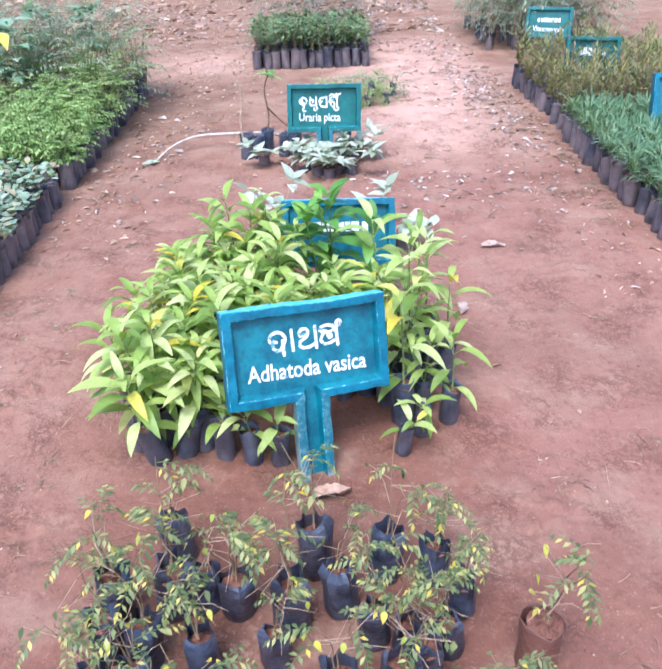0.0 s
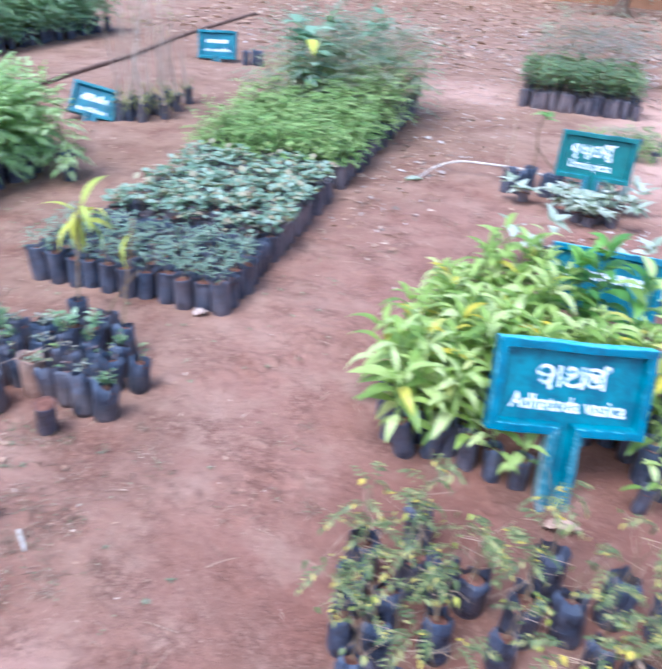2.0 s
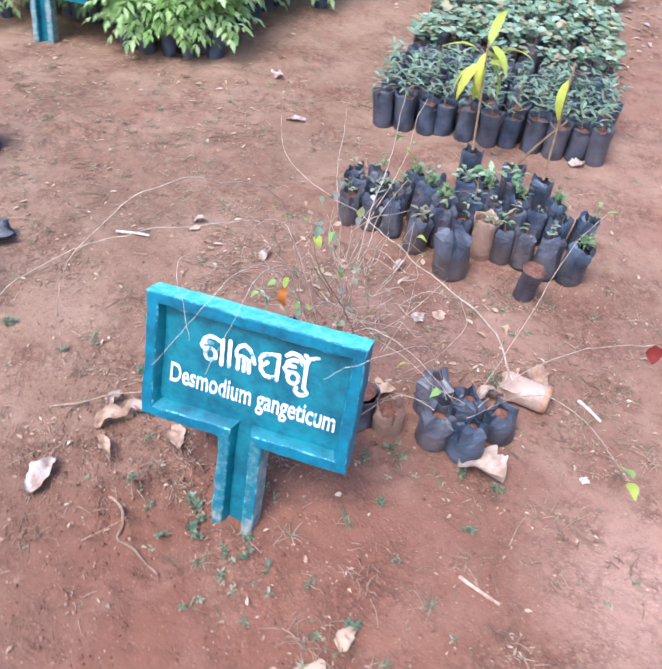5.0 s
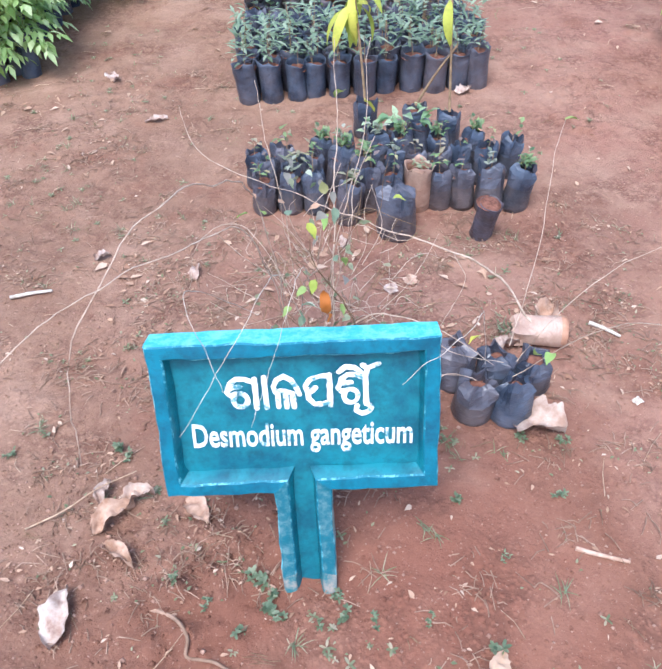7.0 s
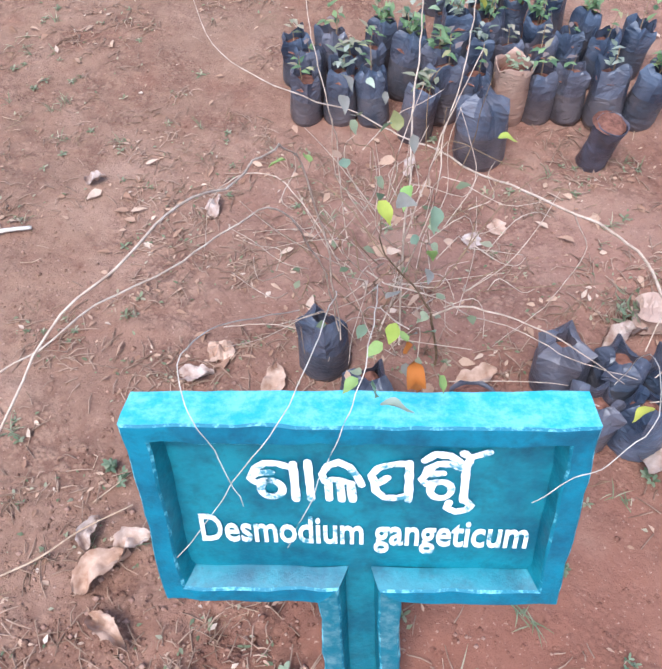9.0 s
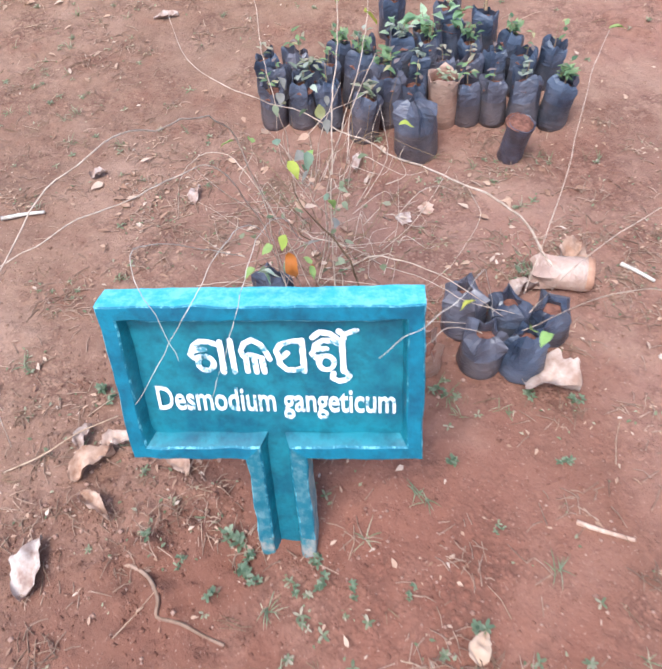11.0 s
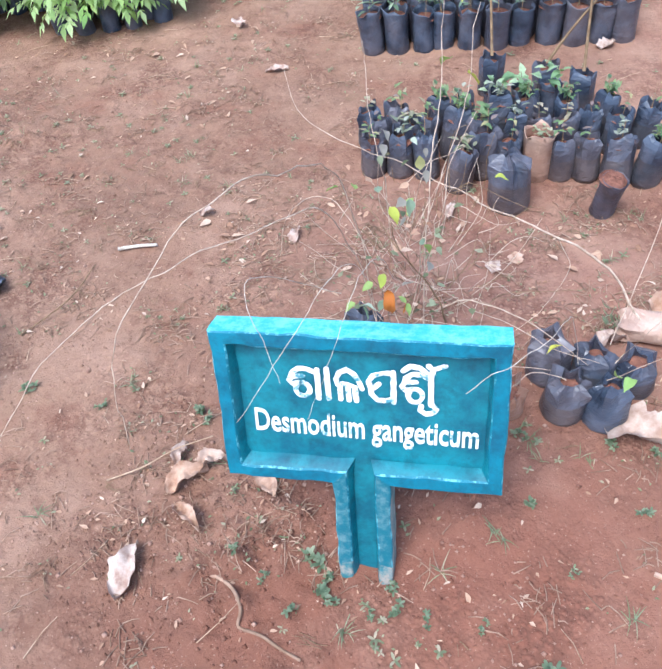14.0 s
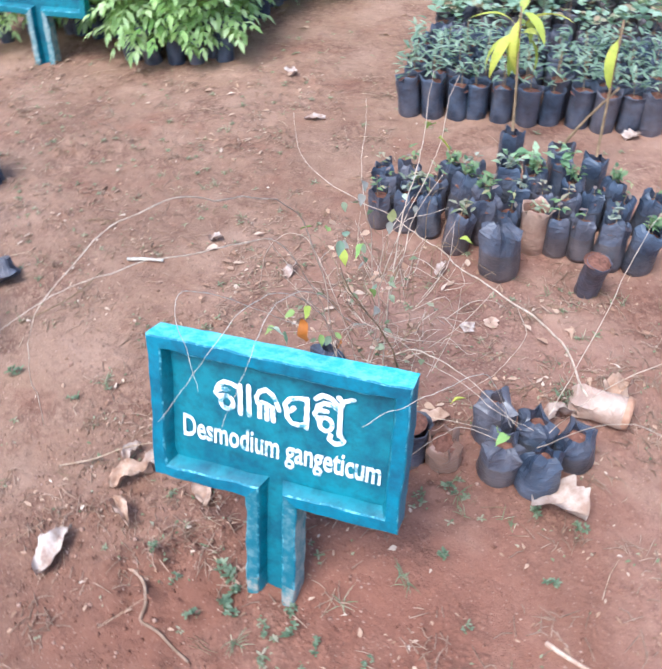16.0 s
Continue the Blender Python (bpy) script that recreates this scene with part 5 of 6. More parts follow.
ob.matrix_basis = pose(0.195, 0.42, 0, -4, 3, 10)
ob = potted("faded_grow_bag", "torn tan grow bag leaning among twigs", "grow bag", "loose grow bags", 1, bag=slack_bag(61, 0.042, 0.12, BAG_TAN, 0.7, 0.5, 0.3))
ob.matrix_basis = pose(0.28, 0.43, 0, 8, -6, 40)


def lying_bag(x, y, yaw, r, h, material, label, seed, base=None, sprigs=0):
    root = empty("fallen_grow_bag", label, "grow bag", "loose grow bags")
    flat = pose(0, 0, r * 0.96, 90, 0, 0)
    bag = part("bag", slack_bag(seed, r, h * 0.96, material, 0.7, 0.2, 0.12), root, "", flat)
    part("soil", soil_mesh(seed, r * 0.6, h * 0.78), root, "", flat)
    if base:
        g = Geo()
        rim = [(r * k * (1 + 0.06 * math.sin(3 * t)) * math.cos(t), r * k * math.sin(t), z) for k, z in ((0.4, -0.009), (0.97, -0.006), (1.04, 0.004), (1.05, 0.01)) for t in np.linspace(0, 2 * math.pi, 17)[:-1]]
        g.add([Vector(p) for p in rim], [(16 * j + k, 16 * j + (k + 1) % 16, 16 * j + 16 + (k + 1) % 16, 16 * j + 16 + k) for j in range(3) for k in range(16)] + [tuple(range(15, -1, -1))])
        part("base", g.mesh("base", base), bag, "soil-reddened bag bottom")
    if sprigs:
        g = Geo()
        for _ in range(sprigs):
            g.leaf((U(-0.03, 0.03), U(-0.03, 0.03), h * U(0.9, 1.1)), heading(U(0, 6.3), U(-0.2, 1.2)), U(0.02, 0.04), 0.009, 0.8, 0.3, 3, "ovate", 0, U(-0.5, 0.5))
        tagged(part("sprig_tuft", g.mesh("sprig_tuft", L_STRAW), bag, "dry straw-coloured sprigs", ), kind="stuff")
    root.matrix_basis = pose(x, y, 0, 0, 0, yaw)


lying_bag(0.69, 0.645, -101, 0.041, 0.145, BAG_BROWN, "faded tan grow bag lying on its side on soil", 71, CLAY_FILM, 30)
lying_bag(-1.25, 0.72, 127, 0.045, 0.16, BAG, "black grow bag lying on its side on soil", 72)

# ---- bare cuttings beside the second board, and leafy bags before it ----
def bare_cutting(i):
    root = potted("bare_cutting", "leafless grey cutting in a black grow bag", "potted plant", "bare cuttings", i)
    for _ in range((1, 2, 1, 1)[i % 4]):
        a, h = U(0, 6.3), U(0.16, 0.3)
        p0 = Vector((0, 0, TOP - 0.02))
        p1 = p0 + heading(a, 1.2) * (h * 0.5)
        p2 = p1 + heading(a + U(-0.8, 0.8), 1.1) * (h * 0.5)
        g = Geo()
        g.tube(smooth_path([p0, p0.lerp(p1, 0.5) + Vector((U(-0.015, 0.015), U(-0.015, 0.015), 0)), p1, p1.lerp(p2, 0.5) + Vector((U(-0.02, 0.02), U(-0.02, 0.02), 0)), p2], 2), 0.0085, 0.004, 5)
        stem = part("stem", g.mesh("stem", DRY_STEM), root)
        for _ in range(2):
            g = Geo()
            g.tube([p1, p1 + heading(U(0, 6.3), 0.7) * U(0.05, 0.1), p1 + heading(U(0, 6.3), 1.0) * U(0.1, 0.14)], 0.0055, 0.002, 4)
            part("twig", g.mesh("twig", DRY_STEM), stem)
    return root


bed([bare_cutting(i) for i in range(4)], [(-1.57, 1.2), (-1.66, 1.18), (-1.75, 1.14), (-1.83, 1.1), (-1.55, 1.29), (-1.64, 1.3), (-1.74, 1.26), (-1.68, 0.92), (-1.77, 0.93), (-1.85, 1.22), (-1.8, 1.02)], 5)
VL = [low_seedling("large_leaved_seedling", "green large-leaved seedling in a black grow bag", "leafy grow bags by the bare cuttings", i, (L_HEDGE, L_HEDGE)[i], 0.13, 14, 0.1, 0.07, "ovate", True, 0.05) for i in range(2)]
bed(VL, [(-1.17, 0.27), (-1.16, 0.37), (-1.18, 0.46), (-1.27, 0.3), (-1.27, 0.42)], 3)

# ---- tall bare stems by the sagging board, small heap by the far board ----
def cane_plant(i):
    root = potted("cane_plant", "tall bare pale-stemmed plant in a black grow bag", "potted plant", "tall bare stems", i)
    g = Geo()
    for _ in range(2):
        t = heading(U(0, 6.3), 0) * U(0.02, 0.2)
        h = U(0.5, 1.0)
        g.tube(smooth_path([(0, 0, TOP - 0.02), tuple(t * 0.4 + UP * (TOP + h * 0.5)), tuple(t + UP * (TOP + h))], 3), 0.007, 0.003, 5)
    part("stem", g.mesh("stem", DRY_STEM), root)
    g = Geo()
    for _ in range(26):
        g.leaf((U(-0.1, 0.1), U(-0.1, 0.1), U(0.75, 1.15)), heading(U(0, 6.3), U(-0.5, 0.8)), 0.07, 0.008, 0.8, 0.1, 3)
    for _ in range(26):
        g.leaf((U(-0.05, 0.05), U(-0.05, 0.05), U(0.1, 0.25)), heading(U(0, 6.3), U(-0.8, 0.5)), 0.1, 0.014, 1.2, 0.1, 3)
    part("foliage", g.mesh("foliage", L_DRY), root)
    return root


bed([cane_plant(i) for i in range(3)], [(-1.24, 4.82), (-1.18, 4.95), (-1.1, 5.1), (-1.06, 5.3), (-1.1, 5.6), (-1.2, 5.1), (-1.2, 5.4), (-1.3, 4.78), (-1.12, 4.82), (-1.02, 5.0), (-1.28, 4.95)], 3)
bed([potted("grow_bag", "squat dark grow bag of bare soil beside a low board", "grow bag", "loose grow bags", 4)], [(-1.38, 7.6), (-1.3, 7.66), (-1.22, 7.62), (-1.28, 7.75)], 5)
g = Geo()
g.tube(smooth_path([(-2.5, 4.6, 0.018), (-2.58, 6.1, 0.02), (-2.62, 7.3, 0.02), (-2.82, 9.1, 0.02), (-2.88, 11.6, 0.02)], 4), 0.022, 0.026, 8)
single("ground_pole", g.mesh("ground_pole", WOOD), "long weathered brown pole lying on the soil", "pole")


def tube_mesh(pts, r0, r1, material=None):
    g = Geo()
    g.tube(pts, r0, r1, 5)
    return g.mesh("stem", material or DRY_STEM)


# ---- big-leaved plant at the end of the straggly block ----
def big_leaf_plant(x, y, yellow=False):
    root = potted("big_leaved_plant", "tall plant with broad blue-green leaves and one yellow leaf" if yellow else "tall plant with broad blue-green leaves in a black grow bag", "potted plant", "", 3, True)
    g = Geo()
    g.tube(smooth_path([(0, 0, 0.14), (0.03, 0, 0.4), (0, 0.03, 0.75)], 4), 0.008, 0.004, 6)
    part("stem", g.mesh("stem", STEM_GREEN), root)
    g = Geo()
    for k in range(22):
        g.leaf((U(-0.05, 0.05), U(-0.05, 0.05), U(0.35, 0.8)), heading(U(0, 6.3), U(-0.1, 0.6)), U(0.12, 0.2), U(0.1, 0.15), 0.8, 0.15, 5, "ovate")
    part("foliage", g.mesh("foliage", L_BIG), root)
    if yellow:
        g = Geo()
        g.leaf((0.16, -0.6, 0.8), (0.5, -0.8, -0.3), 0.15, 0.08, 1.2, 0.2, 5, "ovate")
        part("yellow_leaf", g.mesh("yellow_leaf", L_YEL), root, "single bright yellow drooping leaf")
        part("leaf_stalk", tube_mesh(smooth_path([(0.0, 0.0, 0.5), (0.08, -0.3, 0.75), (0.16, -0.6, 0.8)], 3), 0.003, 0.002), root)
    root.matrix_basis = pose(x, y, 0)


big_leaf_plant(0.15, 5.3, True)
big_leaf_plant(0.05, 6.15)
VYG = low_seedling("yellowing_plant", "leafy plant with large yellowing leaves in a black grow bag", "", 2, L_DRY, 0.2, 26, 0.11, 0.07, "ovate", True, 0.1)
VYG.matrix_basis = pose(0.8, 6.1, 0)
big_leaf_plant(-0.05, 5.45)
big_leaf_plant(0.35, 6.6)


# ---- dry trailing plant behind the nearest board ----
def trailing_plant():
    root = empty("dry_trailing_plant", "nearly leafless plant with long arching dry stems", "plant")
    c = Vector((0.0, 0.62, 0.12))
    runs = (
        [(-0.02, 0.58, 0.1), (-0.04, 0.56, 0.45), (-0.07, 0.47, 0.65), (-0.1, 0.26, 0.79), (-0.14, 0.15, 0.84), (-0.2, 0.08, 0.83), (-0.25, 0.0, 0.78), (-0.29, -0.06, 0.68), (-0.31, -0.06, 0.55)],
        [(-0.02, 0.6, 0.1), (-0.05, 0.52, 0.42), (-0.09, 0.45, 0.57), (-0.15, 0.37, 0.61), (-0.22, 0.28, 0.64), (-0.29, 0.2, 0.66), (-0.36, 0.16, 0.64), (-0.45, 0.09, 0.6), (-0.53, 0.02, 0.53), (-0.6, -0.06, 0.42)],
        [(0.58, 0.6, 0.12), (0.5, 0.66, 0.22), (0.39, 0.7, 0.28), (0.29, 0.78, 0.28), (0.16, 0.93, 0.24), (0.06, 1.0, 0.25), (-0.1, 0.97, 0.36), (-0.22, 1.02, 0.4), (-0.27, 1.1, 0.5)],
        [(0.03, 0.58, 0.3), (0.13, 0.54, 0.27), (0.25, 0.56, 0.17), (0.36, 0.52, 0.13), (0.47, 0.44, 0.15)],
        [(0.0, 0.9, 0.02), (-0.01, 0.92, 0.25), (-0.02, 0.91, 0.36), (-0.04, 0.95, 0.44), (-0.06, 1.04, 0.49), (-0.07, 1.1, 0.56)],
        [(0.06, 0.6, 0.1), (0.1, 0.59, 0.4), (0.14, 0.62, 0.55), (0.16, 0.67, 0.6), (0.18, 0.75, 0.66), (0.2, 0.84, 0.76)],
        [(0.06, 0.62, 0.1), (0.12, 0.6, 0.38), (0.15, 0.66, 0.52), (0.2, 0.72, 0.6)],
        [(-0.08, 0.5, 0.3), (-0.14, 0.32, 0.52), (-0.166, 0.2, 0.63), (-0.156, 0.143, 0.615), (-0.138, 0.127, 0.568), (-0.117, 0.103, 0.496)],
        [(-0.02, 0.52, 0.32), (-0.02, 0.32, 0.56), (-0.045, 0.19, 0.63), (-0.077, 0.137, 0.6), (-0.126, 0.114, 0.53), (-0.15, 0.1, 0.49), (-0.196, 0.077, 0.418)],
        [(0.04, 0.52, 0.32), (0.03, 0.32, 0.57), (0.012, 0.19, 0.65), (-0.003, 0.145, 0.623), (-0.021, 0.128, 0.573), (-0.044, 0.111, 0.521), (-0.079, 0.08, 0.428)],
        [(0.42, 0.42, 0.18), (0.36, 0.3, 0.45), (0.3, 0.16, 0.55), (0.242, 0.118, 0.542), (0.209, 0.111, 0.52), (0.176, 0.1, 0.488)],
        [(0.5, 0.5, 0.15), (0.58, 0.65, 0.35), (0.64, 0.82, 0.43), (0.726, 1.015, 0.445)],
        [(0.4, 0.4, 0.15), (0.32, 0.36, 0.22), (0.26, 0.3, 0.22), (0.2, 0.27, 0.16)],
        [(0.5, 0.45, 0.15), (0.58, 0.45, 0.3), (0.7, 0.47, 0.41), (0.84, 0.49, 0.45)],
        [(0.48, 0.4, 0.15), (0.58, 0.28, 0.4), (0.66, 0.14, 0.53), (0.75, -0.01, 0.555)],
        [(0.02, 0.58, 0.1), (0.02, 0.42, 0.4), (0.03, 0.3, 0.56), (0.05, 0.2, 0.66)],
        [(0.04, 0.58, 0.1), (-0.04, 0.62, 0.35), (-0.12, 0.68, 0.42), (-0.22, 0.72, 0.34), (-0.26, 0.7, 0.22)],
        [(0.39, 0.7, 0.28), (0.42, 0.68, 0.2), (0.36, 0.64, 0.1), (0.27, 0.6, 0.03)],
        [(-0.25, 0.68, 0.02), (-0.15, 0.66, 0.05), (-0.04, 0.62, 0.06)],
        [(0.16, 0.58, 0.01), (0.143, 0.55, 0.172), (0.117, 0.53, 0.28), (0.05, 0.49, 0.435), (0.04, 0.45, 0.54)],
        [(0.09, 0.6, 0.05), (0.099, 0.68, 0.36), (0.11, 0.76, 0.482), (0.121, 0.82, 0.54), (0.125, 0.9, 0.635), (0.13, 0.95, 0.72)],
        [(0.12, 0.55, 0.2), (0.2, 0.53, 0.25), (0.33, 0.47, 0.24), (0.44, 0.43, 0.16)],
        [(0.05, 0.49, 0.435), (0.0, 0.52, 0.5), (-0.05, 0.58, 0.5), (-0.1, 0.63, 0.45)],
    )
    g = Geo()
    for k, r in enumerate(runs):
        pts = smooth_path(r, 6)
        pts = [p + noise.noise_vector(p * 9 + Vector((k, 0, 0))) * (0.012 if k < 7 else 0.004) + noise.noise_vector(p * 40) * 0.003 for p in pts]
        part("stem", tube_mesh(pts, 0.003 if k in (2, 19) else 0.0022 if k in (20, 21) else 0.0014 if k < 7 else 0.0007 if k in (7, 8, 9, 10) else 0.0011, 0.0005 if k in (7, 8, 9, 10) else 0.0007, STEM if k in (19, 22) else PALE_STICK if k in (7, 8, 9, 10) else DRY_STEM), root)
    g = Geo()
    for _ in range(34):
        a = U(0, 6.3)
        p = c + heading(a, 0) * U(0.02, 0.2) + UP * U(0.0, 0.4) + Vector((0.03, 0.0, 0))
        g.leaf(p, heading(U(0, 6.3), U(-0.6, 0.6)), U(0.014, 0.028), U(0.01, 0.018), 0.5, 0.2, 3, "ovate", 1 if rnd.random() < 0.5 else 0)
    for k in range(105):
        a = U(0, 6.3)
        p = c + heading(a, 0) * U(0, 0.2) + UP * U(-0.08, 0.2) + Vector((0.06, 0.06, 0))
        q = p + heading(a + U(-1.5, 1.5), U(-0.2, 1.3)) * U(0.05, 0.24)
        bend = Vector((U(-0.04, 0.04), U(-0.04, 0.04), U(-0.01, 0.05)))
        g.tube(smooth_path([p, p.lerp(q, 0.35) + bend, p.lerp(q, 0.7) + bend * U(-0.3, 0.9), q], 3), 0.0012, 0.0006, 3, rnd.choice((2, 2, 3)), False)
    tagged(part("foliage", g.mesh("foliage", L_WEED, DRYLEAF, DRY_STEM, STEM), root), kind="stuff")
    for p, size, m, tilt in (
        ((0.0, 0.79, 0.475), 0.04, L_PURPLE, -0.1), ((0.0, 0.79, 0.515), 0.045, L_PURPLE, 0.0), ((0.085, 0.73, 0.45), 0.045, L_DRY, 0.6),
        ((-0.09, 0.674, 0.45), 0.034, L_FINE, 0.1), ((-0.055, 0.68, 0.438), 0.034, L_FINE, 0.1), ((0.038, 0.467, 0.56), 0.042, L_YEL, -0.7), ((0.08, 0.488, 0.565), 0.04, L_FERN, -0.6), ((0.076, 0.333, 0.44), 0.03, L_ORANGE, -1.0), ((0.02, 0.126, 0.655), 0.036, L_SAGE, 0.2), ((0.143, 0.885, 0.62), 0.055, L_FINE, -0.4), ((0.177, 0.753, 0.661), 0.05, L_YEL, -0.7), ((0.33, 0.21, 0.48), 0.036, L_YEL, 0.2), ((0.405, 0.08, 0.56), 0.034, L_FERN, 0.3), ((0.39, 0.095, 0.545), 0.03, L_FINE, -0.6),
        ((0.055, 0.418, 0.606), 0.038, L_PURPLE, 0.7), ((0.084, 0.325, 0.69), 0.034, L_GREY, -0.9), ((0.242, 0.729, 0.43), 0.038, L_YEL, 0.1),
        ((0.05, 1.037, 0.326), 0.03, L_SAGE, 0.0), ((0.084, 1.034, 0.298), 0.03, L_PURPLE, -0.9), ((0.106, 0.445, 0.488), 0.03, L_FINE, -1.2),
        ((0.029, 0.223, 0.606), 0.026, L_FINE, -0.3), ((0.07, 0.336, 0.443), 0.026, L_FINE, 0.5), ((0.045, 0.255, 0.595), 0.032, L_YEL, -1.0), ((0.003, 0.19, 0.595), 0.026, L_FINE, -0.3), ((0.082, 0.19, 0.595), 0.026, L_FINE, -0.9), ((0.015, 0.19, 0.585), 0.034, L_GREY, -1.3),
        ((0.726, 1.015, 0.444), 0.045, L_FINE, 0.3), ((0.75, -0.015, 0.555), 0.04, L_YEL, 0.1), ((0.76, 0.0, 0.55), 0.036, L_FINE, 0.3),
    ):
        g = Geo()
        g.leaf((0, 0, 0), heading(U(0, 6.3), tilt), size * 0.86, size * 0.5, 0.8, 0.4, 8, "ovate", 0, U(-0.8, 0.8), 0.07)
        part("leaf", g.mesh("leaf", m), root, "", pose(*p))
    for k in range(26):
        g = Geo()
        g.leaf((0, 0, 0), heading(U(0, 6.3), U(-1.2, 0.4)), U(0.02, 0.034), U(0.012, 0.018), 0.5, 0.3, 6, "ovate", 0, U(-0.8, 0.8), 0.05)
        f = k / 25
        part("leaf", g.mesh("leaf", (L_STRAW, L_PURPLE, DRYLEAF, L_GREY)[k % 4]), root, "", pose(0.07 - 0.02 * f + U(-0.07, 0.07), 0.42 + 0.22 * f + U(-0.06, 0.06), 0.26 + 0.3 * f + U(-0.04, 0.04)))
    g = Geo()
    g.leaf((0.056, 0.186, 0.63), (0.1, -0.2, -1), 0.048, 0.018, 0.4, 0.6, 10, "round", 0, 0.5, 0.28)
    part("leaf", g.mesh("leaf", L_ORANGE), root, "withered bright orange leaf")
    g = Geo()
    g.leaf((0.845, 0.5, 0.442), (0.2, -0.3, -1), 0.052, 0.04, 0.5, 0.35, 8, "ovate", 0, 0.5, 0.08)
    part("leaf", g.mesh("leaf", RED_CLAY), root, "round dark red leaf")


trailing_plant()


# ---- fallen leaves, paper and sticks that can be told apart ----
def curled_leaf(name, x, y, yaw, length, width, material, label, lift=0.01):
    """A dry leaf with rolled, ragged margins."""
    g, nu, nv, sd = Geo(), 18, 6, x * 3.1 + y * 5.7
    vs = []
    for i in range(nu + 1):
        s = i / nu
        w = max(0.05, math.sin(math.pi * s ** 0.7) ** 0.8) * width / 2 * (1 + 0.32 * noise.noise((s * 5, sd, 1)))
        for j in range(nv + 1):
            t = 2 * j / nv - 1
            e = 1 + 0.25 * noise.noise((s * 9, t * 2, sd)) * abs(t)
            z = lift * (1.1 * t * t + 1.4 * noise.noise((s * 3.5, t * 1.5, sd + 4)) + 0.5 * noise.noise((s * 11, t * 5, sd))) + lift * 1.2 * math.sin(math.pi * s * 0.9)
            vs.append(Vector(((s - 0.5) * length, t * w * e + 0.1 * width * math.sin(s * 4 + sd), z)))
    g.add(vs, [(i * (nv + 1) + j, i * (nv + 1) + j + 1, (i + 1) * (nv + 1) + j + 1, (i + 1) * (nv + 1) + j) for i in range(nu) for j in range(nv)])
    me = g.mesh(name, material)
    me.transform(Matrix.Translation((0, 0, -min(v.co.z for v in me.vertices) - 0.001)))
    return single(name, me, label, "fallen leaf", pose(x, y, ground_height(x, y), 0, 0, yaw), "fallen leaves about the nearest board")


def crumpled(name, x, y, yaw, sx, sy, h, material, label, category, seed, ragged=0.3):
    g, n = Geo(), 9
    vs = []
    for j in range(n + 1):
        for i in range(n + 1):
            u, v = i / n - 0.5, j / n - 0.5
            e = 1 + ragged * noise.noise((u * 4 + seed, v * 4, 2))
            vs.append(Vector((u * sx * e, v * sy * e, h * max(0, 0.5 + 0.9 * noise.noise((u * 3.2, v * 3.2, seed * 3)) + 0.4 * noise.noise((u * 9, v * 9, seed))) * (1.2 - 1.7 * max(abs(u), abs(v))))))
    g.add(vs, [(j * (n + 1) + i, j * (n + 1) + i + 1, (j + 1) * (n + 1) + i + 1, (j + 1) * (n + 1) + i) for j in range(n) for i in range(n)])
    me = g.mesh(name, material, smooth=False)
    me.transform(Matrix.Translation((0, 0, 0.002 - min(v.co.z for v in me.vertices))))
    return single(name, me, label, category, pose(x, y, ground_height(x, y), 0, 0, yaw))


curled_leaf("pale_leaf", -0.495, -0.02, 80, 0.125, 0.055, PALE_LEAF, "bleached torn dry leaf curled on bare soil", 0.012)
curled_leaf("brown_leaf", -0.42, 0.198, 40, 0.105, 0.05, TAN_LEAF, "torn tan dry leaf on bare soil", 0.018)
curled_leaf("brown_leaf", -0.368, 0.238, 25, 0.07, 0.04, BLEACHED, "curled tan leaf end touching another leaf", 0.02)
curled_leaf("pale_leaf", -0.448, 0.262, 75, 0.06, 0.03, PALE_LEAF, "small bleached leaf beside a torn tan leaf", 0.014)
curled_leaf("brown_leaf", -0.24, 0.2, -45, 0.085, 0.05, TAN_LEAF, "crumpled tan dry leaf behind the board post")
curled_leaf("brown_leaf", -0.392, 0.1, -40, 0.085, 0.034, TAN_LEAF, "narrow curled tan leaf on soil", 0.016)
curled_leaf("pale_leaf", 0.337, -0.18, 75, 0.06, 0.04, PAPER, "small bleached dry leaf on soil")
crumpled("paper_scrap", 0.288, -0.323, 43, 0.135, 0.125, 0.012, PAPER, "creased soiled paper scrap lying on soil", "paper", 6, 0.28)
curled_leaf("torn_leaf", 0.553, 0.368, -40, 0.125, 0.11, BLEACHED, "large bleached folded leaf lying against grow bags", 0.02)
curled_leaf("torn_leaf", 0.665, 0.7, 60, 0.09, 0.06, TAN_LEAF, "tan torn leaf beside a fallen grow bag", 0.03)
curled_leaf("torn_leaf", 0.53, 0.62, 15, 0.1, 0.035, PALE_LEAF, "rolled pale leaf behind a cluster of grow bags", 0.02)
crumpled("plastic_scrap", 0.815, 0.425, 30, 0.024, 0.02, 0.008, PALE_STICK, "small crumpled whitish plastic scrap on soil", "plastic scrap", 5)
curled_leaf("pale_leaf", 0.274, 0.895, 70, 0.05, 0.04, PALE_LEAF, "small round bleached leaf on soil", 0.004)
curled_leaf("tan_leaf", 0.333, 0.935, 100, 0.05, 0.04, TAN_LEAF, "small round tan leaf on soil", 0.004)
crumpled("soil_clod", -0.255, 0.63, 10, 0.05, 0.045, 0.03, TAN_LEAF, "small orange-brown lump on soil", "clod", 8)
curled_leaf("pale_leaf", -0.3, 0.575, 10, 0.07, 0.04, PALE_LEAF, "torn pale leaf behind the board")
curled_leaf("brown_leaf", -0.15, 0.555, 80, 0.08, 0.05, TAN_LEAF, "tan leaf behind the board")
curled_leaf("brown_leaf", 0.23, 0.535, 20, 0.1, 0.05, TAN_LEAF, "tan leaf behind the board")
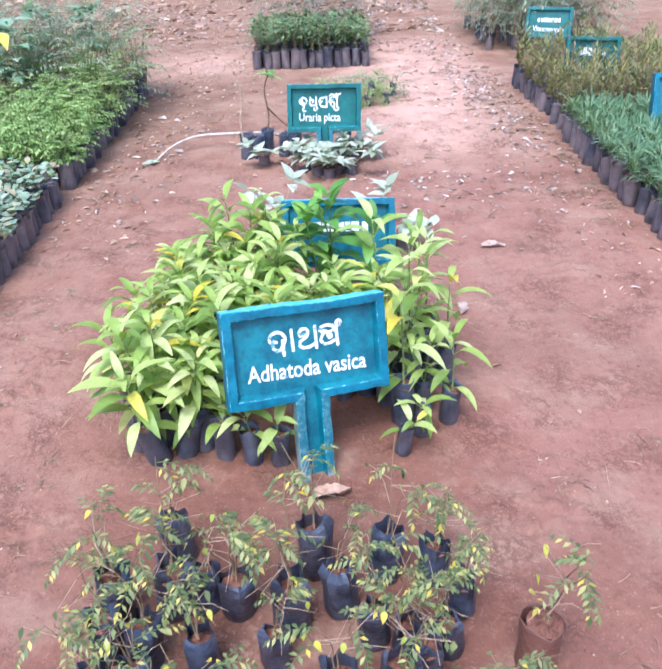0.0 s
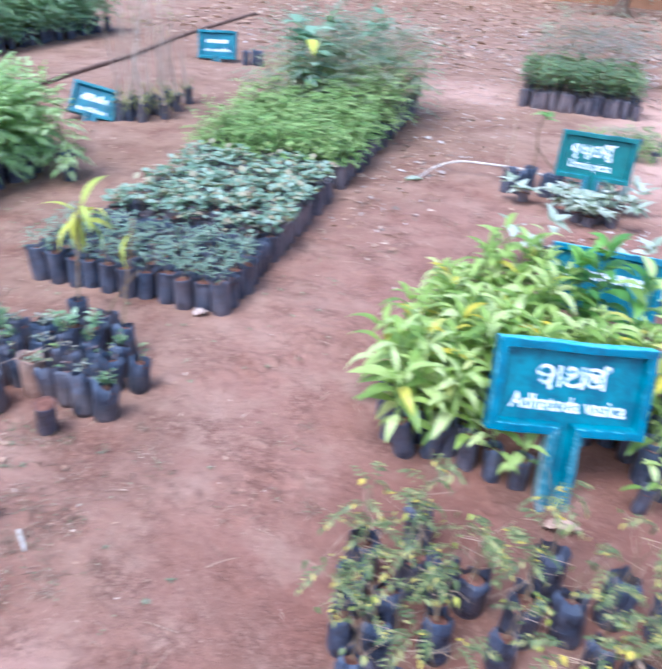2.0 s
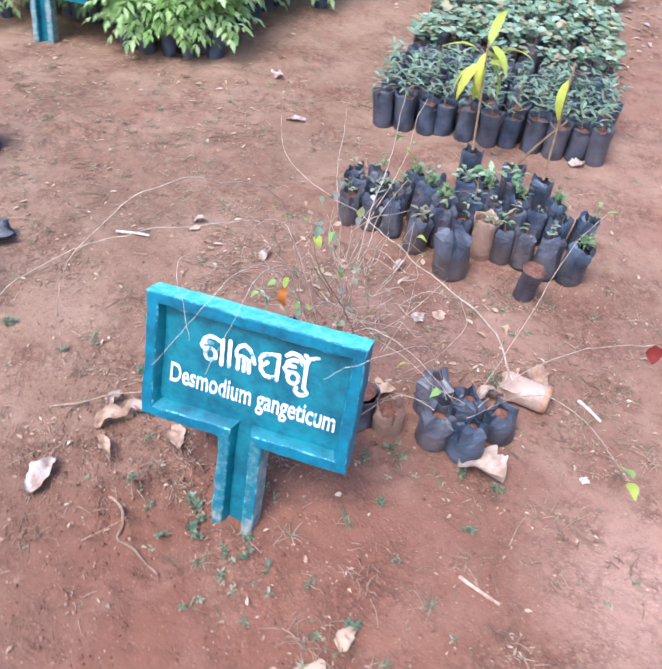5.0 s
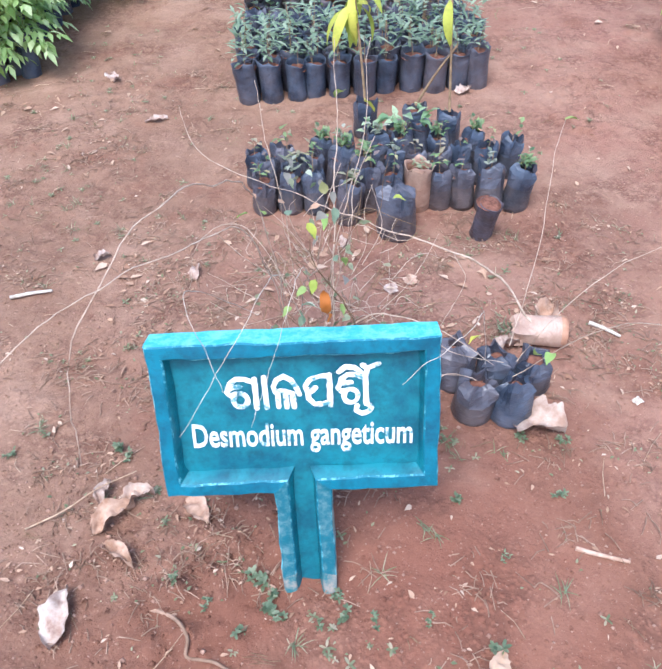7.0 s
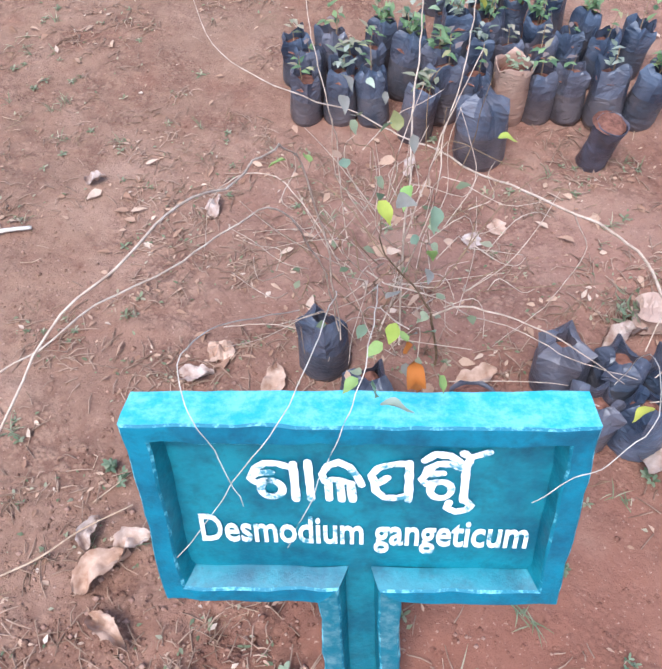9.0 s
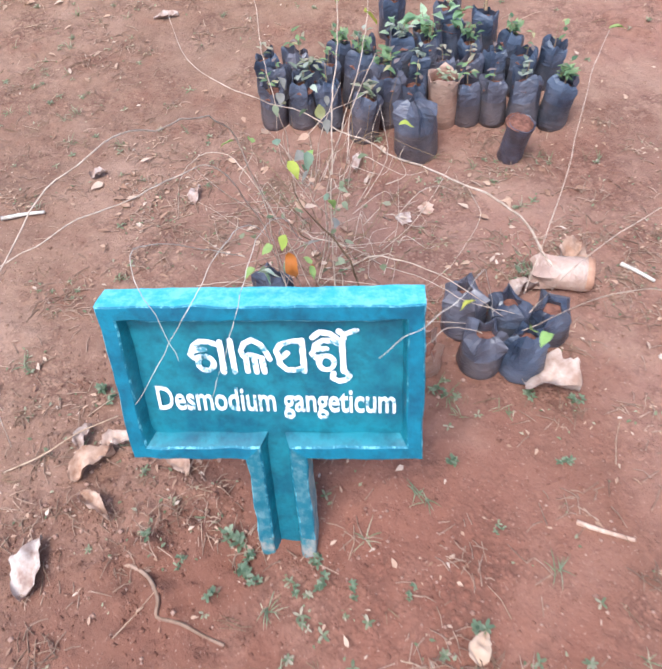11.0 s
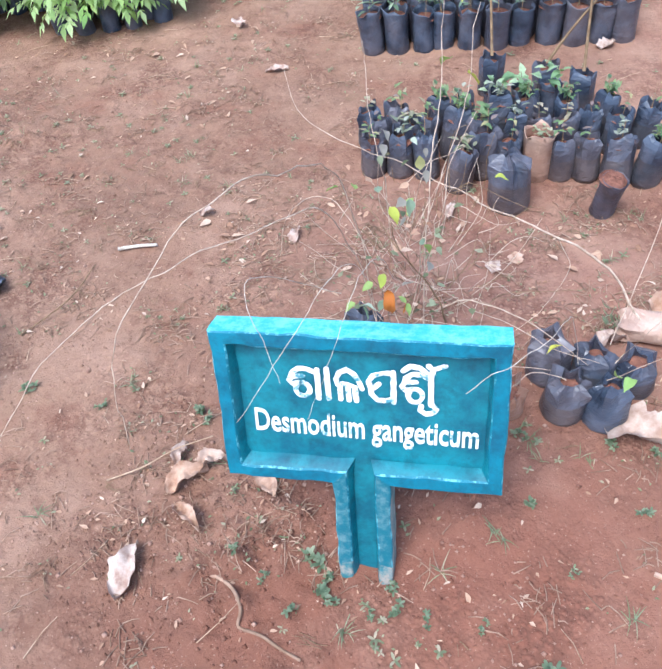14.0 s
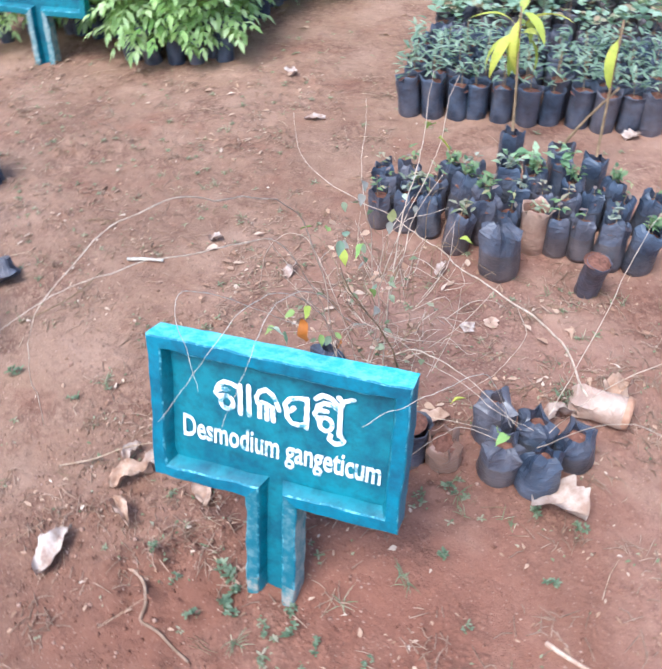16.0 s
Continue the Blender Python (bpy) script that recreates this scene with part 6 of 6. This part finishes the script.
curled_leaf("pale_leaf", -0.589, 1.135, 10, 0.05, 0.03, PALE_LEAF, "small bleached leaf on soil")
curled_leaf("pale_leaf", 0.71, 2.07, 60, 0.07, 0.055, PALE_LEAF, "bleached pale leaf beside grow bags")
curled_leaf("pale_leaf", -0.73, 2.37, 100, 0.06, 0.05, PALE_LEAF, "bleached pale leaf on soil")
curled_leaf("pale_leaf", -0.51, 1.99, 5, 0.09, 0.03, PALE_LEAF, "narrow bleached leaf on soil")
curled_leaf("pale_leaf", 2.88, 2.35, 70, 0.1, 0.05, PALE_LEAF, "bleached pale leaf on the path")
curled_leaf("pale_leaf", 3.14, 2.96, 0, 0.12, 0.04, PALE_LEAF, "bleached pale leaf on the path")
curled_leaf("brown_leaf", 2.3, 1.27, 15, 0.12, 0.05, TAN_LEAF, "tan dry leaf at the foot of the board")
curled_leaf("pale_leaf", -0.297, 1.03, 70, 0.07, 0.03, PALE_LEAF, "curled pale leaf on soil")
curled_leaf("pale_leaf", 0.155, 1.13, 80, 0.07, 0.025, PALE_LEAF, "curled pale leaf on soil")
curled_leaf("pale_leaf", 1.2, 4.42, 20, 0.12, 0.08, L_SAGE, "pale green leaf at the tip of a fallen branch")
curled_leaf("white_leaf", 1.75, 2.45, 90, 0.09, 0.05, PALE_LEAF, "whitish papery leaf among seedlings")


def stick(pts, r, material, label):
    g = Geo()
    g.tube(smooth_path(pts, 4), r, r * 0.7, 6)
    single("stick", g.mesh("stick", material), label, "stick", group="sticks on the soil")


stick([(-0.83, 0.969, 0.008), (-0.77, 0.98, 0.01), (-0.712, 0.987, 0.009)], 0.006, PALE_STICK, "short whitish stick on soil")
stick([(0.785, 0.705, 0.007), (0.815, 0.678, 0.009), (0.85, 0.645, 0.007)], 0.006, PALE_STICK, "short whitish stick on soil")
stick([(x_, y_, ground_height(x_, y_) + 0.004) for x_, y_ in ((-0.307, -0.014), (-0.28, -0.03), (-0.259, -0.05), (-0.243, -0.075), (-0.238, -0.091), (-0.242, -0.112), (-0.211, -0.122), (-0.185, -0.133), (-0.157, -0.145), (-0.113, -0.165))], 0.0042, WOODY, "crooked dry root on soil")
stick([(-0.61, 0.19, 0.006), (-0.53, 0.22, 0.02), (-0.46, 0.262, 0.034), (-0.38, 0.305, 0.03)], 0.0021, TWIG, "thin buff twig across fallen leaves")
stick([(0.545, 0.047, 0.007), (0.582, 0.03, 0.009), (0.645, 0.008, 0.007)], 0.006, TAN_LEAF, "short buff piece of bark on soil")
stick([(-1.0, 0.62, 0.007), (-0.9, 0.75, 0.02), (-0.88, 0.9, 0.008)], 0.0022, STEM, "thin bent twig on soil")


# ---- uncountable scatter ----
def free(x, y):
    """Open soil: not under a bed."""
    if 1.6 < x < 2.85 and 0.45 < y < 2.4 or -0.2 < x < 0.85 and (1.25 < y < 1.6 or 2.05 < y < 7.9):
        return False
    return not (x > 3.95 and y > 2.7 or x < -3.95 or -2.35 < x < -0.9 and 2.4 < y < 3.8 or 1.7 < x < 2.85 and 7.2 < y < 8.8)


def scatter(n, x0, x1, y0, y1):
    out = []
    while len(out) < n:
        x, y = U(x0, x1), U(y0, y1)
        if free(x, y):
            out.append((x, y))
    return out


def litter(n, box, lo, hi):
    g = Geo()
    for x, y in scatter(n, *box):
        L = U(lo, hi)
        g.leaf((x, y, ground_height(x, y) + 0.006), heading(U(0, 6.3), U(-0.05, 0.25)), L, L * U(0.2, 0.55), U(0.1, 0.7), U(0.2, 0.6), 4, "ovate", 0, U(-0.6, 0.6), 0.05)
    return g


gl8 = litter(420, (-2.0, 1.3, -0.45, 2.3), 0.007, 0.024)
gl = litter(110, (-2.4, 3.8, -0.6, 4.5), 0.02, 0.05)
gl2 = litter(1300, (-3.6, 4.0, 3.6, 10.0), 0.015, 0.05)
gl3 = litter(2600, (-6, 9, 9.0, 19.0), 0.06, 0.16)
gl4 = litter(330, (0.84, 1.35, 3.0, 8.0), 0.015, 0.06)
gl7 = litter(420, (3.5, 3.97, 2.4, 8.5), 0.012, 0.042)
gl5 = litter(110, (-0.6, 0.7, 0.5, 1.2), 0.015, 0.045)
gl6 = litter(130, (-2.2, -0.6, 0.6, 2.4), 0.012, 0.04)
for q in (gl2, gl3, gl4, gl5, gl6, gl7, gl8):
    gl.add(q.v, q.f)
single("leaf_litter", gl.mesh("leaf_litter", DRYLEAF), "scattered small dry tan leaves on soil", "leaf litter", kind="stuff")
g = Geo()
DRIFTS = ((2600, 3.4, 10.6, 0.9, 1.2, 0.025, 0.08), (1900, 0.6, 10.8, 1.5, 1.5, 0.025, 0.08), (450, 1.5, 7.3, 0.22, 1.1, 0.015, 0.045), (800, 3.72, 6.0, 0.18, 1.3, 0.025, 0.06), (260, 2.9, 9.0, 0.5, 0.5, 0.02, 0.05), (160, 2.95, 3.9, 0.3, 0.4, 0.02, 0.055), (90, 1.15, 4.4, 0.15, 0.9, 0.03, 0.08))
for n, cx, cy, sx, sy, lo, hi in DRIFTS:
    for _ in range(n):
        x, y = rnd.gauss(cx, sx), rnd.gauss(cy, sy)
        if free(x, y) and noise.noise((x * 1.3, y * 1.3, 21)) > -0.25:
            L = U(lo, hi)
            g.leaf((x, y, ground_height(x, y) + 0.006), heading(U(0, 6.3), U(-0.05, 0.25)), L, L * U(0.2, 0.55), U(0.1, 0.7), U(0.2, 0.6), 4, "ovate", 0, U(-0.6, 0.6), 0.05)
single("grey_leaf_litter", g.mesh("leaf_litter", GREYLEAF), "drifts of greyed fallen leaves on soil", "leaf litter", kind="stuff")

g = Geo()
for x, y in scatter(3000, -2.4, 3.4, -0.6, 3.6) + [(rnd.gauss(-0.35, 0.22), rnd.gauss(0.12, 0.2)) for _ in range(2200)] + [(rnd.gauss(0.3, 0.3), rnd.gauss(0.55, 0.4)) for _ in range(900)] + scatter(1500, 2.6, 3.7, -0.4, 2.6) + scatter(700, 1.1, 1.8, -0.3, 2.4) + [(rnd.gauss(-1.3, 0.5), rnd.gauss(1.6, 0.5)) for _ in range(900)] + [(x, y) for x, y in scatter(9000, -1.3, 1.3, -0.55, 1.4) if noise.noise((x * 3.1, y * 3.1, 50)) > -0.05]:
    r = U(0.0012, 0.0045) * (1.7 if rnd.random() < 0.06 + 0.1 * math.exp(-((x + 0.25) ** 2 + (y - 0.02) ** 2) / 0.2) else 1)
    z = ground_height(x, y) + r * 0.1
    o = [(r, 0, 0), (0, r * U(0.7, 1.1), 0), (-r, 0, 0), (0, -r * U(0.7, 1.1), 0), (0, 0, r * 0.8), (0, 0, -r)]
    g.add([Vector((x, y, z)) + Vector(q) for q in o], [(0, 1, 4), (1, 2, 4), (2, 3, 4), (3, 0, 4), (1, 0, 5), (2, 1, 5), (3, 2, 5), (0, 3, 5)], 0 if rnd.random() < 0.75 else 1)
single("soil_crumbs", g.mesh("soil_crumbs", SOIL, PEBBLE), "small soil crumbs and grit on the ground", "grit", kind="stuff")

g = Geo()
spots = scatter(150, -2.2, 1.4, -0.6, 2.2) + scatter(60, -2, 1.2, 2, 3)
spots += [(-0.06 + U(-0.1, 0.1), -0.06 + U(-0.08, 0.02)) for _ in range(8)] + [(0.02 + U(-0.1, 0.15), -0.15 + U(-0.08, 0.05)) for _ in range(10)] + [(-0.3 + U(-0.05, 0.05), 0.25 + U(-0.1, 0.1)) for _ in range(7)] + [(0.35 + U(-0.12, 0.15), 0.3 + U(-0.04, 0.04)) for _ in range(12)]
spots += [(-0.55 + U(-0.12, 0.12), 0.72 + U(-0.06, 0.06)) for _ in range(14)] + [(rnd.gauss(-1.25, 0.35), rnd.gauss(1.45, 0.3)) for _ in range(110)]
spots += [(x, y) for x, y in scatter(480, -2.3, 1.3, -0.6, 2.6) if noise.noise((x * 1.7, y * 1.7, 40)) > 0.12] + [(rnd.gauss(0.65, 0.15), rnd.gauss(1.1, 0.06)) for _ in range(14)]
for x, y in spots:
    z = ground_height(x, y)
    kind = rnd.random()
    if kind < 0.62:
        n, size, a0 = rnd.choice((4, 5, 7)), U(0.007, 0.014), U(0, 6.3)
        for k in range(n):
            g.leaf((x, y, z + 0.002 + 0.003 * (k % 2)), heading(a0 + 6.28 * k / n + U(-0.3, 0.3), U(0.1, 0.6)), size * U(0.9, 1.4), size * 0.46, 0.5, 0.15, 5, "round")
        for k in range(rnd.choice((0, 0, 3))):
            g.leaf((x + U(-0.02, 0.02), y + U(-0.02, 0.02), z + 0.003), heading(U(0, 6.3), 0.3), size * 0.7, size * 0.45, 0.4, 0.15, 2, "ovate")
    elif kind < 0.76:
        for _ in range(rnd.choice((4, 6, 8))):
            g.leaf((x + U(-0.006, 0.006), y + U(-0.006, 0.006), z), heading(U(0, 6.3), U(0.2, 1.2)), U(0.015, 0.045), 0.003, 1.3, 0.1, 3, "blade")
    else:
        a = U(0, 6.3)
        for _ in range(rnd.choice((2, 3, 4))):
            d = heading(a + U(-0.7, 0.7), 0) * U(0.02, 0.06)
            p = Vector((x + U(-0.012, 0.012), y + U(-0.012, 0.012), z + 0.003))
            g.tube([p, p + d * 0.5 + Vector((U(-0.006, 0.006), U(-0.006, 0.006), U(0.002, 0.01))), p + d], 0.0009, 0.0006, 3, 1, False)
ROSETTES = ((-0.107, 0.023, 0.02), (-0.091, -0.039, 0.019), (-0.06, -0.055, 0.012), (-0.075, 0.0, 0.014), (-0.263, 0.023, 0.011), (-0.202, -0.014, 0.01), (-0.144, -0.076, 0.014), (0.047, -0.018, 0.012), (0.056, -0.061, 0.014), (0.018, -0.067, 0.01), (0.121, -0.077, 0.011), (0.22, -0.08, 0.009), (0.342, -0.139, 0.017), (0.391, 0.033, 0.009), (0.318, 0.18, 0.014), (0.549, 0.164, 0.012), (0.308, 0.348, 0.012), (-0.43, 0.39, 0.016), (-0.41, 0.36, 0.013), (-0.692, 0.397, 0.012), (-0.901, 0.442, 0.018), (0.5, 0.33, 0.014), (0.6, 0.31, 0.013))
for x, y, size in ROSETTES:
    for _ in range(3):
        px, py, a0, n = x + U(-0.012, 0.012), y + U(-0.012, 0.012), U(0, 6.3), rnd.choice((5, 6, 7))
        for q in range(n):
            g.leaf((px, py, ground_height(px, py) + 0.003 * q), heading(a0 + 6.28 * q / n, U(0.2, 0.9)), size * U(0.65, 1.1), size * 0.42, 0.6, 0.25, 6, "round", 2)
for x, y in ((0.146, 0.026), (0.247, 0.115), (0.262, 0.1), (-0.043, -0.1), (-0.74, 0.096), (-0.641, 0.467), (0.493, -0.046), (0.308, 0.36), (0.33, 0.345)):
    for _ in range(9):
        g.leaf((x + U(-0.006, 0.006), y + U(-0.006, 0.006), ground_height(x, y)), heading(U(0, 6.3), U(0.1, 0.9)), U(0.022, 0.055), 0.003, 1.1, 0.2, 4, "blade", rnd.choice((0, 0, 2)))
single("weeds", g.mesh("weeds", L_WEED, STEM, L_ROSETTE), "tiny green weeds and grass tufts in soil", "weeds", kind="stuff")

g = Geo()
for x, y in scatter(240, -2.4, 3.6, -0.6, 4.5):
    a, L, z = U(0, 6.3), U(0.02, 0.11), ground_height(x, y)
    d = heading(a, 0) * L
    g.tube([(x, y, z + 0.003), Vector((x, y, z + U(0.004, 0.012))) + d * 0.5 + Vector((U(-0.01, 0.01), U(-0.01, 0.01), 0)), Vector((x, y, z + 0.003)) + d], 0.0013, 0.0008, 3, 0, False)
single("fine_twigs", g.mesh("fine_twigs", TWIG), "scattered fine dry twigs and straw on soil", "twigs", kind="stuff")


g = Geo()
CLUMPS = [(rnd.gauss(0.72, 0.12), rnd.gauss(0.78, 0.1)) for _ in range(16)] + [(rnd.gauss(0.15, 0.25), rnd.gauss(0.7, 0.12)) for _ in range(14)] + scatter(26, 2.75, 3.6, -0.2, 2.4) + scatter(16, 1.1, 1.7, -0.2, 1.6) + [(rnd.gauss(3.88, 0.07), U(3.2, 7.2)) for _ in range(110)] + scatter(150, -1.9, 0.0, 0.5, 2.5) + scatter(60, -0.4, 1.0, 0.45, 1.2) + scatter(35, 1.0, 1.7, 2.4, 5.5) + scatter(25, -0.9, 0.8, -0.5, 0.4) + scatter(30, 3.0, 3.9, 3.0, 7.0) + scatter(110, -1.1, 1.1, -0.3, 1.3) + [(rnd.gauss(-0.2, 0.3), rnd.gauss(0.15, 0.15)) for _ in range(26)]
for cx, cy in CLUMPS:
    rad = U(0.015, 0.055)
    for _ in range(rnd.choice((10, 16, 26))):
        x, y = rnd.gauss(cx, rad), rnd.gauss(cy, rad * 0.7)
        z, kind = ground_height(x, y), rnd.random()
        if kind < 0.62:
            d = heading(U(0, 6.3), 0) * U(0.012, 0.05)
            p = Vector((x, y, z + 0.003))
            g.tube([p, p + d * 0.5 + Vector((U(-0.003, 0.003), U(-0.003, 0.003), U(0.001, 0.008))), p + d], 0.0015, 0.0009, 3, 1, False)
        elif kind < 0.82:
            L = U(0.006, 0.018)
            g.leaf((x, y, z + 0.003), heading(U(0, 6.3), U(-0.05, 0.4)), L, L * U(0.3, 0.6), U(0.1, 0.7), U(0.2, 0.6), 3, "ovate", 0, U(-0.6, 0.6))
        else:
            L = U(0.006, 0.013)
            g.leaf((x, y, z + 0.003), heading(U(0, 6.3), U(0.1, 0.7)), L, L * 0.55, 0.4, 0.2, 3, "ovate", 2)
single("plant_debris", g.mesh("plant_debris", DRYLEAF, WOODY, L_WEED), "small clumps of brown plant debris on soil", "debris", kind="stuff")


# ---- distance ----
g = Geo()
g.add([Vector(p) for p in ((-14, 19.5, -0.1), (14, 19.5, -0.1), (14, 19.8, -0.1), (-14, 19.8, -0.1), (-14, 19.5, 2.2), (14, 19.5, 2.2), (14, 19.8, 2.2), (-14, 19.8, 2.2))], [(0, 1, 5, 4), (1, 2, 6, 5), (2, 3, 7, 6), (3, 0, 4, 7), (4, 5, 6, 7)])
single("wall_north", g.mesh("wall_north", WALL, smooth=False), "ochre-brown earthen boundary wall", "wall", kind="structure")


def tree(x, y, r, h):
    root = empty("tree", "tree with a brown rough trunk and leafy crown", "tree", "trees at the far edge")
    g = Geo()
    g.tube(smooth_path([(0, 0, -0.1), (0.02, 0, 0.15), (0.05, 0.02, 0.8), (0.0, 0.05, h * 0.6), (0.1, 0, h)], 4), r, r * 0.4, 10)
    for k in range(5):
        a = k * 1.26
        g.tube([(0, 0, 0.25), tuple(heading(a, 0) * (r * 1.4) + UP * 0.05), tuple(heading(a, 0) * (r * 2.4) - UP * 0.04)], r * 0.5, r * 0.15, 6)
        g.tube([(0.03, 0.03, h * (0.6 + 0.07 * k)), tuple(heading(a, 0.6) * 0.8 + UP * h * 0.7), tuple(heading(a, 0.6) * 1.6 + UP * h * 0.75)], r * 0.35, r * 0.1, 6)
    part("trunk", g.mesh("trunk", BARK), root)
    g = Geo()
    for _ in range(1600):
        a, q = U(0, 6.3), U(0, 1) ** 0.5
        g.leaf((math.cos(a) * q * 1.9, math.sin(a) * q * 1.9, h * U(0.78, 1.25) + 0.4 * math.sin(3 * a)), heading(U(0, 6.3), U(-0.6, 0.4)), 0.16, 0.08, 0.4, 0.2, 2, "ovate")
    part("crown", g.mesh("crown", L_HEDGE), root)
    root.matrix_basis = pose(x, y, 0)


tree(3.0, 17.2, 0.16, 3.4)
tree(-3.5, 16.5, 0.14, 3.2)
tree(7.5, 16.0, 0.12, 3.4)
